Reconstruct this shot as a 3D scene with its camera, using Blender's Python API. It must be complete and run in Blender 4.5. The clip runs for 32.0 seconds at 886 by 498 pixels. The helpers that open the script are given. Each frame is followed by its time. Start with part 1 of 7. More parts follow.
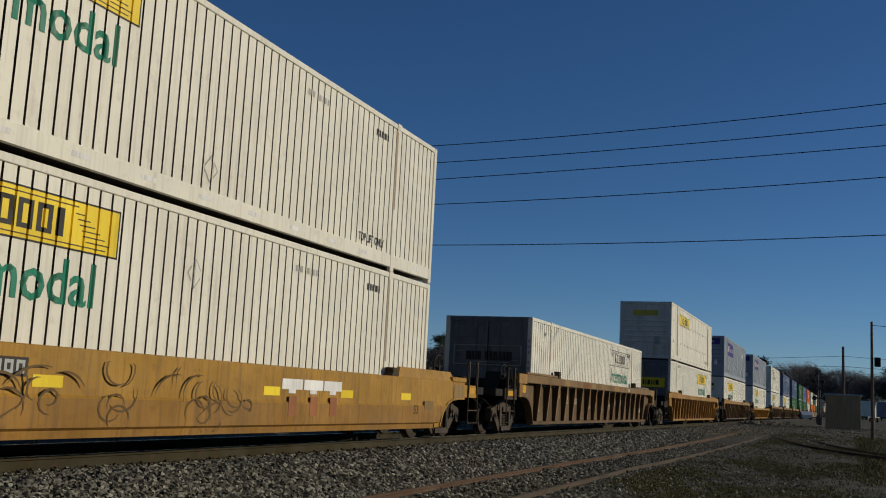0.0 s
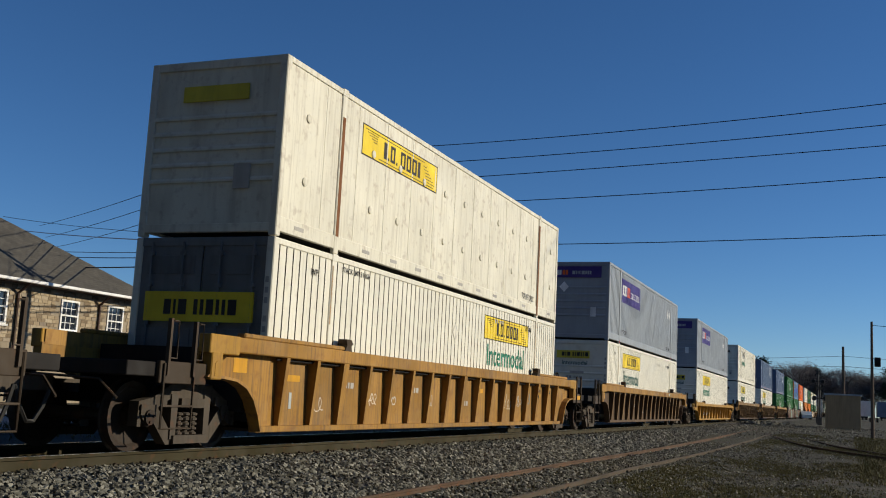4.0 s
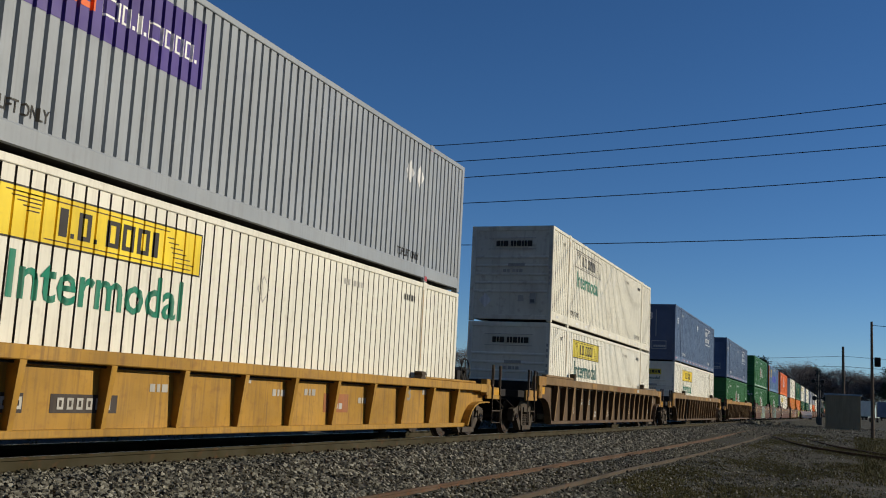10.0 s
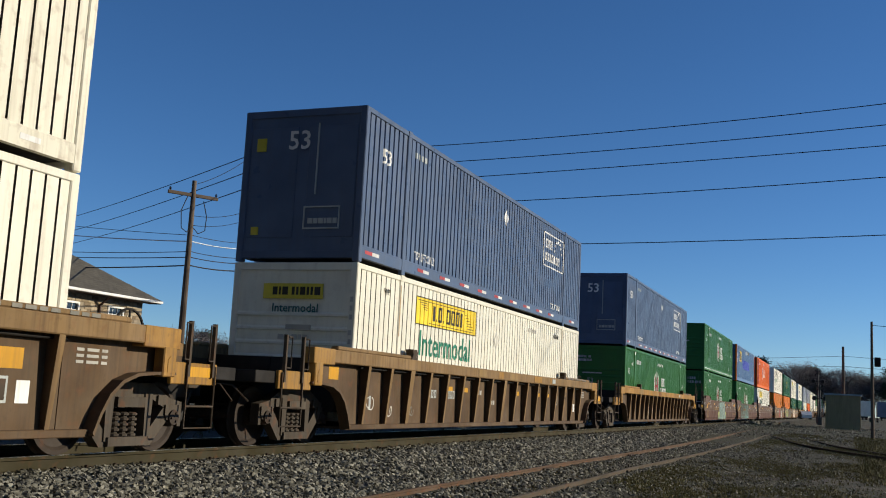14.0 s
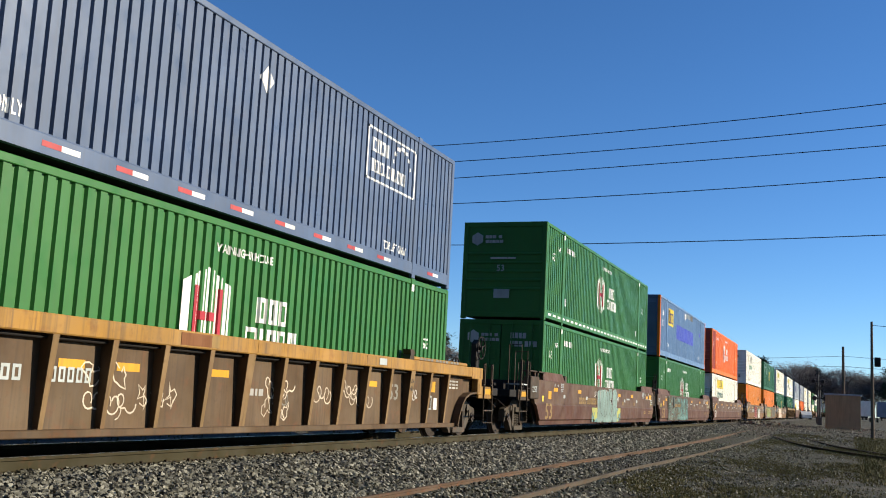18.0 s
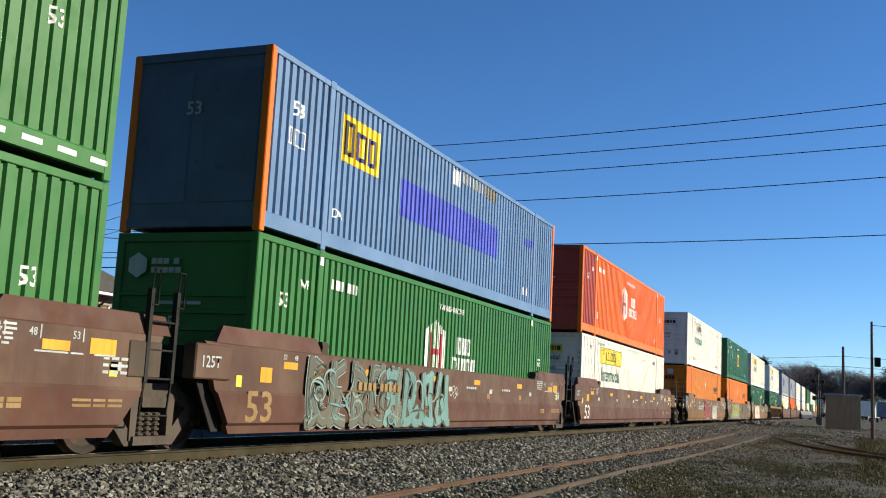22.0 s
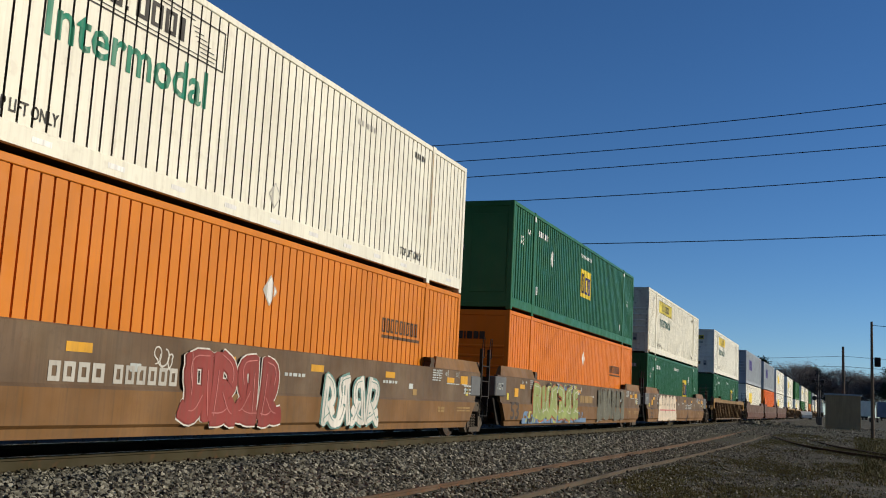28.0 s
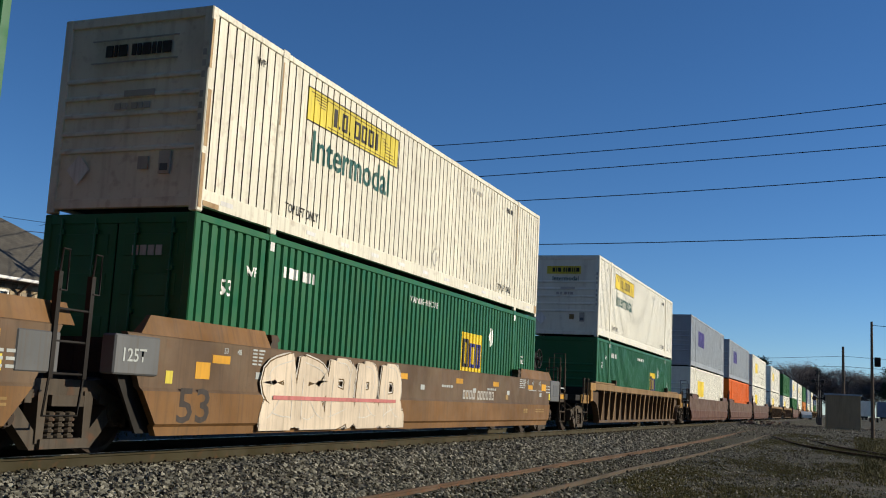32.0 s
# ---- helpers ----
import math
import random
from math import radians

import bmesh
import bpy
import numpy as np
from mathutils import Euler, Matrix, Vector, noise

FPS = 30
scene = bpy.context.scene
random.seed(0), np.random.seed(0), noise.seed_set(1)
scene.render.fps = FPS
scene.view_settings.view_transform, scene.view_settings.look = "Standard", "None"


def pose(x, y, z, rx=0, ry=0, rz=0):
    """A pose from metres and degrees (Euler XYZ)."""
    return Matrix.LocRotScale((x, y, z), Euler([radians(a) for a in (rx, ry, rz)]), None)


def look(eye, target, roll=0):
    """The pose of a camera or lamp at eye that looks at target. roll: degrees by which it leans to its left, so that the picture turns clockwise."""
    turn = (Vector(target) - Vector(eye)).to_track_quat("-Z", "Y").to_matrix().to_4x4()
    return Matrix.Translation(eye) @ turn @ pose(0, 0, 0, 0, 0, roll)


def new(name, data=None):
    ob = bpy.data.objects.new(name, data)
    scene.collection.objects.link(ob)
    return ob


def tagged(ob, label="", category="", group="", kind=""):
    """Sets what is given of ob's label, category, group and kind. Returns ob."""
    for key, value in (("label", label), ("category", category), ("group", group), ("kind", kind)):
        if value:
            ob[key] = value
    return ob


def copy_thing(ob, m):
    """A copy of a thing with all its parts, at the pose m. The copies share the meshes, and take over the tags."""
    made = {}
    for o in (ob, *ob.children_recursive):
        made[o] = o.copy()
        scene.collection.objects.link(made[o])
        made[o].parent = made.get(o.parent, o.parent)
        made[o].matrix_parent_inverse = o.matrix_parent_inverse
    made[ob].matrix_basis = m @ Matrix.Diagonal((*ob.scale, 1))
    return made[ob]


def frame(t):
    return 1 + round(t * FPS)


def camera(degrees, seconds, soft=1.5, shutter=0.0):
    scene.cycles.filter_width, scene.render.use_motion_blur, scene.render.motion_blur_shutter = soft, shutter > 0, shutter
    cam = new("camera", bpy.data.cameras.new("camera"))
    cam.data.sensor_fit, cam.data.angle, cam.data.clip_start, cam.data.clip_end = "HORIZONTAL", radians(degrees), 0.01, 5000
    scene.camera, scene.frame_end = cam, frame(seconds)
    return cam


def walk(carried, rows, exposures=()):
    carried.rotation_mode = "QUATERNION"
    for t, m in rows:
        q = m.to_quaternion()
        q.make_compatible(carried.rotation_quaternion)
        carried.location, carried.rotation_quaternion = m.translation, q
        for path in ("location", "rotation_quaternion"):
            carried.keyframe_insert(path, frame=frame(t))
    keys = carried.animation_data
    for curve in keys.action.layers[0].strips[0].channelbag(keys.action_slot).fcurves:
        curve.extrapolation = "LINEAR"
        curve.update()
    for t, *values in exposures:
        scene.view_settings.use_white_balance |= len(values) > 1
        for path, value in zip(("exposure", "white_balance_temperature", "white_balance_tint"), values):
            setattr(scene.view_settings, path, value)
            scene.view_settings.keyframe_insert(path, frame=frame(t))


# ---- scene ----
# Rail tops lie at z = 0; the tracks run along y; the train rolls towards -y.
RAIL_X = -9.419            # middle of the main track
SECONDS = 32.0
cam = camera(47.28, SECONDS, soft=1.05)
EYE = pose(0, 0, 0.933, 98.211, -2.929, 21.581)
EXPOSURES = (
    (0, -0.45), (1, 0.10), (2, 0.27), (3, 0.22), (5.6, 0.06), (6, 0.18), (7, 0.26), (8, 0.17), (9, 0.24), (10, 0.00),
    (11, 0.05), (12, -0.05), (13, -0.25), (14, 0.35), (17, 0.85), (18, 0.90), (19, 1.00), (20, 1.05), (21, 0.90),
    (22, 0.90), (23, 0.68), (24, 0.64), (27, 0.40), (28, 0.20), (29, 0.43), (30, 0.65), (31, 0.60), (32, 0.35))
walk(cam, ((0, EYE), (SECONDS, EYE)), EXPOSURES)


def rolled(t):
    """Metres that the train has rolled since the start; it slows a little."""
    u = t - 16
    return 8.85785 * t - 0.018964 * u * u + 0.0000494 * u ** 3 + 4.834


# ---- light ----
SUN_TURN, SUN_HEIGHT = 27.0, 19.0      # degrees from +x towards +y, degrees above the horizon
world = bpy.data.worlds.new("sky")
scene.world = world
world.use_nodes = True
wn = world.node_tree.nodes
sky = wn.new("ShaderNodeTexSky")
sky.sky_type = "NISHITA"
sky.sun_disc = False
sky.sun_elevation = radians(SUN_HEIGHT)
sky.sun_rotation = radians(90 - SUN_TURN)
sky.altitude = 2500
sky.air_density, sky.dust_density, sky.ozone_density = 1.0, 0.1, 5.0
wn["Background"].inputs["Strength"].default_value = 0.085
tone = wn.new("ShaderNodeHueSaturation")
tone.inputs["Hue"].default_value, tone.inputs["Saturation"].default_value = 0.502, 1.10
world.node_tree.links.new(sky.outputs[0], tone.inputs["Color"])
world.node_tree.links.new(tone.outputs[0], wn["Background"].inputs[0])
sun = new("sun", bpy.data.lights.new("sun", "SUN"))
sun.data.energy, sun.data.angle, sun.data.color = 3.85, radians(0.55), (1.0, 0.90, 0.71)
sun_way = Vector((math.cos(radians(SUN_TURN)) * math.cos(radians(SUN_HEIGHT)),
                  math.sin(radians(SUN_TURN)) * math.cos(radians(SUN_HEIGHT)), math.sin(radians(SUN_HEIGHT))))
sun.matrix_world = look(sun_way * 50, (0, 0, 0))


# ---- materials ----
def shader(name):
    m = bpy.data.materials.new(name)
    m.use_nodes = True
    return m, m.node_tree.nodes, m.node_tree.links, m.node_tree.nodes["Principled BSDF"]


def noise_node(n, l, coords, scale, detail=4, stretch=(1, 1, 1)):
    mp = n.new("ShaderNodeMapping")
    mp.inputs["Scale"].default_value = stretch
    l.new(coords, mp.inputs[0])
    t = n.new("ShaderNodeTexNoise")
    t.inputs["Scale"].default_value, t.inputs["Detail"].default_value = scale, detail
    l.new(mp.outputs[0], t.inputs["Vector"])
    return t.outputs[0]


def ramp(n, l, src, *stops):
    r = n.new("ShaderNodeValToRGB")
    e = r.color_ramp.elements
    while len(e) < len(stops):
        e.new(0.5)
    for el, (p, c) in zip(e, stops):
        el.position = p
        el.color = (*c, 1) if len(c) == 3 else (c[0], c[0], c[0], 1)
    l.new(src, r.inputs[0])
    return r.outputs[0]


def mix(n, l, fac, a, b, mode="MIX"):
    x = n.new("ShaderNodeMix")
    x.data_type, x.blend_type = "RGBA", mode
    for sock, v in ((x.inputs[0], fac), (x.inputs[6], a), (x.inputs[7], b)):
        if isinstance(v, (int, float)):
            sock.default_value = v
        elif isinstance(v, tuple):
            sock.default_value = (*v, 1)
        else:
            l.new(v, sock)
    return x.outputs[2]


def bump(n, l, p, height, strength, distance=0.01):
    b = n.new("ShaderNodeBump")
    b.inputs["Strength"].default_value, b.inputs["Distance"].default_value = strength, distance
    l.new(height, b.inputs["Height"])
    l.new(b.outputs[0], p.inputs["Normal"])


def shifted(n, l):
    """Object coordinates, moved by a chance amount for each object."""
    tc, oi, ad = n.new("ShaderNodeTexCoord"), n.new("ShaderNodeObjectInfo"), n.new("ShaderNodeVectorMath")
    ml = n.new("ShaderNodeMath")
    ml.operation = "MULTIPLY"
    ml.inputs[1].default_value = 37.0
    l.new(oi.outputs["Random"], ml.inputs[0])
    l.new(tc.outputs["Object"], ad.inputs[0])
    l.new(ml.outputs[0], ad.inputs[1])
    return ad.outputs[0]


def paint(name, color, rough=0.45, dirt=0.35, dirt_color=(0.10, 0.075, 0.05), rust=0.0, fade=0.12, metal=0.0, dust=0.0):
    """Weathered paint on steel: faded patches, grime that ran down, pale dust, specks of rust."""
    m, n, l, p = shader(name)
    c = shifted(n, l)
    pale = tuple(min(1, k * (1 + 1.6 * fade) + 0.06 * fade) for k in color)
    deep = tuple(k * (1 - 1.2 * fade) for k in color)
    col = mix(n, l, ramp(n, l, noise_node(n, l, c, 0.9, 5), (0.35, (0,)), (0.68, (1,))), deep, pale)
    run = ramp(n, l, noise_node(n, l, c, 2.2, 6, (1, 4.5, 0.35)), (0.50, (0,)), (0.78, (dirt,)))
    col = mix(n, l, run, col, dirt_color)
    thin = ramp(n, l, noise_node(n, l, c, 6.0, 6, (1, 3.2, 0.10)), (0.52, (0,)), (0.70, (dirt * 0.9,)))
    col = mix(n, l, thin, col, dirt_color)
    if dust:
        film = ramp(n, l, noise_node(n, l, c, 1.1, 8), (0.42, (0,)), (0.72, (dust,)))
        col = mix(n, l, film, col, (0.30, 0.24, 0.16))
    spot = ramp(n, l, noise_node(n, l, c, 14, 3), (0.60, (0,)), (0.78, (dirt * 0.6,)))
    col = mix(n, l, spot, col, dirt_color)
    if rust:
        rr = ramp(n, l, noise_node(n, l, c, 5.5, 8), (0.60 - 0.12 * rust, (0,)), (0.70, (rust,)))
        col = mix(n, l, rr, col, (0.16, 0.06, 0.025))
    l.new(col, p.inputs["Base Color"])
    l.new(ramp(n, l, noise_node(n, l, c, 3.0, 4), (0.3, (rough - 0.1,)), (0.7, (min(1, rough + 0.18),))), p.inputs["Roughness"])
    p.inputs["Metallic"].default_value = metal
    p.inputs["Specular IOR Level"].default_value = 0.22
    bump(n, l, p, noise_node(n, l, c, 1.6, 3), 0.25, 0.02)
    return m


def ground_mat(name, stops, scale, fine, rough=0.95, strength=0.6, dist=0.03):
    m, n, l, p = shader(name)
    tc = n.new("ShaderNodeTexCoord")
    c = tc.outputs["Object"]
    col = ramp(n, l, noise_node(n, l, c, scale, 6), *stops)
    speck = noise_node(n, l, c, fine, 6)
    col = mix(n, l, 0.75, col, ramp(n, l, speck, (0.3, (0.35,)), (0.7, (1.0,))), "MULTIPLY")
    l.new(col, p.inputs["Base Color"])
    p.inputs["Roughness"].default_value = rough
    bump(n, l, p, speck, strength, dist)
    return m


WHITE = paint("white_paint", (0.77, 0.742, 0.63), 0.42, 0.22, (0.34, 0.29, 0.22), 0.12, 0.04)
WHITE_OLD = paint("old_white_paint", (0.74, 0.71, 0.59), 0.5, 0.36, (0.30, 0.25, 0.18), 0.26, 0.05)
GREY = paint("grey_paint", (0.31, 0.335, 0.36), 0.42, 0.16, (0.16, 0.15, 0.13), 0.05, 0.05)
NAVY = paint("navy_paint", (0.090, 0.126, 0.205), 0.36, 0.16, (0.10, 0.10, 0.10), 0.05, 0.08)
BLUE = paint("sky_blue_paint", (0.115, 0.21, 0.37), 0.42, 0.22, (0.18, 0.17, 0.15), 0.08, 0.08)
GREEN = paint("green_paint", (0.032, 0.150, 0.032), 0.40, 0.12, (0.06, 0.07, 0.04), 0.04, 0.05)
GREEN_DEEP = paint("deep_green_paint", (0.016, 0.118, 0.044), 0.38, 0.12, (0.06, 0.07, 0.05), 0.04, 0.05)
RED_ORANGE = paint("red_orange_paint", (0.78, 0.155, 0.008), 0.42, 0.08, (0.25, 0.08, 0.03), 0.06, 0.06)
MAROON = paint("faded_red_paint", (0.36, 0.055, 0.035), 0.5, 0.15, (0.2, 0.07, 0.04), 0.05, 0.08)
ORANGE = paint("orange_paint", (0.56, 0.170, 0.005), 0.45, 0.14, (0.30, 0.12, 0.04), 0.06, 0.06)
ORANGE_BRIGHT = paint("bright_orange_paint", (0.62, 0.160, 0.004), 0.45, 0.12, (0.30, 0.12, 0.04), 0.05, 0.05)
FREIGHT_YELLOW = paint("freight_yellow_paint", (0.385, 0.207, 0.028), 0.5, 0.55, (0.14, 0.082, 0.035), 0.28, 0.12, dust=0.09)
WELL_BROWN = paint("dusty_brown_paint", (0.088, 0.050, 0.022), 0.62, 0.6, (0.055, 0.035, 0.021), 0.30, 0.16, dust=0.17)
WELL_TAN = paint("dusty_tan_paint", (0.118, 0.070, 0.027), 0.62, 0.6, (0.062, 0.039, 0.022), 0.30, 0.16, dust=0.17)
WELL_DARK = paint("dark_dusty_steel", (0.056, 0.040, 0.026), 0.7, 0.5, (0.05, 0.035, 0.025), 0.30, 0.12)
WORN_YELLOW = paint("worn_yellow_paint", (0.33, 0.170, 0.030), 0.6, 0.7, (0.12, 0.075, 0.04), 0.40, 0.14, dust=0.2)
OXIDE = paint("oxide_red_paint", (0.086, 0.042, 0.025), 0.6, 0.5, (0.065, 0.038, 0.026), 0.15, 0.12, dust=0.22)
# reddish guides; on the lower side band this colour stands for shade
OXIDE_LOW = paint("guide_red_and_lower_shade", (0.080, 0.029, 0.017), 0.65, 0.45, (0.07, 0.042, 0.03), 0.15, 0.12, dust=0.12)
OXIDE_TAN = paint("tan_brown_paint", (0.112, 0.068, 0.037), 0.6, 0.5, (0.07, 0.045, 0.028), 0.18, 0.14, dust=0.20)
# darker yellow for the side band below the knee
YELLOW_LOW = paint("darker_yellow_paint", (0.30, 0.150, 0.024), 0.55, 0.55, (0.12, 0.07, 0.03), 0.30, 0.14, dust=0.12)
TAN_LOW = paint("orange_tan_paint", (0.165, 0.080, 0.024), 0.62, 0.5, (0.09, 0.055, 0.028), 0.18, 0.14, dust=0.08)
TRUCK_STEEL = paint("cast_steel", (0.070, 0.056, 0.042), 0.75, 0.5, (0.036, 0.028, 0.022), 0.35, 0.12)
BLACK_STEEL = paint("black_steel", (0.014, 0.012, 0.011), 0.75, 0.3, (0.03, 0.022, 0.015), 0.06, 0.15)
WHEEL_STEEL = paint("wheel_steel", (0.038, 0.027, 0.020), 0.65, 0.4, (0.035, 0.024, 0.018), 0.30, 0.10)
TREAD = paint("polished_steel", (0.55, 0.53, 0.50), 0.28, 0.2, (0.2, 0.15, 0.1), 0.0, 0.05, 1.0)
RAIL = paint("rail_steel", (0.036, 0.030, 0.013), 0.8, 0.45, (0.045, 0.032, 0.018), 0.25, 0.12)
RAIL_RUST = paint("rusty_rail", (0.092, 0.058, 0.036), 0.85, 0.45, (0.10, 0.05, 0.03), 0.5, 0.12)
RAIL_SUNK = paint("sunken_rail", (0.078, 0.060, 0.042), 0.9, 0.5, (0.08, 0.065, 0.045), 0.3, 0.12)
RAIL_DARK = paint("dark_rusty_rail", (0.045, 0.028, 0.020), 0.9, 0.45, (0.03, 0.02, 0.015), 0.3, 0.12)
TIE = paint("tie_wood", (0.075, 0.055, 0.040), 0.9, 0.5, (0.03, 0.025, 0.02), 0.0, 0.2)
TAPE = paint("white_tape", (0.75, 0.74, 0.72), 0.4, 0.3)
TAPE_RED = paint("red_tape", (0.45, 0.06, 0.06), 0.4, 0.3)
SIGN_YELLOW = paint("sign_yellow", (0.88, 0.63, 0.03), 0.4, 0.12)
SIGN_OCHRE = paint("faded_sign_yellow", (0.66, 0.54, 0.06), 0.5, 0.2)
STICKER = paint("sticker_yellow", (0.62, 0.31, 0.02), 0.4, 0.25)
PURPLE = paint("sign_purple", (0.065, 0.038, 0.205), 0.4, 0.08)
SIGN_BLUE = paint("sign_violet_blue", (0.090, 0.110, 0.520), 0.35, 0.12)
SIGN_NIGHT = paint("sign_night_blue", (0.030, 0.028, 0.16), 0.4, 0.08)
SIGN_ORANGE = paint("sign_orange", (0.85, 0.14, 0.02), 0.4, 0.05)
SIGN_GREEN = paint("letter_green", (0.015, 0.20, 0.12), 0.5, 0.2, (0.4, 0.4, 0.35))
SIGN_TEAL = paint("letter_dark_green", (0.02, 0.10, 0.085), 0.5, 0.1)
FADED_OCHRE = paint("faded_ochre", (0.27, 0.17, 0.06), 0.6, 0.4)
INK = paint("letter_black", (0.030, 0.026, 0.022), 0.5, 0.1)
INK_BROWN = paint("letter_brown", (0.085, 0.045, 0.02), 0.5, 0.1)
INK_FAINT = paint("faint_letter", (0.42, 0.40, 0.36), 0.5, 0.2)
LETTER_WHITE = paint("letter_white", (0.82, 0.81, 0.78), 0.45, 0.15)
# dark colour that paints the shade into the grooves of white boxes
GROOVE_SHADE = paint("groove_shade", (0.050, 0.042, 0.028), 0.9, 0.5, (0.12, 0.10, 0.07), 0.1)
DUSTY_EDGE = paint("dusty_worn_edge", (0.215, 0.135, 0.060), 0.75, 0.6, (0.10, 0.062, 0.034), 0.3, 0.14)
LETTER_GREY = paint("letter_grey", (0.42, 0.45, 0.44), 0.45, 0.2)
RED = paint("letter_red", (0.36, 0.02, 0.035), 0.45, 0.15)
RUST = paint("rust_streak", (0.20, 0.085, 0.035), 0.85, 0.4, (0.1, 0.04, 0.02), 0.4)
RUST_WASH = paint("rust_wash", (0.42, 0.30, 0.17), 0.8, 0.6, (0.2, 0.10, 0.05), 0.3)
GRAF_CREAM = paint("spray_cream", (0.62, 0.52, 0.40), 0.6, 0.3)
GRAF_PALE = paint("spray_pale_green", (0.21, 0.30, 0.27), 0.6, 0.3)
GRAF_TEAL = paint("spray_teal", (0.13, 0.26, 0.24), 0.6, 0.3)
GRAF_RED = paint("spray_wine", (0.23, 0.035, 0.030), 0.6, 0.3)
GRAF_GREEN = paint("spray_olive_green", (0.25, 0.30, 0.10), 0.6, 0.3)
GRAF_BLUE = paint("spray_blue", (0.12, 0.20, 0.32), 0.6, 0.3)
GRAF_WHITE = paint("spray_white", (0.60, 0.57, 0.52), 0.6, 0.35)
GRAF_GREY = paint("spray_grey", (0.22, 0.21, 0.18), 0.7, 0.4)
GRAF_SLATE = paint("spray_slate", (0.115, 0.115, 0.085), 0.6, 0.4)
FADED_RED = paint("faded_red_patch", (0.34, 0.13, 0.05), 0.6, 0.4)
GRAF_BROWN = paint("spray_brown", (0.13, 0.075, 0.022), 0.6, 0.3)
GRAF_PINK = paint("spray_pink", (0.48, 0.16, 0.15), 0.6, 0.3)
GRAF_DARK = paint("spray_dark", (0.045, 0.035, 0.030), 0.6, 0.3)
# door ends of white boxes: a grey well below their side colour
DOOR_PALE = paint("mid_grey_door_paint", (0.185, 0.19, 0.19), 0.6, 0.45, (0.09, 0.085, 0.08), 0.10, 0.10)
DOOR_GREY = paint("dark_door_paint", (0.115, 0.12, 0.125), 0.55, 0.35)
GRAF_LIME = paint("spray_lime", (0.42, 0.42, 0.12), 0.6, 0.3)
GRAF_ORANGE = paint("spray_orange", (0.55, 0.16, 0.05), 0.6, 0.3)
RUBBER = paint("hose_rubber", (0.02, 0.02, 0.02), 0.6, 0.2)
POLE_WOOD = paint("pole_wood", (0.115, 0.085, 0.062), 0.9, 0.4, (0.04, 0.03, 0.025), 0.0, 0.2)
WIRE = paint("wire", (0.015, 0.015, 0.017), 0.6, 0.1)
CABLE_WHITE = paint("pale_cable", (0.55, 0.58, 0.62), 0.4, 0.1)


# ---- mesh helpers ----
def part(name, bm, material, parent, label="", at=None):
    """One mesh object under a thing, from a bmesh or from a mesh that is shared; a list makes one each."""
    if isinstance(bm, list):
        return [part(name, b, material, parent, label, at) for b in bm]
    if isinstance(bm, bpy.types.Mesh):
        me = bm
    else:
        me = bpy.data.meshes.new(name)
        bm.to_mesh(me)
        bm.free()
        me.materials.append(material)
    ob = new(name, me)
    ob.parent = parent
    if at is not None:
        ob.matrix_basis = at if isinstance(at, Matrix) else Matrix.Translation(at)
    if label:
        ob["label"] = label
    return ob


def thing(name, label, category, group="", at=(0, 0, 0), kind=""):
    ob = new(name)
    ob.empty_display_size = 0.2
    ob.matrix_basis = at if isinstance(at, Matrix) else Matrix.Translation(at)
    return tagged(ob, label, category, group, kind)


def solid(name, bm, material, label, category="", kind="", group="", at=None):
    ob = part(name, bm, material, None, "", at)
    return tagged(ob, label, category, group, kind)


def box(bm, x0, x1, y0, y1, z0, z1):
    v = [bm.verts.new((x, y, z)) for x in (x0, x1) for y in (y0, y1) for z in (z0, z1)]
    for f in ((0, 1, 3, 2), (4, 6, 7, 5), (0, 4, 5, 1), (2, 3, 7, 6), (0, 2, 6, 4), (1, 5, 7, 3)):
        bm.faces.new([v[i] for i in f])
    return bm


def block(x0, x1, y0, y1, z0, z1, bevel=0.0):
    bm = box(bmesh.new(), x0, x1, y0, y1, z0, z1)
    if bevel:
        bmesh.ops.bevel(bm, geom=bm.edges[:], offset=bevel, segments=1, affect="EDGES")
    return bm


def prism(bm, pts, x0, x1):
    """A shape drawn in (y, z), from x0 to x1."""
    a = [bm.verts.new((x0, y, z)) for y, z in pts]
    b = [bm.verts.new((x1, y, z)) for y, z in pts]
    n = len(pts)
    fs = [bm.faces.new(a[::-1]), bm.faces.new(b)]
    for i in range(n):
        fs.append(bm.faces.new((a[i], a[(i + 1) % n], b[(i + 1) % n], b[i])))
    bmesh.ops.recalc_face_normals(bm, faces=fs)
    return bm


def sweep(bm, pts, y0, y1):
    """A section drawn in (x, z), from y0 to y1."""
    a = [bm.verts.new((x, y0, z)) for x, z in pts]
    b = [bm.verts.new((x, y1, z)) for x, z in pts]
    n = len(pts)
    fs = [bm.faces.new(a), bm.faces.new(b[::-1])]
    for i in range(n):
        fs.append(bm.faces.new((a[i], b[i], b[(i + 1) % n], a[(i + 1) % n])))
    bmesh.ops.recalc_face_normals(bm, faces=fs)
    return bm


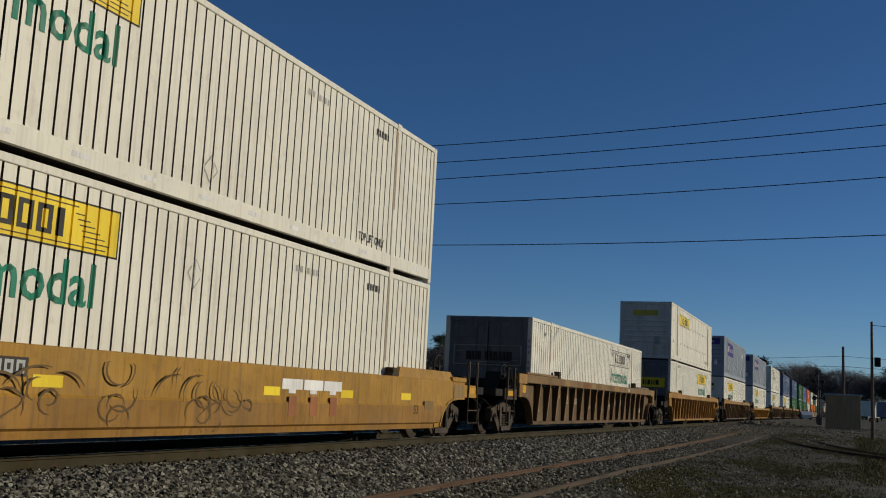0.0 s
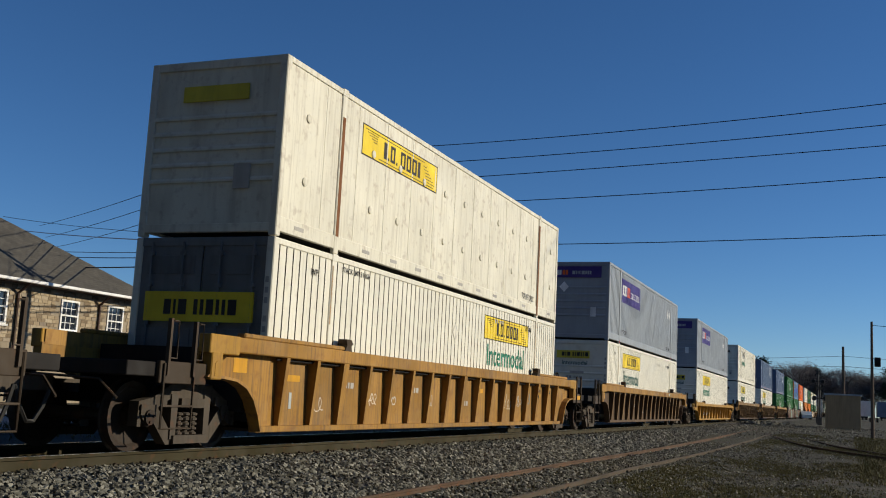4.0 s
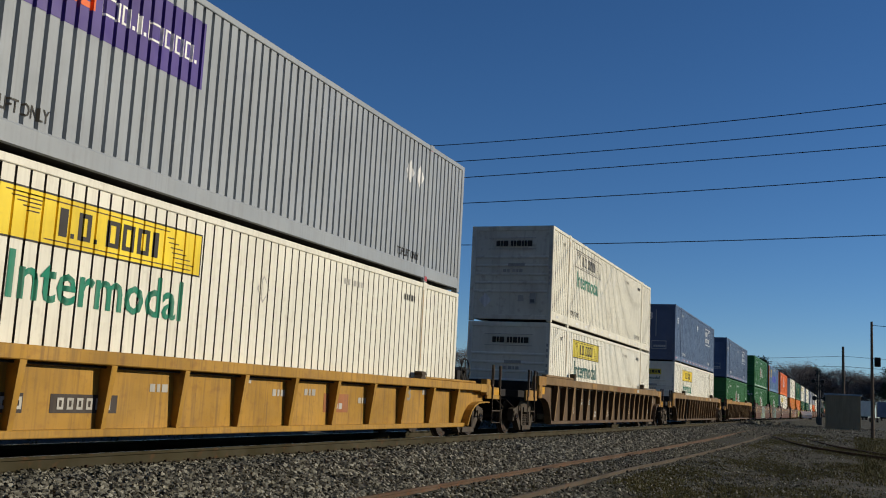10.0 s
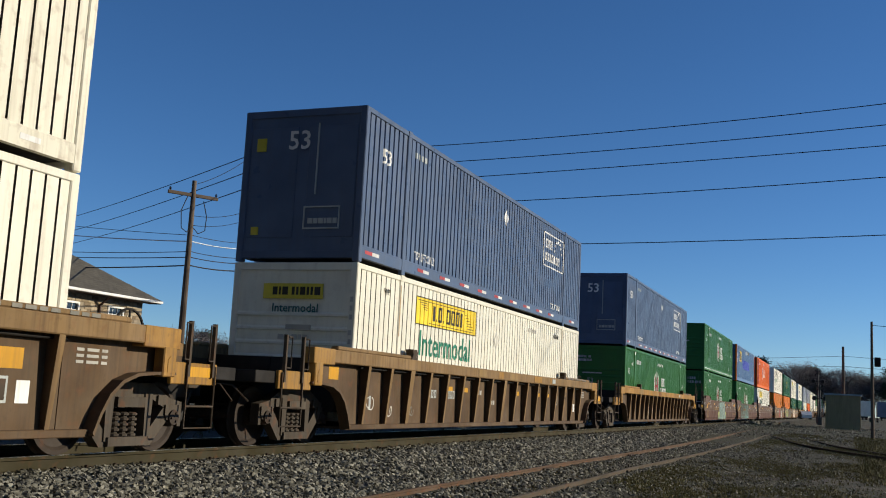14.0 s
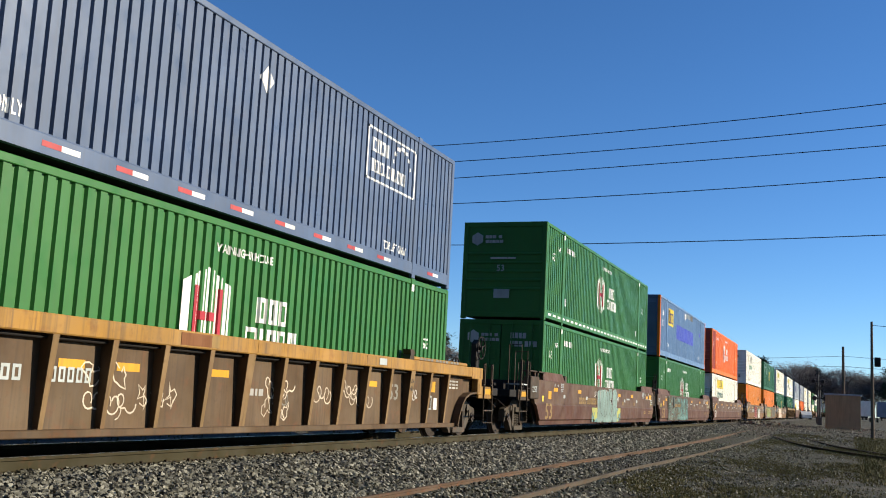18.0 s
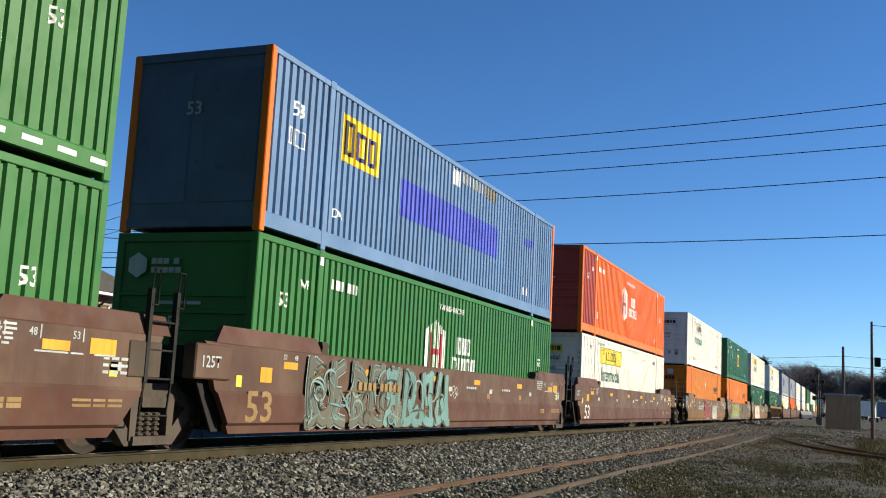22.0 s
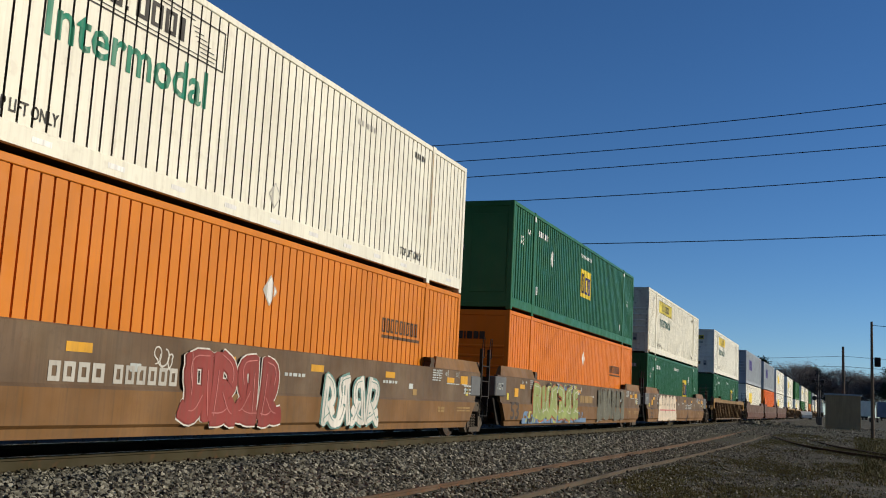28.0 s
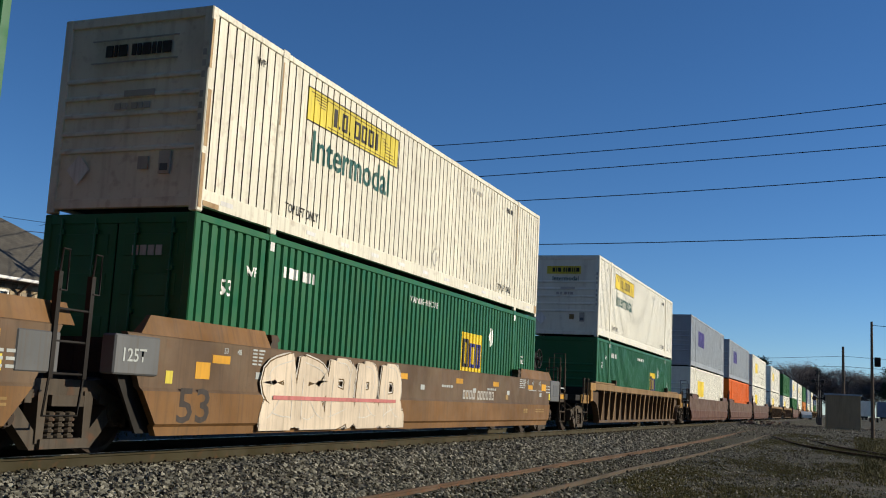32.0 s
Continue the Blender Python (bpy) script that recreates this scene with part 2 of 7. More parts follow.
def rod(bm, pts, r, seg=6):
    """A bent round bar through the points, in one piece."""
    pts = [Vector(p) for p in pts]
    rings, u = [], None
    for i, p in enumerate(pts):
        d = (pts[min(i + 1, len(pts) - 1)] - pts[max(i - 1, 0)]).normalized()
        if 0 < i < len(pts) - 1:
            d = ((pts[i + 1] - p).normalized() + (p - pts[i - 1]).normalized())
            d = d.normalized() if d.length > 1e-6 else (p - pts[i - 1]).normalized()
        u = d.orthogonal() if u is None else u - d * u.dot(d)
        u = u.normalized() if u.length > 1e-6 else d.orthogonal().normalized()
        w = d.cross(u)
        rings.append([bm.verts.new(p + r * (math.cos(k * math.tau / seg) * u + math.sin(k * math.tau / seg) * w)) for k in range(seg)])
    for a, b in zip(rings, rings[1:]):
        for k in range(seg):
            bm.faces.new((a[k], a[(k + 1) % seg], b[(k + 1) % seg], b[k]))
    bm.faces.new(rings[0][::-1])
    bm.faces.new(rings[-1])
    return bm


def lathe(bm, profile, seg=20, axis="x", at=(0, 0, 0)):
    """Turns (along, radius) pairs round an axis."""
    rings = []
    for a, r in profile:
        ring = []
        for k in range(seg):
            c, s = r * math.cos(k * math.tau / seg), r * math.sin(k * math.tau / seg)
            p = (a, c, s) if axis == "x" else (c, s, a) if axis == "z" else (s, a, c)
            ring.append(bm.verts.new((p[0] + at[0], p[1] + at[1], p[2] + at[2])))
        rings.append(ring)
    fs = []
    for a, b in zip(rings, rings[1:]):
        for k in range(seg):
            fs.append(bm.faces.new((a[k], a[(k + 1) % seg], b[(k + 1) % seg], b[k])))
    fs += [bm.faces.new(rings[0][::-1]), bm.faces.new(rings[-1])]
    bmesh.ops.recalc_face_normals(bm, faces=fs)
    return bm


# ---- shipping containers ----
LEN, WID, TALL = 16.15, 2.59, 2.896
HALF = LEN / 2
PITCH = 0.2145
POST = 1.98                # the lifting posts stand this far from each end
STYLES = {"grooved": (0.1800, 0.1815, 0.2110, 0.042), "waved": (0.118, 0.138, 0.190, 0.038), "fine": (0.150, 0.162, 0.2025, 0.042)}


def skin(style, y):
    """Depth of the side sheet behind its outermost plane, y metres along it."""
    if style == "flat":
        return 0.0
    a, b, c, d = STYLES[style]
    u = y % PITCH
    return 0.0 if u < a else d * (u - a) / (b - a) if u < b else d if u < c else d * (PITCH - u) / (PITCH - c)


def breaks(style, y0, y1):
    if style == "flat":
        return [y0, y1]
    out = {y0, y1}
    for k in range(int(y0 / PITCH) - 1, int(y1 / PITCH) + 2):
        for u in (0.0, *STYLES[style][:3]):
            if y0 + 0.002 < k * PITCH + u < y1 - 0.002:
                out.add(k * PITCH + u)
    return sorted(out)


SKIN_X = WID / 2 - 0.022


def side_sheet(style, z0, z1):
    bm = bmesh.new()
    rows = []
    for y in breaks(style, 0.13, LEN - 0.13):
        x = SKIN_X - skin(style, y)
        rows.append([bm.verts.new((x - t, y - HALF, z)) for t in (0, 0.02) for z in (z0, z1)])
    for a, b in zip(rows, rows[1:]):
        f = bm.faces.new((a[0], b[0], b[1], a[1]))
        # groove faces: second slot, which holds painted shade on white boxes
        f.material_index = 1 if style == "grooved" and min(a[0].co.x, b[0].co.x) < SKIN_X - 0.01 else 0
        bm.faces.new((b[2], a[2], a[3], b[3]))
    return bm


def on_skin(style, y0, y1, z0, z1, lift=0.004, bm=None):
    """A painted panel that follows the ribs of the side; y from the leading end."""
    bm = bm or bmesh.new()
    rows = []
    for y in breaks(style, y0, y1):
        x = SKIN_X - skin(style, y) + lift
        rows.append([bm.verts.new((x, y - HALF, z)) for z in (z0, z1)])
    for a, b in zip(rows, rows[1:]):
        bm.faces.new((a[0], b[0], b[1], a[1]))
    return bm


LETTERS = {}


def outline(text):
    """The outlines of a word at size 1, made while the scene is still empty."""
    cu = bpy.data.curves.new("letters", "FONT")
    cu.body, cu.size, cu.offset, cu.resolution_u = text, 1.0, 0.014, 2
    ob = bpy.data.objects.new("letters", cu)
    scene.collection.objects.link(ob)
    LETTERS[text] = bpy.data.meshes.new_from_object(ob.evaluated_get(bpy.context.evaluated_depsgraph_get()))
    bpy.data.objects.remove(ob)


for word in ("Intermodal", "TOP LIFT ONLY", "STACK LMT 3 HIGH", "WP", "53", "WARNING HIGH CUBE", "DA", "125T", "20", "40", "45", "48"):
    outline(word)


def letters(text, size, wide=1.0):
    """Flat letters in the (y, z) plane from (0, 0), facing +x."""
    bm = bmesh.new()
    bm.from_mesh(LETTERS[text])
    for v in bm.verts:
        v.co = (0, v.co.x * wide * size, v.co.y * size)
    return bm


def letters_on(style, text, y, z, size, bold=0.0, wide=1.0, lift=0.007):
    bm = letters(text, size, wide)
    for v in bm.verts:
        v.co.y += y
        v.co.z += z
    ys = [v.co.y for v in bm.verts]
    for b in breaks(style, min(ys), max(ys))[1:-1]:
        bmesh.ops.bisect_plane(bm, geom=bm.verts[:] + bm.edges[:] + bm.faces[:], plane_co=(0, b, 0), plane_no=(0, 1, 0))
    for v in bm.verts:
        v.co.x = SKIN_X - skin(style, v.co.y) + lift
        v.co.y -= HALF
    return bm


def bars_on(style, widths, y, z, size, gap=0.05, lift=0.007):
    """Plain bars in place of a name, each one a piece."""
    out = []
    for w in widths:
        if w > 0:
            out.append(on_skin(style, y, y + w, z, z + size, lift))
        y += abs(w) + gap
    return out


def name_on(style, widths, y, z, size, stroke, gap=0.05, lift=0.007):
    """Plain shapes in place of a name, each one a piece: solid blocks and hollow frames, no letters."""
    out = []
    for w in widths:
        if w > 0:
            bm = bmesh.new()
            if w <= 2.4 * stroke:
                on_skin(style, y, y + w, z, z + (size if w > 0.06 else w), lift, bm)
            else:
                for a, b in ((z, z + stroke * 0.8), (z + size - stroke * 0.8, z + size)):
                    on_skin(style, y, y + w, a, b, lift, bm)
                for a in (y, y + w - stroke):
                    on_skin(style, a, a + stroke, z + stroke * 0.8, z + size - stroke * 0.8, lift, bm)
                bmesh.ops.remove_doubles(bm, verts=bm.verts, dist=0.0005)
            out.append(bm)
        y += abs(w) + gap
    return out


def diamond(style, y, z, r, lift=0.006):
    bm = bmesh.new()
    n = 9
    rows = []
    for k in range(n):
        t = -1 + 2 * k / (n - 1)
        h = r * 1.15 * (1 - abs(t)) + 0.012
        yy = y + t * r
        x = SKIN_X - skin(style, yy) + lift
        rows.append([bm.verts.new((x, yy - HALF, z + s * h)) for s in (-1, 1)])
    for a, b in zip(rows, rows[1:]):
        bm.faces.new((a[0], b[0], b[1], a[1]))
    return bm


SHARED = {}


def shared(key, make, material, second=None):
    """A mesh that alike pieces share."""
    key = (key, material.name)
    if key not in SHARED:
        bm = make()
        me = bpy.data.meshes.new(str(key[0] if isinstance(key[0], str) else key[0][0]))
        bm.to_mesh(me)
        bm.free()
        me.materials.append(material)
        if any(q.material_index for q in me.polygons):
            me.materials.append(second or GROOVE_SHADE)
        SHARED[key] = me
    return SHARED[key]


def end_ribs():
    """End wall pressed into flat bands with narrow ledges between."""
    bm = bmesh.new()
    x, y = WID / 2 - 0.13, -HALF + 0.035
    prof = [(0.20, 0)]
    for z in (0.86, 1.12, 1.38, 1.64, 1.90):
        prof += [(z, 0), (z + 0.012, 0.03), (z + 0.05, 0.03), (z + 0.085, 0)]
    prof += [(TALL - 0.14, 0), (TALL - 0.14, -0.03), (0.20, -0.03)]
    rows = [[bm.verts.new((s * x, y - d, z)) for s in (-1, 1)] for z, d in prof]
    for a, b in zip(rows, rows[1:] + rows[:1]):
        bm.faces.new((a[0], a[1], b[1], b[0]))
    for k in (0, 1):
        bm.faces.new([r[k] for r in rows][::1 if k else -1])
    return bm


def end_plain():
    x = WID / 2 - 0.13
    return box(bmesh.new(), -x, x, -HALF + 0.03, -HALF + 0.06, 0.2, TALL - 0.14)


def end_leaf(s):
    return block(s * 0.62 - 0.5, s * 0.62 + 0.5, -HALF + 0.016, -HALF + 0.031, 0.45, TALL - 0.35, 0.006)


def door_leaf(s):
    x = WID / 2 - 0.13
    a, b = sorted((s * 0.012, s * x))
    return block(a, b, -HALF + 0.02, -HALF + 0.06, 0.2, TALL - 0.14, 0.01)


def door_band(s, z):
    x = WID / 2 - 0.13
    a, b = sorted((s * 0.012, s * x))
    return block(a + 0.12, b - 0.12, -HALF + 0.008, -HALF + 0.022, z, z + 0.3, 0.004)


def lock_rod(x):
    bm = rod(bmesh.new(), ((x, -HALF - 0.015, 0.16), (x, -HALF - 0.015, TALL - 0.08)), 0.02, 6)
    for z in (0.3, 0.9, 1.5, 2.1, 2.6):
        box(bm, x - 0.05, x + 0.05, -HALF - 0.03, -HALF + 0.02, z, z + 0.06)
    box(bm, x - 0.02, x + 0.26, -HALF - 0.04, -HALF - 0.025, 1.02, 1.06)
    return bm


def container(label, color, style="grooved", front="ribs", tape="grey", rail=None, post=None, end_color=None, corner_color=None):
    """A 53-foot box; its leading end faces -y, its origin is the middle of its underside."""
    c = thing("shipping_container", label, "container", "containers on the train")
    rail, post, end_color = rail or color, post or rail or color, end_color or color
    for s, turn in ((1, None), (-1, pose(0, 0, 0, 0, 0, 180))):
        part("side_wall", shared(("side_wall", style), lambda: side_sheet(style, 0.31, TALL - 0.1), color, GROOVE_SHADE if color in (WHITE, WHITE_OLD) else color), None, c, at=turn)
        part("top_rail", shared("top_rail", lambda: block(WID / 2 - 0.08, WID / 2, -HALF + 0.1, HALF - 0.1, TALL - 0.105, TALL - 0.008, 0.008), rail), None, c, at=turn)
        part("bottom_rail", shared("bottom_rail", lambda: sweep(bmesh.new(), ((WID / 2 - 0.09, 0.085), (WID / 2 - 0.004, 0.085), (WID / 2 - 0.004, 0.30), (WID / 2 - 0.03, 0.33), (WID / 2 - 0.09, 0.33)), -HALF + 0.1, HALF - 0.1), rail), None, c, at=turn)
        for y in (-HALF + POST, HALF - POST):
            part("lift_post", shared("lift_post", lambda: block(WID / 2 - 0.07, WID / 2 + 0.003, -0.085, 0.085, 0.0, TALL, 0.012), post), None, c, at=(turn or Matrix()) @ Matrix.Translation((0, y, 0)))
            part("lift_casting", shared("lift_casting", casting, post), None, c, at=(turn or Matrix()) @ Matrix.Translation((WID / 2 - 0.09, y, TALL - 0.118 + 0.006)))
        for e in (-1, 1):
            part("corner_post", shared("corner_post", lambda: block(-0.07, 0.07, -0.07, 0.07, 0.0, TALL - 0.004, 0.015), corner_color or post), None, c, at=(s * (WID / 2 - 0.07), e * (HALF - 0.07), 0))
    part("roof", shared("roof", lambda: block(-WID / 2 + 0.07, WID / 2 - 0.07, -HALF + 0.08, HALF - 0.08, TALL - 0.06, TALL - 0.012, 0.01), rail), None, c)
    part("floor", shared("floor", lambda: block(-WID / 2 + 0.08, WID / 2 - 0.08, -HALF + 0.08, HALF - 0.08, 0.12, 0.2), BLACK_STEEL), None, c)
    for e in (0, 180):
        for z0, z1, nm in ((0.06, 0.2, "end_sill"), (TALL - 0.15, TALL - 0.006, "end_header")):
            part(nm, shared(nm, lambda: block(-WID / 2 + 0.08, WID / 2 - 0.08, -HALF + 0.005, -HALF + 0.09, z0, z1, 0.01), end_color), None, c, at=pose(0, 0, 0, 0, 0, e))
    if front == "doors":
        for s in (-1, 1):
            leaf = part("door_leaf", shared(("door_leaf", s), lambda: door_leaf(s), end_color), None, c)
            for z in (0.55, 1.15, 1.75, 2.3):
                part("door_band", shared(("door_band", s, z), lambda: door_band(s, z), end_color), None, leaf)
        for x in (-0.95, -0.35, 0.35, 0.95):
            part("lock_rod", shared(("lock_rod", x), lambda: lock_rod(x), end_color), None, c)
    else:
        part("end_wall", shared("ribbed_end_wall" if front == "ribs" else "plain_end_wall", end_ribs if front == "ribs" else end_plain, end_color), None, c)
        if front == "plain":
            for s in (-1, 1):
                part("end_panel", shared(("end_panel", s), lambda: end_leaf(s), end_color), None, c)
    part("end_wall", shared("plain_end_wall", end_plain, end_color), None, c, at=pose(0, 0, 0, 0, 0, 180))
    if tape:
        one = TAPE if tape != "dark" else INK_FAINT
        for k in range(13):
            y = 0.55 + k * 1.22
            if abs(y - POST) < 0.35 or abs(LEN - POST - y) < 0.35:
                continue
            part("reflective_tape", shared("reflective_tape", lambda: block(WID / 2 - 0.004, WID / 2 - 0.001, 0, 0.3, 0.17, 0.235), one), None, c, at=(0, y - HALF, 0))
            if tape == "red":
                part("reflective_tape", shared("reflective_tape", lambda: block(WID / 2 - 0.004, WID / 2 - 0.001, 0, 0.3, 0.17, 0.235), TAPE_RED), None, c, at=(0, y - 0.3 - HALF, 0))
    return c


def casting():
    """A lifting casting with its slot."""
    bm = box(bmesh.new(), -0.08, 0.10, -0.09, 0.09, 0, 0.118)
    q = box(bm, 0.085, 0.102, -0.035, 0.035, 0.03, 0.09)
    return q


def end_bars(c, widths, x, z, size, mat, gap=0.03, name="marking", lift=0.0):
    """Plain bars on the leading end; x from the middle, towards the lit side."""
    for w in widths:
        if w > 0:
            part(name, block(x, x + w, -HALF - 0.004 - lift, -HALF + 0.012, z, z + size), mat, c)
        x += abs(w) + gap


def end_text(c, text, x, z, size, mat, bold=0.0):
    bm = letters(text, size)
    for v in bm.verts:
        v.co = (x + v.co.y, -HALF - 0.010, z + v.co.z)
    return part("lettering", bm, mat, c)


def end_panel(c, x0, x1, z0, z1, mat, name="sign_panel", lift=0.0):
    return part(name, block(x0, x1, -HALF - 0.006 - lift, -HALF + 0.014, z0, z1), mat, c)


# ---- well cars ----
SIDE_X = WID / 2 + 0.24
AXLE_Z, WHEEL_R = 0.457, 0.457
CAR_HALF = 11.93


def side_frame():
    """Cast frame of a bogie: arched top member, sloping legs, spring seat and bearing boxes."""
    bm = bmesh.new()
    x0, x1 = 0.92, 1.07
    prism(bm, ((-1.09, 0.66), (-0.82, 0.71), (-0.46, 0.89), (0.46, 0.89), (0.82, 0.71), (1.09, 0.66), (1.09, 0.55), (0.76, 0.56), (0.42, 0.71), (-0.42, 0.71), (-0.76, 0.56), (-1.09, 0.55)), x0, x1)
    for s in (-1, 1):
        pts = [(s * 0.72, 0.60), (s * 0.84, 0.46), (s * 0.48, 0.10), (s * 0.28, 0.10), (s * 0.28, 0.22), (s * 0.38, 0.25), (s * 0.62, 0.50)]
        prism(bm, pts if s < 0 else pts[::-1], x0, x1)
        box(bm, x0, x1, s * 1.06 - 0.035, s * 1.06 + 0.035, 0.34, 0.60)
        prism(bm, ((s * 0.37 - 0.055, 0.17), (s * 0.37 + 0.055, 0.17), (s * 0.37 + 0.075, 0.76), (s * 0.37 - 0.075, 0.76)), x0 - 0.03, x1 + 0.02)
        prism(bm, ((s * 0.89 - 0.17, 0.62), (s * 0.89 - 0.17, 0.50), (s * 0.89 - 0.12, 0.42), (s * 0.89 + 0.12, 0.42), (s * 0.89 + 0.17, 0.50), (s * 0.89 + 0.17, 0.62)), x0 - 0.02, x1 + 0.025)
        box(bm, x1 - 0.01, x1 + 0.03, s * 0.60 - 0.05, s * 0.60 + 0.05, 0.62, 0.74)
    box(bm, x0 - 0.06, x1 + 0.05, -0.38, 0.38, 0.11, 0.22)
    return bm


def spring_coil():
    return lathe(bmesh.new(), [p for k in range(5) for p in ((0.235 + k * 0.064, 0.045), (0.248 + k * 0.064, 0.070), (0.272 + k * 0.064, 0.070), (0.285 + k * 0.064, 0.045))], 9, "z")


def bolster():
    bm = box(bmesh.new(), -1.12, 1.12, -0.26, 0.26, 0.585, 0.71)
    box(bm, -0.4, 0.4, -0.3, 0.3, 0.7, 0.8)
    return bm


def wheelset():
    """Two wheels on their axle, with the caps of the bearings; it turns about x."""
    bm = bmesh.new()
    rod(bm, ((-1.0, 0, 0), (1.0, 0, 0)), 0.085, 10)
    for s in (-1, 1):
        lathe(bm, [(s * a, r) for a, r in ((0.70, 0.12), (0.69, 0.36), (0.675, 0.40), (0.672, 0.478), (0.695, 0.480), (0.71, 0.458), (0.805, 0.452), (0.808, 0.395), (0.775, 0.36), (0.745, 0.14), (0.83, 0.12), (0.83, 0.08))], 28)
        lathe(bm, [(s * a, r) for a, r in ((0.92, 0.125), (1.06, 0.125), (1.075, 0.105), (1.12, 0.10), (1.125, 0.02))], 12)
        for k in range(3):
            a = k * math.tau / 3
            lathe(bm, [(s * q, 0.018) for q in (1.118, 1.14)], 6, at=(0, 0.06 * math.cos(a), 0.06 * math.sin(a)))
    return bm


SPINNING = []


def bogie(car, y, spin=True):
    t = part("bogie", shared("bolster", bolster, TRUCK_STEEL), None, car, at=(0, y, 0))
    for turn in (None, pose(0, 0, 0, 0, 0, 180)):
        part("side_frame", shared("side_frame", side_frame, TRUCK_STEEL), None, t, at=turn)
        for dy in (-0.16, 0.0, 0.16):
            part("spring", shared("spring", spring_coil, TRUCK_STEEL), None, t, at=(turn or Matrix()) @ Matrix.Translation((1.0, dy, -0.02)))
    for dy in (-0.89, 0.89):
        w = part("wheelset", shared("wheelset", wheelset, WHEEL_STEEL), None, t, "rust-brown steel wheels on an axle", at=(0, dy, AXLE_Z))
        if spin:
            SPINNING.append((w, dy))
    return t


def mirrored(y_half):
    """Poses of a piece at the four corners; drawn at +x, -y."""
    return (Matrix(), Matrix.Diagonal((1, -1, 1, 1)), Matrix.Diagonal((-1, 1, 1, 1)), Matrix.Diagonal((-1, -1, 1, 1)))


def four(name, make, mat, car, where=(0, 1, 2, 3), label=""):
    """A piece and its mirror images, as meshes of their own."""
    for i in where:
        m = mirrored(0)[i]

        def flipped():
            bm = make()
            bmesh.ops.transform(bm, matrix=m, verts=bm.verts)
            if i in (1, 2):
                bmesh.ops.reverse_faces(bm, faces=bm.faces)
            return bm
        part(name, shared((name, i), flipped, mat), None, car, label)


def coupler():
    bm = box(bmesh.new(), -0.09, 0.09, -CAR_HALF + 0.05, -CAR_HALF + 0.8, 0.74, 0.94)
    prism(bm, ((-CAR_HALF - 0.08, 0.70), (-CAR_HALF + 0.25, 0.70), (-CAR_HALF + 0.25, 1.0), (-CAR_HALF - 0.08, 1.0)), -0.2, 0.14)
    return bm


def air_hose(y):
    pts = [(0.35, y + 0.5, 0.8)] + [(0.35 - 0.1 * k / 5, y + 0.5 - 0.1 * k, 0.8 - 0.5 * math.sin(k / 5 * math.pi) * 0.9) for k in range(1, 6)]
    return rod(bmesh.new(), pts, 0.028, 5)


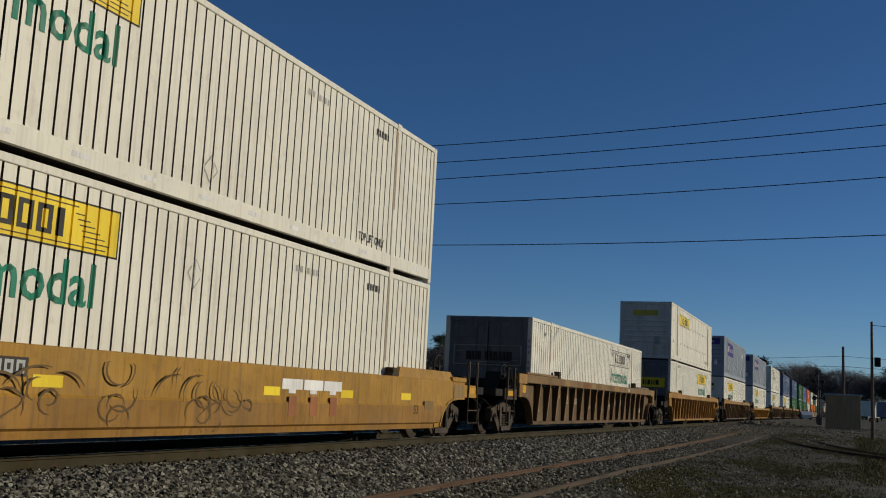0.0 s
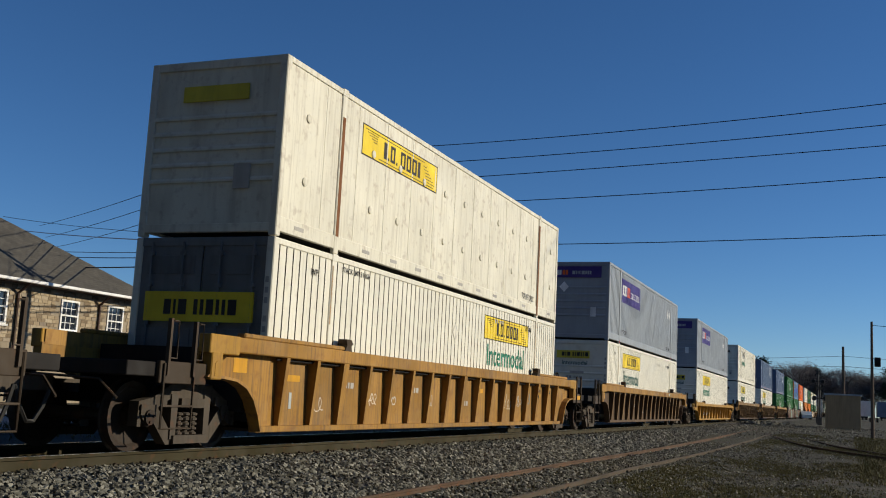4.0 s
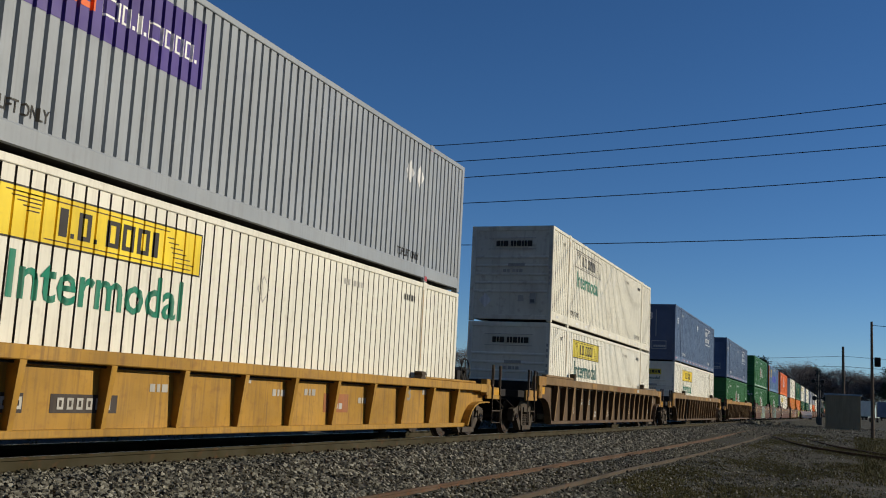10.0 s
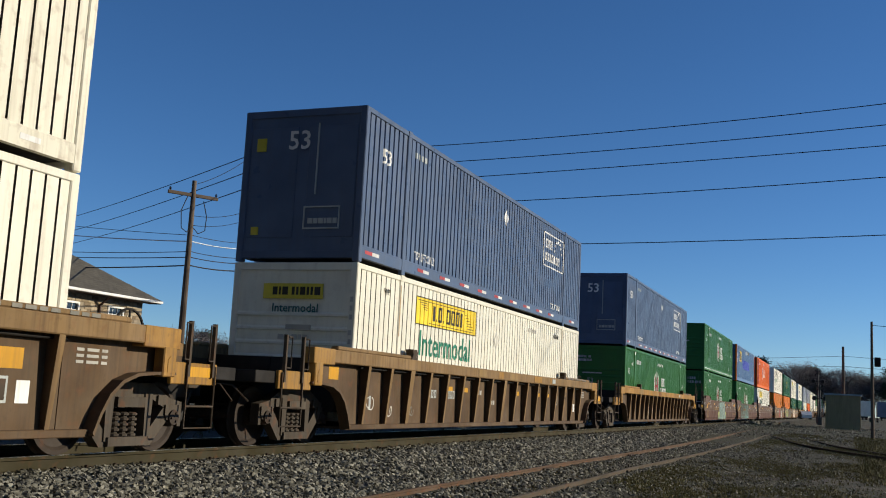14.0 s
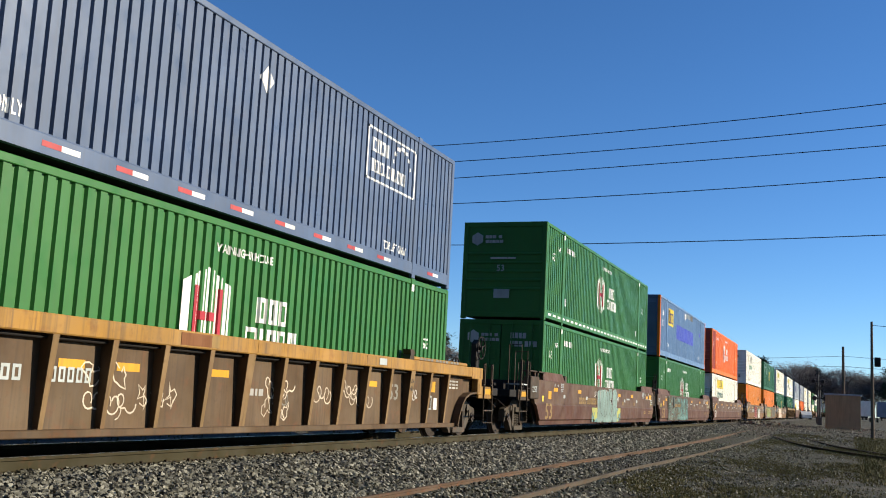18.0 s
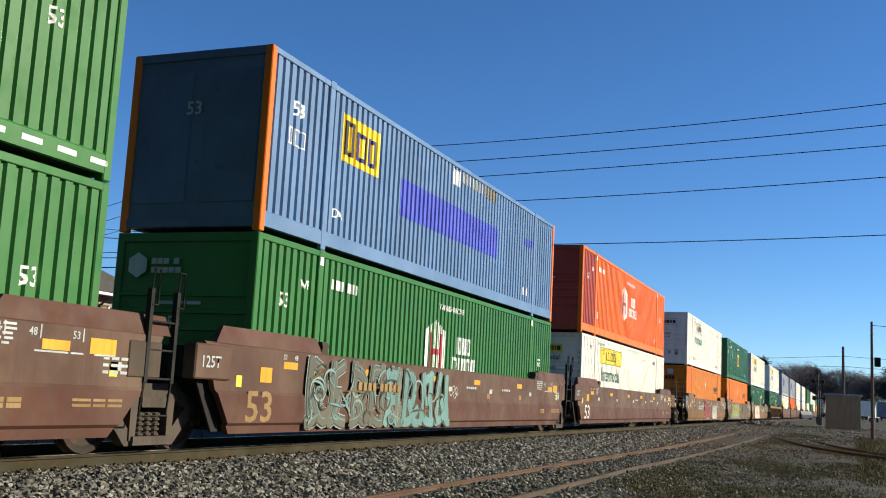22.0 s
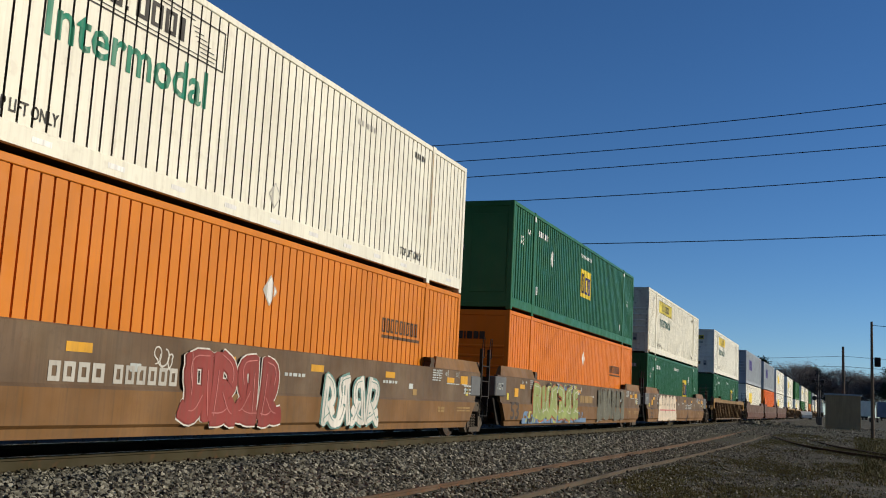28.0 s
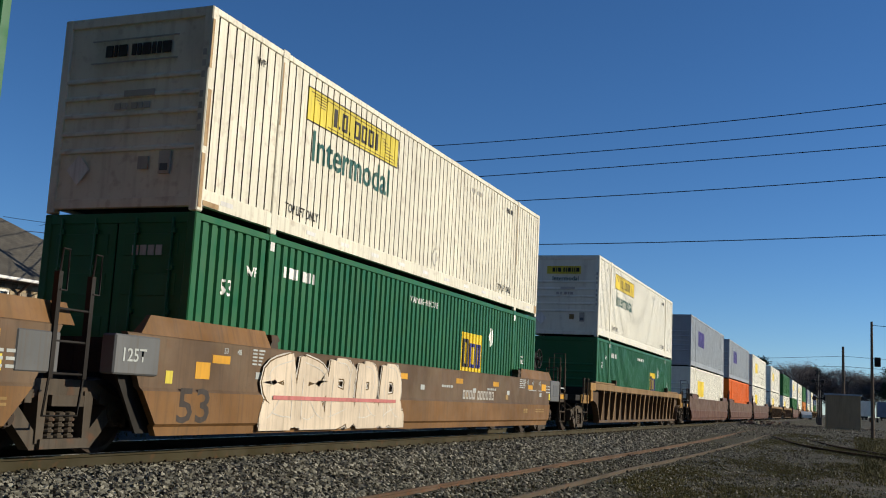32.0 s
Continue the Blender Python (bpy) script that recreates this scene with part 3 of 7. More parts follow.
def free_end(car, deck, i, tall=False, wheel=False):
    """Platform, steps, handrails and coupler at an outer end; i is 0 for the leading end, 1 for the trailing one."""
    four("end_platform", lambda: block(0.02, SIDE_X - 0.12, -CAR_HALF + 0.55, -HALF - 1.55, 0.98, 1.16, 0.01), BLACK_STEEL, car, (i, i + 2))
    four("platform_edge", lambda: block(SIDE_X - 0.12, SIDE_X - 0.06, -HALF - 2.75, -HALF - 1.75, 0.90, 1.18, 0.01), deck, car, (i, i + 2))
    four("draft_sill", lambda: block(0.003, 0.42, -CAR_HALF + 0.5, -HALF + 0.2, 0.66, 0.98), BLACK_STEEL, car, (i, i + 2))
    four("end_bulkhead", lambda: block(0.003, WID / 2, -HALF - 0.35, -HALF - 0.15, 0.5, 1.5), BLACK_STEEL, car, (i, i + 2))
    four("coupler", coupler, TRUCK_STEEL, car, (i,))
    four("air_hose", lambda: air_hose(-CAR_HALF), RUBBER, car, (i,))
    four("step_ladder", lambda: step_ladder(), WELL_DARK, car, (i, i + 2))
    hi = 1.95 if tall else 1.72
    for k, y in enumerate((-HALF - 2.62, -HALF - 2.08)):
        part("handrail", shared(("handrail", k, i, hi), lambda: corner(handrail(y, hi), i), WELL_DARK), None, car)
    four("cut_lever", lambda: rod(bmesh.new(), ((0.15, -CAR_HALF + 0.35, 0.95), (1.1, -CAR_HALF + 0.45, 0.92), (1.35, -CAR_HALF + 0.5, 0.7)), 0.016, 5), WELL_DARK, car, (i,))
    if wheel and tall:
        up = Matrix.Translation((0.52 - 0.99, -1.65, 0.68))
        part("brake_wheel", shared(("high_brake_wheel", i), lambda: corner(moved(brake_wheel(), up), i), BLACK_STEEL), None, car, "dark spoked hand-brake wheel")
        part("brake_stand", shared(("high_brake_stand", i), lambda: corner(prism(bmesh.new(), ((-HALF - 3.2, 1.1), (-HALF - 2.95, 1.1), (-HALF - 2.95, 2.0), (-HALF - 2.9, 2.3), (-HALF - 3.05, 2.42), (-HALF - 3.2, 2.3)), 0.28, 0.42), i), BLACK_STEEL), None, car)
        if i == 1:
            part("air_tank", shared(("high_air_tank", i), lambda: corner(lathe(bmesh.new(), [(-HALF - 2.35, 0.02), (-HALF - 2.28, 0.14), (-HALF - 1.0, 0.14), (-HALF - 0.93, 0.02)], 14, "y", (0.48, 0, 1.95)), i), BLACK_STEEL), None, car, "black air tank")
        part("tank_cradle", shared(("tank_cradle", i), lambda: corner(box(box(bmesh.new(), 0.36, 0.60, -HALF - 2.2, -HALF - 2.0, 1.1, 1.86 - 0.5 * (1 - i)), 0.36, 0.60, -HALF - 1.4, -HALF - 1.2, 1.1, 1.86 - 0.5 * (1 - i)), i), BLACK_STEEL), None, car)
        for k, (y, z) in enumerate(((-2.62, 2.35), (-2.08, 2.2), (-1.8, 1.9))):
            part("grab_iron", shared(("grab_iron", i, k), lambda: corner(rod(bmesh.new(), ((SIDE_X - 0.05, y - HALF, 1.15), (SIDE_X - 0.05, y - HALF, z), (SIDE_X - 0.4, y - HALF, z), (SIDE_X - 0.4, y - HALF, 1.15)), 0.016, 5), i), WELL_DARK), None, car)
        part("sticker", shared(("end_sticker", i), lambda: corner(block(SIDE_X - 0.062, SIDE_X - 0.055, -HALF - 2.62, -HALF - 2.1, 1.0, 1.13), i), STICKER), None, car, "yellow reflective sticker")
        part("tread", shared(("tread", i), lambda: corner(block(SIDE_X - 0.45, SIDE_X - 0.03, -HALF - 2.6, -HALF - 2.1, 1.30, 1.335), i), LETTER_GREY), None, car, "worn steel tread")
    elif wheel:
        part("sticker", shared(("end_sticker", i), lambda: corner(block(SIDE_X - 0.062, SIDE_X - 0.055, -HALF - 2.62, -HALF - 2.1, 1.0, 1.13), i), STICKER), None, car, "yellow reflective sticker")
        part("brake_wheel", shared(("brake_wheel", i), lambda: corner(brake_wheel(), i), BLACK_STEEL), None, car, "dark spoked hand-brake wheel")
        part("brake_stand", shared(("brake_stand", i), lambda: corner(prism(bmesh.new(), ((-HALF - 1.8, 1.1), (-HALF - 1.1, 1.1), (-HALF - 1.25, 1.5), (-HALF - 1.6, 1.62)), 0.55, 0.95), i), BLACK_STEEL), None, car)
        part("air_tank", shared(("air_tank", i), lambda: corner(lathe(bmesh.new(), [(-HALF - 1.2, 0.02), (-HALF - 1.15, 0.16), (-HALF - 0.5, 0.16), (-HALF - 0.45, 0.02)], 12, "y", (-0.35, 0, 1.32)), i), BLACK_STEEL), None, car)


def moved(bm, m):
    bmesh.ops.transform(bm, matrix=m, verts=bm.verts)
    return bm


def corner(bm, i):
    if i == 1:
        bmesh.ops.transform(bm, matrix=Matrix.Diagonal((1, -1, 1, 1)), verts=bm.verts)
        bmesh.ops.reverse_faces(bm, faces=bm.faces)
    return bm


def step_ladder():
    bm = bmesh.new()
    x, a, b = SIDE_X - 0.04, -HALF - 2.68, -HALF - 2.06
    rod(bm, ((x, a, 1.15), (x, a, 0.34), (x, b, 0.34), (x, b, 1.15)), 0.017, 5)
    rod(bm, ((x, a, 0.62), (x, b, 0.62)), 0.017, 5)
    return bm


def handrail(y, hi):
    x = SIDE_X - 0.05
    bm = box(bmesh.new(), x - 0.03, x + 0.025, y - 0.022, y + 0.022, 1.0, hi)
    rod(bm, ((x + 0.02, y + 0.02, 1.22), (x + 0.03, y + 0.13, 1.22), (x + 0.03, y + 0.13, hi - 0.03), (x + 0.03, y + 0.03, hi - 0.03)), 0.012, 5)
    return bm


def brake_wheel():
    bm = bmesh.new()
    c = Vector((0.99, -HALF - 1.45, 1.52))
    ring = [c + 0.29 * Vector((0, math.cos(k * math.tau / 18), math.sin(k * math.tau / 18))) for k in range(19)]
    rod(bm, ring, 0.018, 5)
    for k in range(5):
        a = k * math.tau / 5 + 0.3
        rod(bm, (c, c + 0.28 * Vector((0, math.cos(a), math.sin(a)))), 0.014, 4)
    rod(bm, (c - Vector((0.15, 0, 0)), c + Vector((0.03, 0, 0))), 0.05, 8)
    return bm


def long_chord(y0, y1, z0, z1):
    x = SIDE_X
    return sweep(bmesh.new(), ((x - 0.21, z0), (x - 0.012, z0), (x, z0 + 0.015), (x, z1 - 0.015), (x - 0.012, z1), (x - 0.21, z1)), y0, y1)


ARCH = [(-1.80, 1.01), (-1.42, 1.00), (-1.08, 0.97), (-0.82, 0.88), (-0.62, 0.72), (-0.48, 0.50), (-0.38, 0.27)]


def end_gusset():
    """The plate that arches over the wheels."""
    arc = [(y - HALF, z) for y, z in ARCH]
    return prism(bmesh.new(), [(-HALF - 1.80, 1.40), *arc, (-HALF + 0.06, 0.27), (-HALF + 0.06, 1.40)], SIDE_X - 0.205, SIDE_X - 0.18)


def gusset_flange():
    """The lip that runs along the arch."""
    pts = [(y - HALF, z) for y, z in ARCH] + [(y + 0.03 - HALF, z + 0.035) for y, z in ARCH[::-1]]
    return prism(bmesh.new(), pts, SIDE_X - 0.179, SIDE_X - 0.01)


def upright(w=0.10):
    """A rib of the side: a plate on edge with a face plate, deeper at its head."""
    bm = prism(bmesh.new(), ((-w / 2, 0.35), (w / 2, 0.35), (w / 2, 1.372), (-w / 2, 1.372)), SIDE_X - 0.195, SIDE_X - 0.018)
    for v in bm.verts:
        if v.co.z < 0.5:
            v.co.y *= 0.72
            if v.co.x > SIDE_X - 0.1:
                v.co.x = SIDE_X - 0.112
    return bm


def upright_face(w):
    """The worn plate along a rib's outer edge."""
    bm = bmesh.new()
    lo, hi = w * 0.80, w * 1.15
    q = [bm.verts.new(p) for p in ((SIDE_X - 0.111, -lo / 2, 0.348), (SIDE_X - 0.111, lo / 2, 0.348), (SIDE_X - 0.017, hi / 2, 1.37), (SIDE_X - 0.017, -hi / 2, 1.37))]
    p = [bm.verts.new(v.co + Vector((0.013, 0, 0))) for v in q]
    bm.faces.new(q[::-1])
    bm.faces.new(p)
    for k in range(4):
        bm.faces.new((q[k], q[(k + 1) % 4], p[(k + 1) % 4], p[k]))
    return bm


def latch():
    bm = prism(bmesh.new(), ((-0.13, 0.0), (0.13, 0.0), (0.10, 0.09), (0.16, 0.13), (0.08, 0.2), (-0.10, 0.2), (-0.06, 0.1)), -0.09, 0.07)
    return bm


def ribbed_car(label, side, chord, deck, wheel_end=1, spin=True, ribs=17, edge=None):
    """A single 53-foot well car with ribbed sides; origin on the rail tops under its middle, leading end at -y."""
    car = thing("well_car", label, "well car", "well cars of the train")
    for turn in (None, pose(0, 0, 0, 0, 0, 180)):
        t = turn or Matrix()
        part("top_chord", shared("top_chord", lambda: long_chord(-HALF - 1.75, HALF + 1.75, 1.37, 1.585), chord), None, car, at=turn)
        part("side_sill", shared("side_sill", lambda: block(SIDE_X - 0.21, SIDE_X - 0.085, -HALF - 0.38, HALF + 0.38, 0.255, 0.345, 0.01), side), None, car, at=turn)
        part("side_panel", shared("side_panel", lambda: block(SIDE_X - 0.21, SIDE_X - 0.19, -HALF - 0.05, HALF + 0.05, 0.34, 1.375), side), None, car, at=turn)
        if turn is None:
            part("tie_bar", shared("tie_bar", lambda: rod(bmesh.new(), ((SIDE_X - 0.115, -HALF + 0.1, 1.335), (SIDE_X - 0.115, HALF - 0.1, 1.335)), 0.02, 6), BLACK_STEEL), None, car)
        for k in range(ribs if spin or turn is None else 0):
            y = -HALF + 0.28 + k * (LEN - 0.56) / (ribs - 1)
            broad = ribs == 17 and k in (2, 8, 14)
            nm = "wide_rib" if broad else "rib"
            part(nm, shared(nm, lambda: upright(0.15 if broad else 0.065), side), None, car, at=t @ Matrix.Translation((0, y, 0)))
            if turn is None and spin:
                part("rib_face", shared(nm + "_face", lambda: upright_face(0.17 if broad else 0.085), DUSTY_EDGE if side in (WELL_BROWN, WELL_TAN) else chord), None, car, at=t @ Matrix.Translation((0, y, 0)))
        for e in (-1, 1):
            part("guide_plate", shared("guide_plate", lambda: block(SIDE_X - 0.20, SIDE_X - 0.05, -1.55, 1.55, 1.588, 1.66, 0.02), chord), None, car, at=t @ Matrix.Translation((0, e * (HALF - 0.65), 0)))
            part("latch", shared("latch", latch, WELL_DARK), None, car, at=t @ Matrix.Translation((SIDE_X - 0.1, e * (HALF - 2.3), 1.587)))
            part("chord_cap", shared("chord_cap", lambda: block(SIDE_X - 0.19, SIDE_X + 0.006, -0.36, 0.36, 1.33, 1.592, 0.012), deck), None, car, at=t @ Matrix.Translation((0, e * (HALF + 1.45), 0)))
    four("end_gusset", end_gusset, side, car)
    four("gusset_flange", gusset_flange, side, car)
    four("jacking_bracket", lambda: bracket(), deck, car)
    part("well_floor", shared("well_floor", lambda: block(-SIDE_X + 0.21, SIDE_X - 0.21, -HALF - 0.3, HALF + 0.3, 0.262, 0.30), WELL_DARK), None, car)
    for i in (0, 1):
        free_end(car, edge or deck, i, wheel=(i == wheel_end))
        bogie(car, (-1 if i == 0 else 1) * (HALF + 1.49), spin)
    return car


def bracket():
    e = -HALF - 1.62
    bm = block(SIDE_X - 0.15, SIDE_X + 0.01, e - 0.13, e + 0.13, 0.98, 1.36, 0.015)
    prism(bm, ((e - 0.05, 1.03), (e + 0.05, 1.03), (e + 0.05, 1.2), (e, 1.24), (e - 0.05, 1.2)), SIDE_X + 0.008, SIDE_X + 0.016)
    return bm


def smooth_side(lead, trail):
    """The folded side sheet: upright above the knee, drawn in below; ends cut back over the wheels."""
    bm = bmesh.new()
    a0, a1 = -HALF - (0.68 if lead == "shared" else 0.75), HALF + (0.75 if trail == "free" else 0.15)
    t0, t1 = -HALF - (1.40 if lead == "shared" else 1.70), HALF + 1.00
    x = SIDE_X
    prof = ((x - 0.06, 0.25), (x - 0.05, 0.36), (x - 0.002, 0.40), (x, 0.80), (x - 0.035, 0.84), (x - 0.035, 1.47), (x - 0.06, 1.49))
    rows = []
    for u, (px, pz) in enumerate(prof):
        f = (pz - 0.25) / 1.24
        y0, y1 = a0 + (t0 - a0) * min(1, f * 1.25), a1 + (t1 - a1) * min(1, f * 1.25)
        n = 24
        rows.append([(px, y0 + (y1 - y0) * k / n, pz) for k in range(n + 1)])
    outer = [[bm.verts.new(p) for p in r] for r in rows]
    inner = [[bm.verts.new((p[0] - 0.09, p[1], p[2])) for p in r] for r in rows]
    for grid, flip in ((outer, False), (inner, True)):
        for r, s in zip(grid, grid[1:]):
            for k in range(len(r) - 1):
                q = (r[k], r[k + 1], s[k + 1], s[k])
                bm.faces.new(q[::-1] if flip else q)
    for r, s in ((outer[0], inner[0]), (outer[-1], inner[-1])):
        for k in range(len(r) - 1):
            bm.faces.new((r[k], s[k], s[k + 1], r[k + 1]))
    for k in (0, -1):
        for u in range(len(outer) - 1):
            bm.faces.new((outer[u][k], outer[u + 1][k], inner[u + 1][k], inner[u][k]))
    bmesh.ops.recalc_face_normals(bm, faces=bm.faces)
    # second colour below the knee; on red cars it paints the lower fold's shade
    for f in bm.faces:
        f.material_index = 1 if f.calc_center_median().z < 0.81 else 0
    return bm


def arched_end():
    """Side plate of a smooth car drawn out over the wheels."""
    arc = [(y - HALF, z) for y, z in ARCH]
    return prism(bmesh.new(), [(-HALF - 1.80, 1.485), *arc, (-HALF - 0.10, 0.27), (-HALF - 0.10, 1.485)], SIDE_X - 0.12, SIDE_X - 0.034)


def bracket_table():
    """A small raised step on two legs at the end of a car."""
    bm = block(SIDE_X - 0.24, SIDE_X - 0.02, -0.33, 0.33, 1.68, 1.72, 0.008)
    for y in (-0.27, 0.27):
        box(bm, SIDE_X - 0.16, SIDE_X - 0.06, y - 0.04, y + 0.04, 1.44, 1.685)
    return bm


def hump():
    """A sloped guide on the top edge of the side."""
    bm = bmesh.new()
    x = SIDE_X
    lo = [(x - 0.05, -1.5, 1.485), (x - 0.05, 1.5, 1.485), (x - 0.19, 1.5, 1.485), (x - 0.19, -1.5, 1.485)]
    hi = [(x - 0.13, -1.25, 1.73), (x - 0.13, 1.42, 1.73), (x - 0.19, 1.42, 1.73), (x - 0.19, -1.25, 1.73)]
    a, b = [bm.verts.new(p) for p in lo], [bm.verts.new(p) for p in hi]
    bm.faces.new(a[::-1])
    bm.faces.new(b)
    for k in range(4):
        bm.faces.new((a[k], a[(k + 1) % 4], b[(k + 1) % 4], b[k]))
    return bm


def end_ladder():
    bm = bmesh.new()
    x = SIDE_X - 0.03
    a, b = -HALF - 2.62, -HALF - 2.10
    for y in (a, b):
        box(bm, x - 0.05, x + 0.02, y - 0.03, y + 0.03, 0.9, 2.05)
        rod(bm, ((x + 0.02, y, 1.85), (x + 0.02, y + 0.1, 1.85), (x + 0.02, y + 0.1, 2.3), (x + 0.02, y, 2.3), (x, y, 2.0)), 0.013, 5)
    for z in (0.95, 1.3, 1.65):
        rod(bm, ((x, a, z), (x, b, z)), 0.016, 5)
    rod(bm, ((x, a, 0.95), (x, a - 0.05, 0.5), (x, b - 0.05, 0.5), (x, b, 0.95)), 0.016, 5)
    return bm


def smooth_car(label, side, deck, lead, trail, guide=None, spin=True):
    """One unit of a jointed well car with smooth sides."""
    car = thing("well_car", label, "well car", "well cars of the train")
    guide = guide or (OXIDE_LOW if side is OXIDE else TAN_LOW if side is OXIDE_TAN else side)
    for s in (1, -1):
        def sheet():
            bm = smooth_side(lead, trail)
            if s < 0:
                bmesh.ops.transform(bm, matrix=Matrix.Diagonal((-1, 1, 1, 1)), verts=bm.verts)
                bmesh.ops.reverse_faces(bm, faces=bm.faces)
            return bm
        part("side_plate", shared(("side_plate", s, lead, trail), sheet, side, OXIDE_LOW if side is OXIDE else TAN_LOW if side is OXIDE_TAN else YELLOW_LOW if side is FREIGHT_YELLOW else side), None, car)
        for e in (-1, 1):
            m = pose(0, 0, 0, 0, 0, 0 if s > 0 else 180)
            part("guide", shared("guide", hump, guide), None, car, at=m @ Matrix.Translation((0, s * e * (HALF - (0.72 if e < 0 and lead == "free" else 0.36 if e < 0 else 0.3)), 0)) @ Matrix.Diagonal((1, 0.76 if e < 0 and lead == "free" else 1, 1, 1)))
            part("latch", shared("latch", latch, WELL_DARK), None, car, at=m @ Matrix.Translation((SIDE_X - 0.13, s * e * (HALF - 1.95), 1.487)))
    part("well_floor", shared("well_floor", lambda: block(-SIDE_X + 0.21, SIDE_X - 0.21, -HALF - 0.3, HALF + 0.3, 0.262, 0.30), WELL_DARK), None, car)
    if lead == "free":
        four("control_box", lambda: block(SIDE_X - 0.20, SIDE_X + 0.008, -HALF - 1.88, -HALF - 1.10, 0.96, 1.56, 0.02), deck, car, (0, 2))
        for k, y in enumerate((-1.56, -0.74)):
            part("step_bracket", shared("step_bracket", bracket_table, WELL_DARK), None, car, at=(0, y - HALF, 0))
    else:
        four("valve_box", lambda: block(SIDE_X - 0.20, SIDE_X + 0.008, -HALF - 1.66, -HALF - 0.82, 0.98, 1.45, 0.02), deck, car, (0, 2))
    # black plate added behind the slanted opening, so that it looks dark
    four("end_skirt", lambda: prism(bmesh.new(), ((-HALF - 1.40, 0.99), (-HALF - 0.5, 0.99), (-HALF - 0.5, 0.28), (-HALF - 0.95, 0.28)), SIDE_X - 0.20, SIDE_X - 0.16), BLACK_STEEL, car, (0, 2))
    if trail == "shared":
        four("valve_box", lambda: block(SIDE_X - 0.20, SIDE_X - 0.02, -HALF - 0.98, -HALF - 0.35, 0.95, 1.40, 0.02), deck, car, (1, 3))
    elif trail == "arched":
        four("arched_end", arched_end, side, car, (1, 3))
        four("arch_flange", lambda: gusset_flange(), side, car, (1, 3))
        four("end_chord", lambda: block(SIDE_X - 0.20, SIDE_X - 0.012, -HALF - 1.85, -HALF - 1.0, 1.475, 1.60, 0.015), side, car, (1, 3))
        four("stencil_panel", lambda: block(SIDE_X - 0.030, SIDE_X - 0.024, -HALF - 1.72, -HALF - 1.12, 1.02, 1.40), FADED_OCHRE, car, (1, 3))
    else:
        four("end_box", lambda: block(SIDE_X - 0.22, SIDE_X - 0.012, -HALF - 1.92, -HALF - 0.96, 0.91, 1.50, 0.02), deck, car, (1, 3))
        four("end_box_frame", lambda: block(SIDE_X - 0.03, SIDE_X - 0.006, -HALF - 1.80, -HALF - 1.22, 1.05, 1.38, 0.01), deck, car, (1, 3))
    for i, end in ((0, lead), (1, trail)):
        sgn = -1 if i == 0 else 1
        if end == "arched":
            free_end(car, deck, i, wheel=True)
            bogie(car, sgn * (HALF + 1.49), spin)
        elif end == "free":
            free_end(car, WELL_DARK, i, tall=True, wheel=True)
            bogie(car, sgn * (HALF + 1.55), spin)
        else:
            four("draft_sill", lambda: block(0.003, 0.5, -HALF - 1.9, -HALF + 0.2, 0.62, 1.0), BLACK_STEEL, car, (i, i + 2))
            four("end_bulkhead", lambda: block(0.003, WID / 2, -HALF - 0.6, -HALF - 0.15, 0.55, 1.45), BLACK_STEEL, car, (i, i + 2))
            if i == 0:
                part("end_ladder", shared("end_ladder", end_ladder, BLACK_STEEL), None, car, "narrow steel end ladder")
                bogie(car, -HALF - 1.86, spin)
    return car


def car_panel(car, y0, y1, z0, z1, mat, x=None, name="sticker", label=""):
    """A flat marking on the near side; y from the leading end of the well."""
    x = SIDE_X - 0.03 if x is None else x
    return part(name, block(x, x + 0.004, y0 - HALF, y1 - HALF, z0, z1), mat, car, label)


def hollow(y0, y1, z0, z1, w, x):
    """A flat painted frame."""
    bm = bmesh.new()
    o = [bm.verts.new((x, y, z)) for y, z in ((y0, z0), (y1, z0), (y1, z1), (y0, z1))]
    i = [bm.verts.new((x, y, z)) for y, z in ((y0 + w, z0 + w), (y1 - w, z0 + w), (y1 - w, z1 - w), (y0 + w, z1 - w))]
    for k in range(4):
        bm.faces.new((o[k], o[(k + 1) % 4], i[(k + 1) % 4], i[k]))
    return bm


def car_bars(car, widths, y, z, size, mat, x, gap=0.04, name="marking"):
    line = bmesh.new()
    for w in widths:
        if w > 0:
            if name == "number_bar" and w > 0.08:
                part(name, hollow(y - HALF, y + w - HALF, z, z + size, 0.30 * w, x + 0.005), mat, car)
            elif name != "marking":
                part(name, block(x, x + 0.005, y - HALF, y + w - HALF, z, z + size), mat, car)
            else:
                box(line, x, x + 0.005, y - HALF, y + w - HALF, z, z + size)
        y += abs(w) + gap
    if name == "marking":
        tagged(part(name, line, mat, car), kind="stuff")


def car_text(car, text, y, z, size, mat, x, wide=1.0):
    bm = letters(text, size, wide)
    for v in bm.verts:
        v.co = (x + 0.005, y + v.co.y - HALF, z + v.co.z)
    return part("lettering", bm, mat, car)


# ---- ground and tracks ----
GRAVEL_GREY = ground_mat("grey_gravel", ((0.35, (0.075, 0.068, 0.055)), (0.65, (0.140, 0.128, 0.105))), 1.2, 30, 0.95, 0.9, 0.05)
DIRT = ground_mat("dirt_and_weeds", ((0.34, (0.022, 0.018, 0.006)), (0.43, (0.058, 0.042, 0.018)), (0.51, (0.032, 0.036, 0.008)), (0.59, (0.066, 0.052, 0.024)), (0.68, (0.100, 0.082, 0.052))), 0.8, 14, 0.97, 0.9, 0.06)
ASPHALT = ground_mat("worn_asphalt", ((0.3, (0.036, 0.031, 0.024)), (0.7, (0.062, 0.053, 0.040))), 0.6, 40, 0.9, 0.3, 0.01)
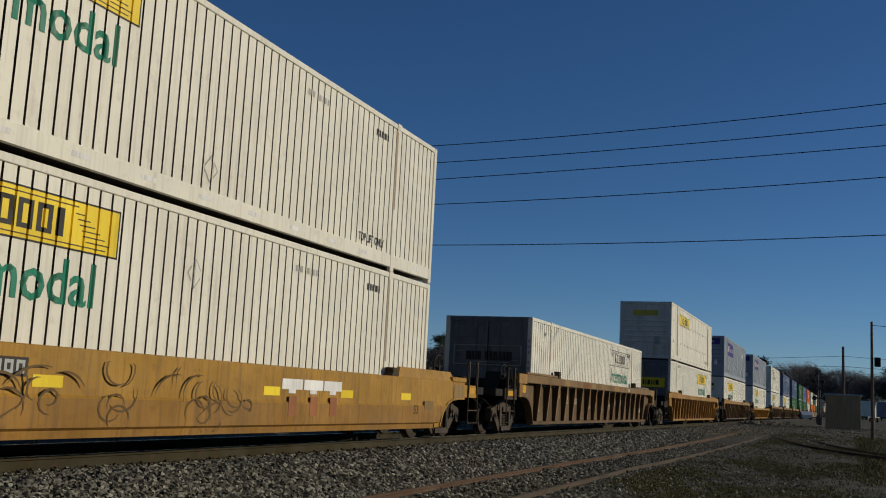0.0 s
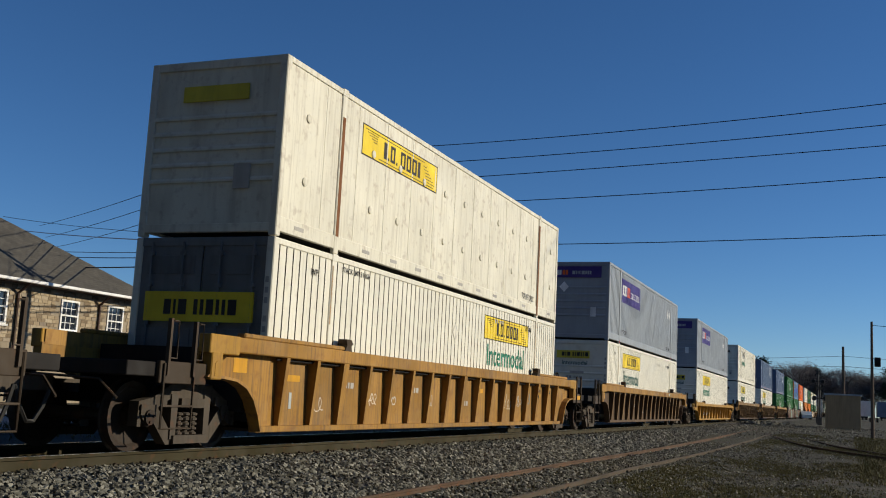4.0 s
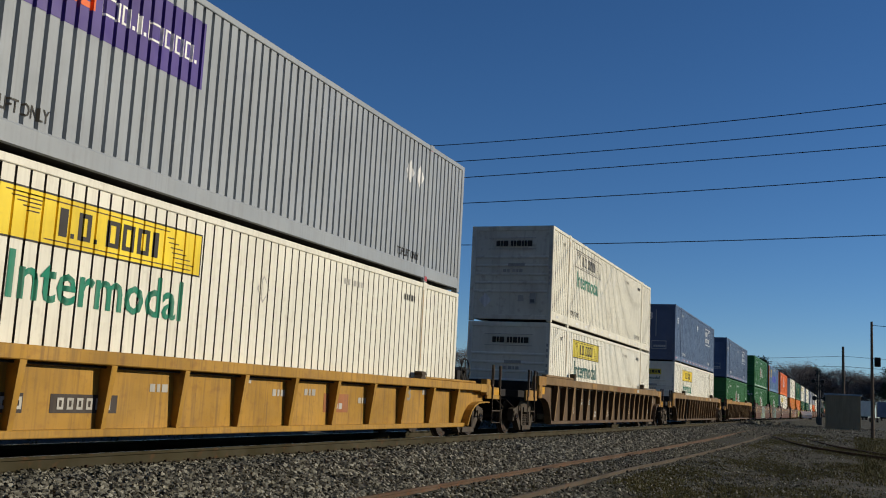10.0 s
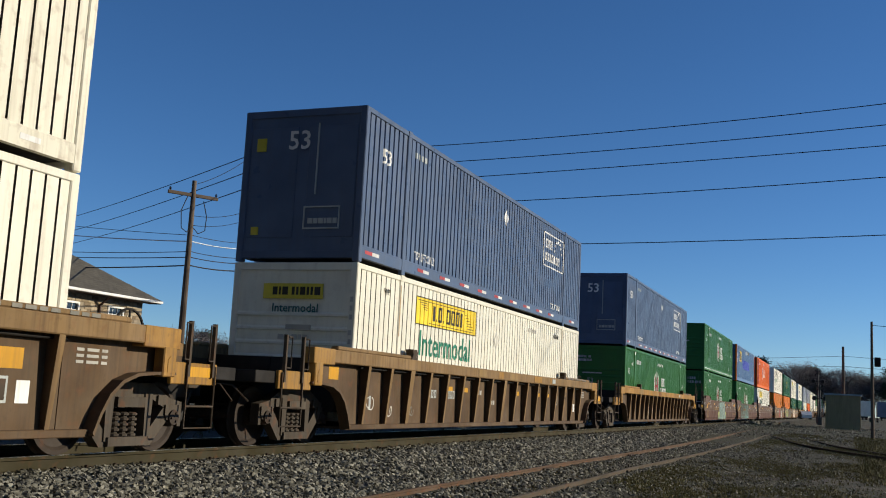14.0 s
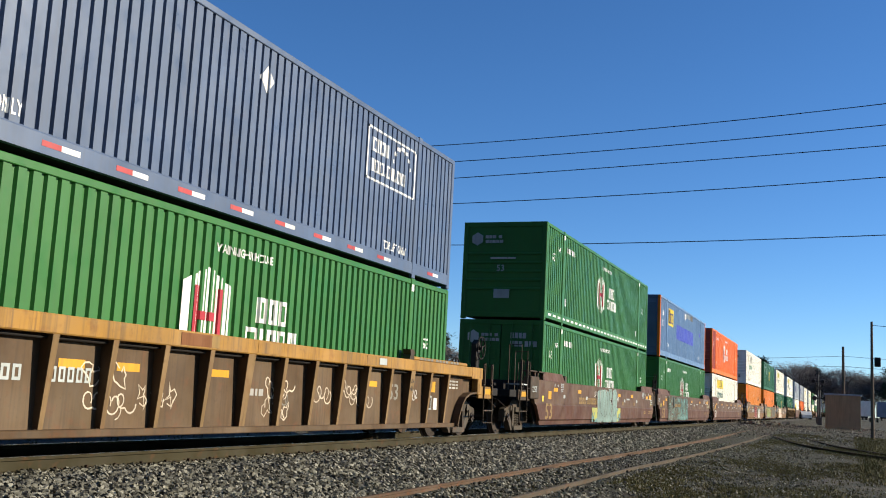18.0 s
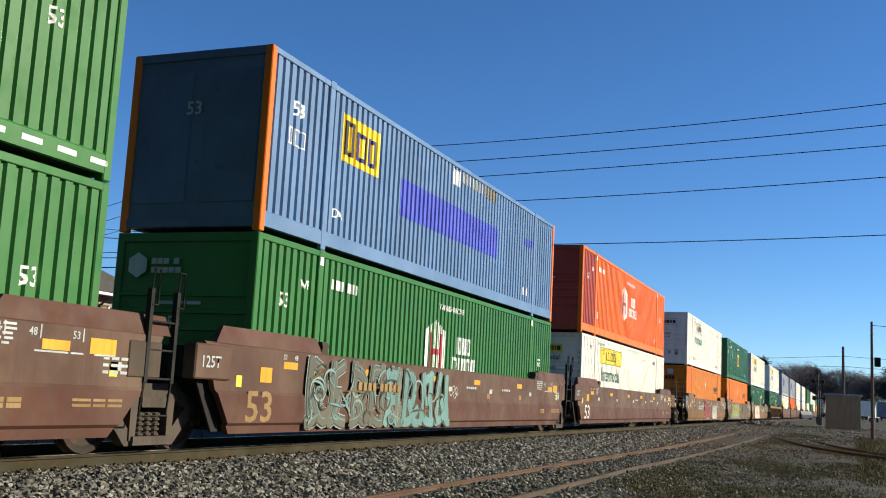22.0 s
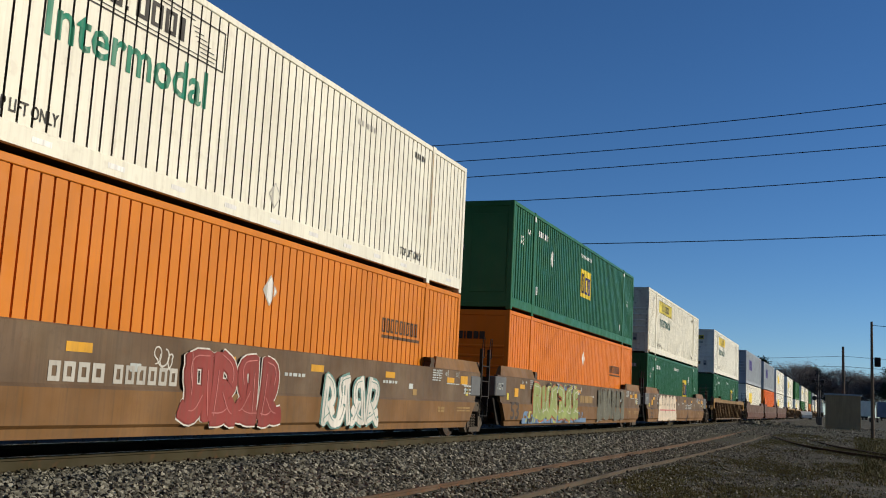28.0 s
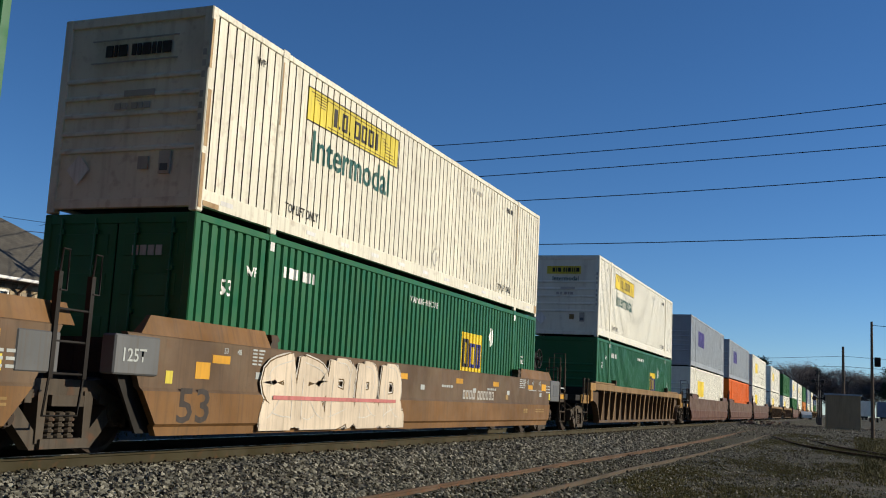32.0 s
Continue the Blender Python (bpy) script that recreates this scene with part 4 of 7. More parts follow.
CONCRETE = ground_mat("pale_concrete", ((0.3, (0.30, 0.29, 0.27)), (0.7, (0.42, 0.41, 0.39))), 0.5, 25, 0.9, 0.3, 0.01)


def stone_mat():
    m, n, l, p = shader("crushed_stone")
    g = n.new("ShaderNodeNewGeometry")
    col = ramp(n, l, g.outputs["Random Per Island"], (0.0, (0.036, 0.034, 0.026)), (0.35, (0.110, 0.104, 0.080)), (0.7, (0.205, 0.195, 0.155)), (0.95, (0.32, 0.305, 0.245)), (1.0, (0.42, 0.40, 0.33)))
    tc = n.new("ShaderNodeTexCoord")
    nz = noise_node(n, l, tc.outputs["Object"], 40, 4)
    col = mix(n, l, 0.5, col, ramp(n, l, nz, (0.3, (0.55,)), (0.7, (1.0,))), "MULTIPLY")
    l.new(col, p.inputs["Base Color"])
    p.inputs["Roughness"].default_value = 0.92
    bump(n, l, p, nz, 0.5, 0.01)
    return m


STONE = stone_mat()


def rise(y):
    """The land climbs gently from the viewer to the road crossing."""
    u = min(1.0, max(0.0, (y - 14) / 70))
    return u * u * (3 - 2 * u)


def spur_x(y):
    """Middle of the side track, which bends gently."""
    return -5.42 + 0.95 * (1 - math.exp(-max(y - 24, 0) / 20.0))


def spur_top(y):
    """Height of the side track's rails."""
    return -0.50 + 0.42 * rise(y)


def lie(x, y):
    """Height of the ground."""
    d = abs(x - RAIL_X)
    z = -0.30 if x < RAIL_X else -0.70 + 0.62 * rise(y)
    if d < 3.6:
        z = max(z, -0.205 - 0.27 * max(0.0, d - 1.75))
    if y < 76 and x > RAIL_X:
        e = abs(x - spur_x(y))
        if e < 2.6:
            z = max(z, spur_top(y) - 0.10 - 0.075 * max(0.0, e - 1.2))
    if x < -11.9:                        # low weedy bank, added beyond the main track to keep the gap under the cars dark
        z = max(z, -0.30 + 0.29 * max(0.0, 1 - abs(x + 13.7) / 1.5))
    far = max(0.0, y - 45) / 200
    return z + 0.02 * noise.noise((x * 0.5, y * 0.35, 3.1)) + min(0.06, 0.25 * far) * (1 if d > 3 else 0)


def ground_sheet():
    """One sheet to the horizon, fine near the tracks."""
    xs = [-3000, -800, -250, -90, -40, -25, -18, -15.2, -14.6, -14, -13.5] + [-13 + 0.35 * k for k in range(46)] + [4, 6, 9, 14, 25, 60, 200, 800, 3000]
    ys = [-1500, -300, -80, -30, -10] + [-4 + 0.7 * k for k in range(90)] + [62, 70, 85, 100, 130, 170, 230, 320, 450, 700, 1200, 2000, 3500]
    bm = bmesh.new()
    g = [[bm.verts.new((x, y, lie(x, y))) for x in xs] for y in ys]
    for a, b in zip(g, g[1:]):
        for k in range(len(xs) - 1):
            bm.faces.new((a[k], a[k + 1], b[k + 1], b[k]))
    return bm


ground = solid("ground", ground_sheet(), DIRT, "brown dirt ground with patches of weeds", "ground", "structure")
for f in ground.data.polygons:
    f.use_smooth = True


def ballast_sheet(x0, x1, y0, y1, dx, dy, lift):
    bm = bmesh.new()
    nx, ny = max(1, round((x1 - x0) / dx)), max(1, round((y1 - y0) / dy))
    g = [[bm.verts.new((x0 + (x1 - x0) * i / nx, y0 + (y1 - y0) * j / ny, lie(x0 + (x1 - x0) * i / nx, y0 + (y1 - y0) * j / ny) + lift)) for i in range(nx + 1)] for j in range(ny + 1)]
    for a, b in zip(g, g[1:]):
        for k in range(nx):
            bm.faces.new((a[k], a[k + 1], b[k + 1], b[k]))
    return bm


solid("ballast_bed", ballast_sheet(-13.3, -6.35, -20, 88, 0.25, 0.7, 0.012), GRAVEL_GREY, "bed of grey crushed stone under the main track", "ballast", "structure")
solid("distant_ballast_bed", ballast_sheet(-12.8, -6.3, 97, 640, 1.0, 12, 0.02), GRAVEL_GREY, "bed of grey crushed stone under the far track", "ballast", "structure")


def stones(count, spot, size, seed):
    """Broken stones lying on the ground, as one mesh."""
    rng = np.random.default_rng(seed)
    base = np.array([(1, 0, 0.1), (-1, 0.15, 0), (0, 1, -0.1), (0.1, -1, 0), (0.1, 0.1, 1), (0, 0, -1), (0.75, 0.7, 0.55), (-0.7, -0.65, 0.6)])
    tri = np.array([(0, 2, 6), (2, 4, 6), (4, 0, 6), (2, 1, 4), (1, 3, 7), (3, 4, 7), (4, 1, 7), (3, 0, 4), (2, 0, 5), (1, 2, 5), (3, 1, 5), (0, 3, 5)])
    vs, fs = [], []
    for k in range(count):
        x, y = spot(rng)
        s = size * rng.uniform(0.55, 1.35)
        p = base * rng.uniform(0.65, 1.25, base.shape) * (s, s * rng.uniform(0.6, 1), s * rng.uniform(0.45, 0.9))
        a, b = rng.uniform(0, math.tau), rng.uniform(-0.8, 0.8)
        ca, sa, cb, sb = math.cos(a), math.sin(a), math.cos(b), math.sin(b)
        p = p @ np.array([[cb, 0, sb], [0, 1, 0], [-sb, 0, cb]]) @ np.array([[ca, sa, 0], [-sa, ca, 0], [0, 0, 1]])
        vs.append(p + (x, y, lie(x, y) + 0.012 + s * rng.uniform(0.0, 0.35)))
        fs.append(tri + 8 * k)
    me = bpy.data.meshes.new("crushed_stone")
    me.from_pydata(np.concatenate(vs).tolist(), [], np.concatenate(fs).tolist())
    me.materials.append(STONE)
    return me


def near_shoulder(rng):
    while True:
        y = 6.5 + 24 * rng.random() ** 1.6
        x = rng.uniform(-8.60, -6.1)
        if abs(abs(x - spur_x(y)) - 0.755) > 0.07:
            return x, y


def far_shoulder(rng):
    return rng.uniform(-8.55, -6.2), 26 + 50 * rng.random() ** 1.3


def spur_side(rng):
    while True:
        y = 9.0 + 34 * rng.random() ** 1.5
        x = spur_x(y) + (rng.normal(-0.2, 0.75) if rng.random() < 0.8 else rng.normal(2.2, 1.6))
        if abs(abs(x - spur_x(y)) - 0.755) > 0.08:
            return x, y


tagged(part("main_track_stones", stones(22000, near_shoulder, 0.042, 1), None, None), "loose grey crushed stone beside the rails", "ballast", kind="stuff")
tagged(part("far_track_stones", stones(12000, far_shoulder, 0.048, 2), None, None), "loose grey crushed stone along the track", "ballast", kind="stuff")
tagged(part("side_track_stones", stones(10000, spur_side, 0.034, 3), None, None), "scattered grey stones round the side track", "ballast", kind="stuff")

def yard(rng):
    while True:
        y = 10.5 + 48 * rng.random() ** 1.5
        x = spur_x(y) + 0.9 + abs(rng.normal(0, 0.07 * y + 1.2))
        if noise.noise((x * 0.55, y * 0.28, 21.3)) + 0.4 * noise.noise((x * 1.9, y * 0.9, 4.4)) + 0.25 * rng.normal() > -0.05:
            return x, y


tagged(part("yard_stones", stones(8000, yard, 0.024, 4), None, None), "loose gravel trodden into the dirt yard", "gravel", kind="stuff")

def far_yard(rng):
    y = 50 + 38 * rng.random()
    return rng.uniform(-8.0, 6.0), y


def rubble(rng):
    return rng.normal(-6.2, 0.8), rng.normal(84.5, 1.6)


tagged(part("yard_stones", stones(2600, far_yard, 0.05, 6), None, None), "coarse gravel on the dirt yard before the crossing", "gravel", kind="stuff")
tagged(part("rubble", stones(160, rubble, 0.20, 7), None, None), "low heap of pale broken rubble beside the track", "rubble", kind="stuff")

RAIL_SECTION = ((-0.075, -0.185), (0.075, -0.185), (0.075, -0.172), (0.012, -0.150), (0.010, -0.045), (0.036, -0.036), (0.037, -0.006), (0.028, 0.0), (-0.028, 0.0), (-0.037, -0.006), (-0.036, -0.036), (-0.010, -0.045), (-0.012, -0.150), (-0.075, -0.172))
main_track = thing("main_track", "pair of brown steel rails on wooden ties", "railway track", at=(RAIL_X, 0, 0), kind="structure")
for s in (-1, 1):
    part("rail", sweep(bmesh.new(), [(s * 0.755 + x, z) for x, z in RAIL_SECTION], -60, 640), RAIL, main_track)
    part("rail_head", block(s * 0.755 - 0.026, s * 0.755 + 0.026, -60, 640, 0.0, 0.003), TREAD, main_track, "polished running surface")


def tie():
    return block(-1.3, 1.3, -0.115, 0.115, -0.36, -0.182, 0.012)


def clip():
    """Plate and spike heads beside the rail's foot."""
    bm = box(bmesh.new(), 0.58, 0.93, -0.095, 0.095, -0.19, -0.176)
    for x in (0.845, 0.665):
        for y in (-0.05, 0.05):
            box(bm, x - 0.02, x + 0.02, y - 0.018, y + 0.018, -0.178, -0.145)
    prism(bm, ((-0.13, -0.185), (-0.11, -0.185), (-0.10, -0.125), (-0.12, -0.13)), 0.80, 0.84)
    return bm


for k in range(150):
    y = 5.0 + 0.52 * k
    part("tie", shared("tie", tie, TIE), None, main_track, at=(0, y, 0))
    part("tie_plate", shared("tie_plate", clip, RAIL_DARK), None, main_track, at=(0, y, 0))


def bent_rail(path, section, off):
    """A rail that follows a bent line in the plan."""
    bm = bmesh.new()
    rows = []
    for i, (x, y) in enumerate(path):
        x0, y0 = path[max(0, i - 1)]
        x1, y1 = path[min(len(path) - 1, i + 1)]
        d = Vector((x1 - x0, y1 - y0)).normalized()
        nx, ny = d.y, -d.x
        rows.append([bm.verts.new((x + nx * (off + px), y + ny * (off + px), pz + spur_top(y))) for px, pz in section])
    for a, b in zip(rows, rows[1:]):
        for k in range(len(section)):
            bm.faces.new((a[k], a[(k + 1) % len(section)], b[(k + 1) % len(section)], b[k]))
    bm.faces.new(rows[0])
    bm.faces.new(rows[-1][::-1])
    bmesh.ops.recalc_face_normals(bm, faces=bm.faces)
    return bm


side_track = thing("side_track", "rusty disused side track sunk in gravel", "railway track", kind="structure")
SPUR = [(spur_x(y), y) for y in range(-24, 74, 2)] + [(-4.5, 80), (-4.6, 87)]
BRANCH = [(-4.45, 74), (-4.2, 66), (-3.3, 58), (-2.3, 52), (-1.55, 48), (-0.7, 44.8), (0.35, 42), (1.9, 39), (3.9, 36), (6.4, 33), (10.5, 29), (16, 25)]
SMALL_RAIL = [(x * 0.9, z * 0.86) for x, z in RAIL_SECTION]
for off in (-0.755, 0.755):
    part("rail", bent_rail(SPUR, SMALL_RAIL, off), RAIL_RUST if off < 0 else RAIL_SUNK, side_track, at=(0, 0, 0.0 if off < 0 else -0.02))
    part("branch_rail", bent_rail(BRANCH, SMALL_RAIL, off), RAIL_DARK, side_track, at=(0, 0, -0.03))
rng = random.Random(5)
for k in range(62):
    y = 9.0 + 0.58 * k
    part("tie", shared("tie", tie, TIE), None, side_track, at=pose(spur_x(y), y, spur_top(y) + 0.075 + rng.uniform(-0.02, 0.012), 0, 0, rng.uniform(-2, 2)))
for k, (x, y) in enumerate(((-3.5, 59.5), (-3.0, 56.2), (-2.45, 52.9), (-1.85, 49.6), (-1.2, 46.8), (-0.45, 44.2), (0.4, 42.0), (1.4, 40.0))):
    part("tie", shared("tie", tie, TIE), None, side_track, at=pose(x, y, spur_top(y) + 0.05, 0, 0, 16 + k * 3))


def joint_bar():
    bm = box(bmesh.new(), 0.79, 0.815, -0.36, 0.36, -0.20, -0.10)
    for y in (-0.25, -0.09, 0.09, 0.25):
        box(bm, 0.81, 0.84, y - 0.022, y + 0.022, -0.17, -0.13)
    return bm


for y in (22.0, 30.0, 36.5, 44.0):
    part("joint_bar", shared("joint_bar", joint_bar, RAIL_DARK), None, side_track, at=(spur_x(y) - 0.755 * 2 if y < 33 else spur_x(y), y, spur_top(y) + 0.06))


def weeds(count, spot, seed, tall):
    """Tufts of dry grass blades."""
    r = np.random.default_rng(seed)
    vs, fs = [], []
    for k in range(count):
        x, y = spot(r)
        z = lie(x, y)
        for _ in range(3):
            a, h, w = r.uniform(0, math.tau), tall * r.uniform(0.4, 1.2), 0.008 + 0.008 * r.random()
            lean = r.normal(0, 0.45, 2) * h
            ox, oy = x + r.normal(0, 0.04), y + r.normal(0, 0.04)
            c, s = w * math.cos(a), w * math.sin(a)
            i = len(vs)
            vs += [(ox - c, oy - s, z), (ox + c, oy + s, z), (ox + lean[0], oy + lean[1], z + h)]
            fs.append((i, i + 1, i + 2))
    me = bpy.data.meshes.new("weeds")
    me.from_pydata(vs, [], fs)
    return me


def grass_mat():
    m, n, l, p = shader("dry_grass")
    g = n.new("ShaderNodeNewGeometry")
    col = ramp(n, l, g.outputs["Random Per Island"], (0.0, (0.056, 0.050, 0.016)), (0.45, (0.110, 0.090, 0.030)), (0.8, (0.070, 0.082, 0.020)), (1.0, (0.19, 0.145, 0.06)))
    l.new(col, p.inputs["Base Color"])
    p.inputs["Roughness"].default_value = 0.9
    return m


GRASS = grass_mat()


def verge(r):
    while True:
        y = 11 + 50 * r.random() ** 1.4
        x = spur_x(min(y, 50)) + 1.1 + abs(r.normal(0, 0.16 * y * 0.5 + 0.8))
        if noise.noise((x * 0.55, y * 0.28, 7.7)) + 0.45 * noise.noise((x * 2.1, y * 1.1, 1.7)) + 0.22 * r.normal() > 0.12:
            return x, y


def strip(r):
    y = 8 + 36 * r.random()
    return spur_x(y) + r.normal(0, 0.5), y


# weeds on the added bank, which darken the view under the cars
def far_bank(r):
    return r.normal(-13.5, 0.5), 6 + 50 * r.random()


def bank(r):
    return 0.3 + r.random() * 4.5, 26 + 34 * r.random()


for spot, count, tall, seed in ((verge, 24000, 0.048, 11), (strip, 500, 0.06, 12), (bank, 7000, 0.13, 13), (far_bank, 3000, 0.14, 14)):
    me = weeds(count, spot, seed, tall)
    me.materials.append(GRASS)
    tagged(new("weeds", me), "dry brown grass and weeds on dirt", "grass", kind="stuff")

road = solid("crossing_road", block(-60, 60, 88, 97, -0.4, -0.035), ASPHALT, "worn grey road that crosses the rails", "road", "structure")
solid("street", block(-26, -16.6, -40, 140, -0.5, -0.262), CONCRETE, "pale sunlit concrete street beyond the train", "road", "structure")


# ---- building ----
def stone_wall_mat(joined=False):
    m, n, l, p = shader("mixed_brick")
    tc = n.new("ShaderNodeTexCoord")
    oi = n.new("ShaderNodeNewGeometry" if joined else "ShaderNodeObjectInfo")
    col = ramp(n, l, oi.outputs["Random Per Island" if joined else "Random"], (0.0, (0.18, 0.13, 0.08)), (0.3, (0.33, 0.25, 0.155)), (0.6, (0.43, 0.34, 0.22)), (0.85, (0.50, 0.41, 0.285)), (1.0, (0.27, 0.22, 0.165)))
    nz = noise_node(n, l, tc.outputs["Object"], 9, 6)
    col = mix(n, l, 0.6, col, ramp(n, l, nz, (0.3, (0.55,)), (0.7, (1.0,))), "MULTIPLY")
    l.new(col, p.inputs["Base Color"])
    p.inputs["Roughness"].default_value = 0.9
    bump(n, l, p, nz, 0.4, 0.01)
    return m


def shingle_mat():
    m, n, l, p = shader("roof_shingles")
    tc = n.new("ShaderNodeTexCoord")
    b = n.new("ShaderNodeTexBrick")
    b.inputs["Scale"].default_value = 1.0
    b.inputs["Brick Width"].default_value, b.inputs["Row Height"].default_value, b.inputs["Mortar Size"].default_value = 0.34, 0.16, 0.008
    b.inputs["Color1"].default_value, b.inputs["Color2"].default_value, b.inputs["Mortar"].default_value = (0.082, 0.074, 0.060, 1), (0.115, 0.104, 0.084, 1), (0.04, 0.036, 0.03, 1)
    mp = n.new("ShaderNodeMapping")
    mp.inputs["Rotation"].default_value = (0, 0, radians(90))
    l.new(tc.outputs["Object"], mp.inputs[0])
    l.new(mp.outputs[0], b.inputs[0])
    nz = noise_node(n, l, tc.outputs["Object"], 1.2, 6)
    col = mix(n, l, 0.6, b.outputs[0], ramp(n, l, nz, (0.3, (0.6,)), (0.7, (1.0,))), "MULTIPLY")
    l.new(col, p.inputs["Base Color"])
    p.inputs["Roughness"].default_value = 0.95
    bump(n, l, p, b.outputs["Fac"], 0.5, 0.02)
    return m


BRICKS = stone_wall_mat()
BRICKS_FAR = stone_wall_mat(True)
MORTAR = paint("mortar", (0.30, 0.25, 0.18), 0.95, 0.3)
SHINGLE = shingle_mat()
TRIM_WHITE = paint("trim_white", (0.80, 0.79, 0.76), 0.5, 0.1)
DOWNPIPE = paint("brown_downpipe", (0.075, 0.040, 0.030), 0.5, 0.2)


def glass_mat():
    m, n, l, p = shader("window_glass")
    p.inputs["Base Color"].default_value = (0.025, 0.03, 0.04, 1)
    p.inputs["Roughness"].default_value = 0.06
    p.inputs["Specular IOR Level"].default_value = 0.8
    return m


GLASS = glass_mat()
BX, BY0, BY1, EAVE = -33.0, 11.0, 41.72, 4.78
house = thing("stone_house", "tan brick house with a dark hipped roof and white windows", "house", at=(BX, 0, 0))
WINDOWS = [(39.14, 40.30, 2.90, 4.38), (36.02, 37.18, 2.93, 4.34), (31.70, 32.86, 2.95, 4.40), (27.9, 29.1, 2.95, 4.40), (23.9, 25.1, 2.95, 4.40)]


def house_wall():
    """Wall with its window openings cut through."""
    ys = sorted([BY0, BY1 - 0.02] + [c for w in WINDOWS for c in w[:2]])
    zs = sorted({-0.3, EAVE} | {c for w in WINDOWS for c in w[2:]})
    bm = bmesh.new()
    made = {}

    def vert(*p):
        if p not in made:
            made[p] = bm.verts.new(p)
        return made[p]
    for y0, y1 in zip(ys, ys[1:]):
        for z0, z1 in zip(zs, zs[1:]):
            my, mz = (y0 + y1) / 2, (z0 + z1) / 2
            if any(w[0] < my < w[1] and w[2] < mz < w[3] for w in WINDOWS):
                continue
            for x in (-0.02, -0.3):
                bm.faces.new([vert(x, *q) for q in ((y0, z0), (y1, z0), (y1, z1), (y0, z1))])
    for y0, y1, z0, z1 in WINDOWS:
        cut_y = [y for y in ys if y0 <= y <= y1]
        cut_z = [z for z in zs if z0 <= z <= z1]
        for a, b in [((y0, p), (y0, q)) for p, q in zip(cut_z, cut_z[1:])] + [((y1, p), (y1, q)) for p, q in zip(cut_z, cut_z[1:])] + \
                [((p, z0), (q, z0)) for p, q in zip(cut_y, cut_y[1:])] + [((p, z1), (q, z1)) for p, q in zip(cut_y, cut_y[1:])]:
            bm.faces.new((vert(-0.02, *a), vert(-0.02, *b), vert(-0.3, *b), vert(-0.3, *a)))
    bmesh.ops.recalc_face_normals(bm, faces=bm.faces)
    return bm


wall = part("wall", house_wall(), MORTAR, house)
part("end_wall", block(-14, -0.3, BY1 - 0.3, BY1 - 0.02, -0.3, EAVE), MORTAR, house)
part("end_wall", block(-14, -0.3, BY0, BY0 + 0.3, -0.3, EAVE), MORTAR, house)
part("back_wall", block(-14, -13.7, BY0 + 0.3, BY1 - 0.3, -0.3, EAVE), MORTAR, house)
COURSE, BRICK_LONG = 0.165, 0.42
rng = random.Random(21)
count = 0
rest = bmesh.new()
for row in range(int((EAVE - 2.2) / COURSE)):
    z = 2.22 + row * COURSE
    y = 30.6 + rng.uniform(0, 0.4)
    while y < BY1 - BRICK_LONG:
        w = BRICK_LONG * rng.choice((0.55, 0.8, 1.0, 1.0))
        if not any(a - w < y < b and c - COURSE < z < d for a, b, c, d in WINDOWS):
            bk = (-0.022, 0.0 + rng.uniform(0, 0.012), y + 0.008, y + w - 0.008, z + 0.008, z + COURSE - 0.008)
            if y > 35.2 and count < 300:
                part("brick", shared(("brick", round(w, 2)), lambda: block(-0.022, 0.008, 0.008, w - 0.008, 0.008, COURSE - 0.008, 0.005), BRICKS), None, wall, at=(rng.uniform(-0.008, 0.004), y, z))
                count += 1
            else:
                box(rest, *bk)
        y += w
tagged(part("brickwork", rest, BRICKS_FAR, wall), kind="stuff")


def hip_roof():
    bm = bmesh.new()
    o, rise, y0, y1, x0, x1 = 0.7, 5.2, BY0, BY1, -14.0, 0.0
    z = EAVE + 0.10
    lo = [bm.verts.new(p) for p in ((x1 + o, y0 - o, z), (x1 + o, y1 + o, z), (x0 - o, y1 + o, z), (x0 - o, y0 - o, z))]
    mid = (x0 + x1) / 2
    hi = [bm.verts.new((mid, y0 + 7.0, z + rise)), bm.verts.new((mid, y1 - 9.5, z + rise))]
    under = [bm.verts.new((v.co.x, v.co.y, z - 0.06)) for v in lo]
    for q in ((lo[0], lo[1], hi[1], hi[0]), (lo[1], lo[2], hi[1]), (lo[2], lo[3], hi[0], hi[1]), (lo[3], lo[0], hi[0]), under[::-1]):
        bm.faces.new(q)
    for k in range(4):
        bm.faces.new((under[k], under[(k + 1) % 4], lo[(k + 1) % 4], lo[k]))
    bmesh.ops.recalc_face_normals(bm, faces=bm.faces)
    return bm


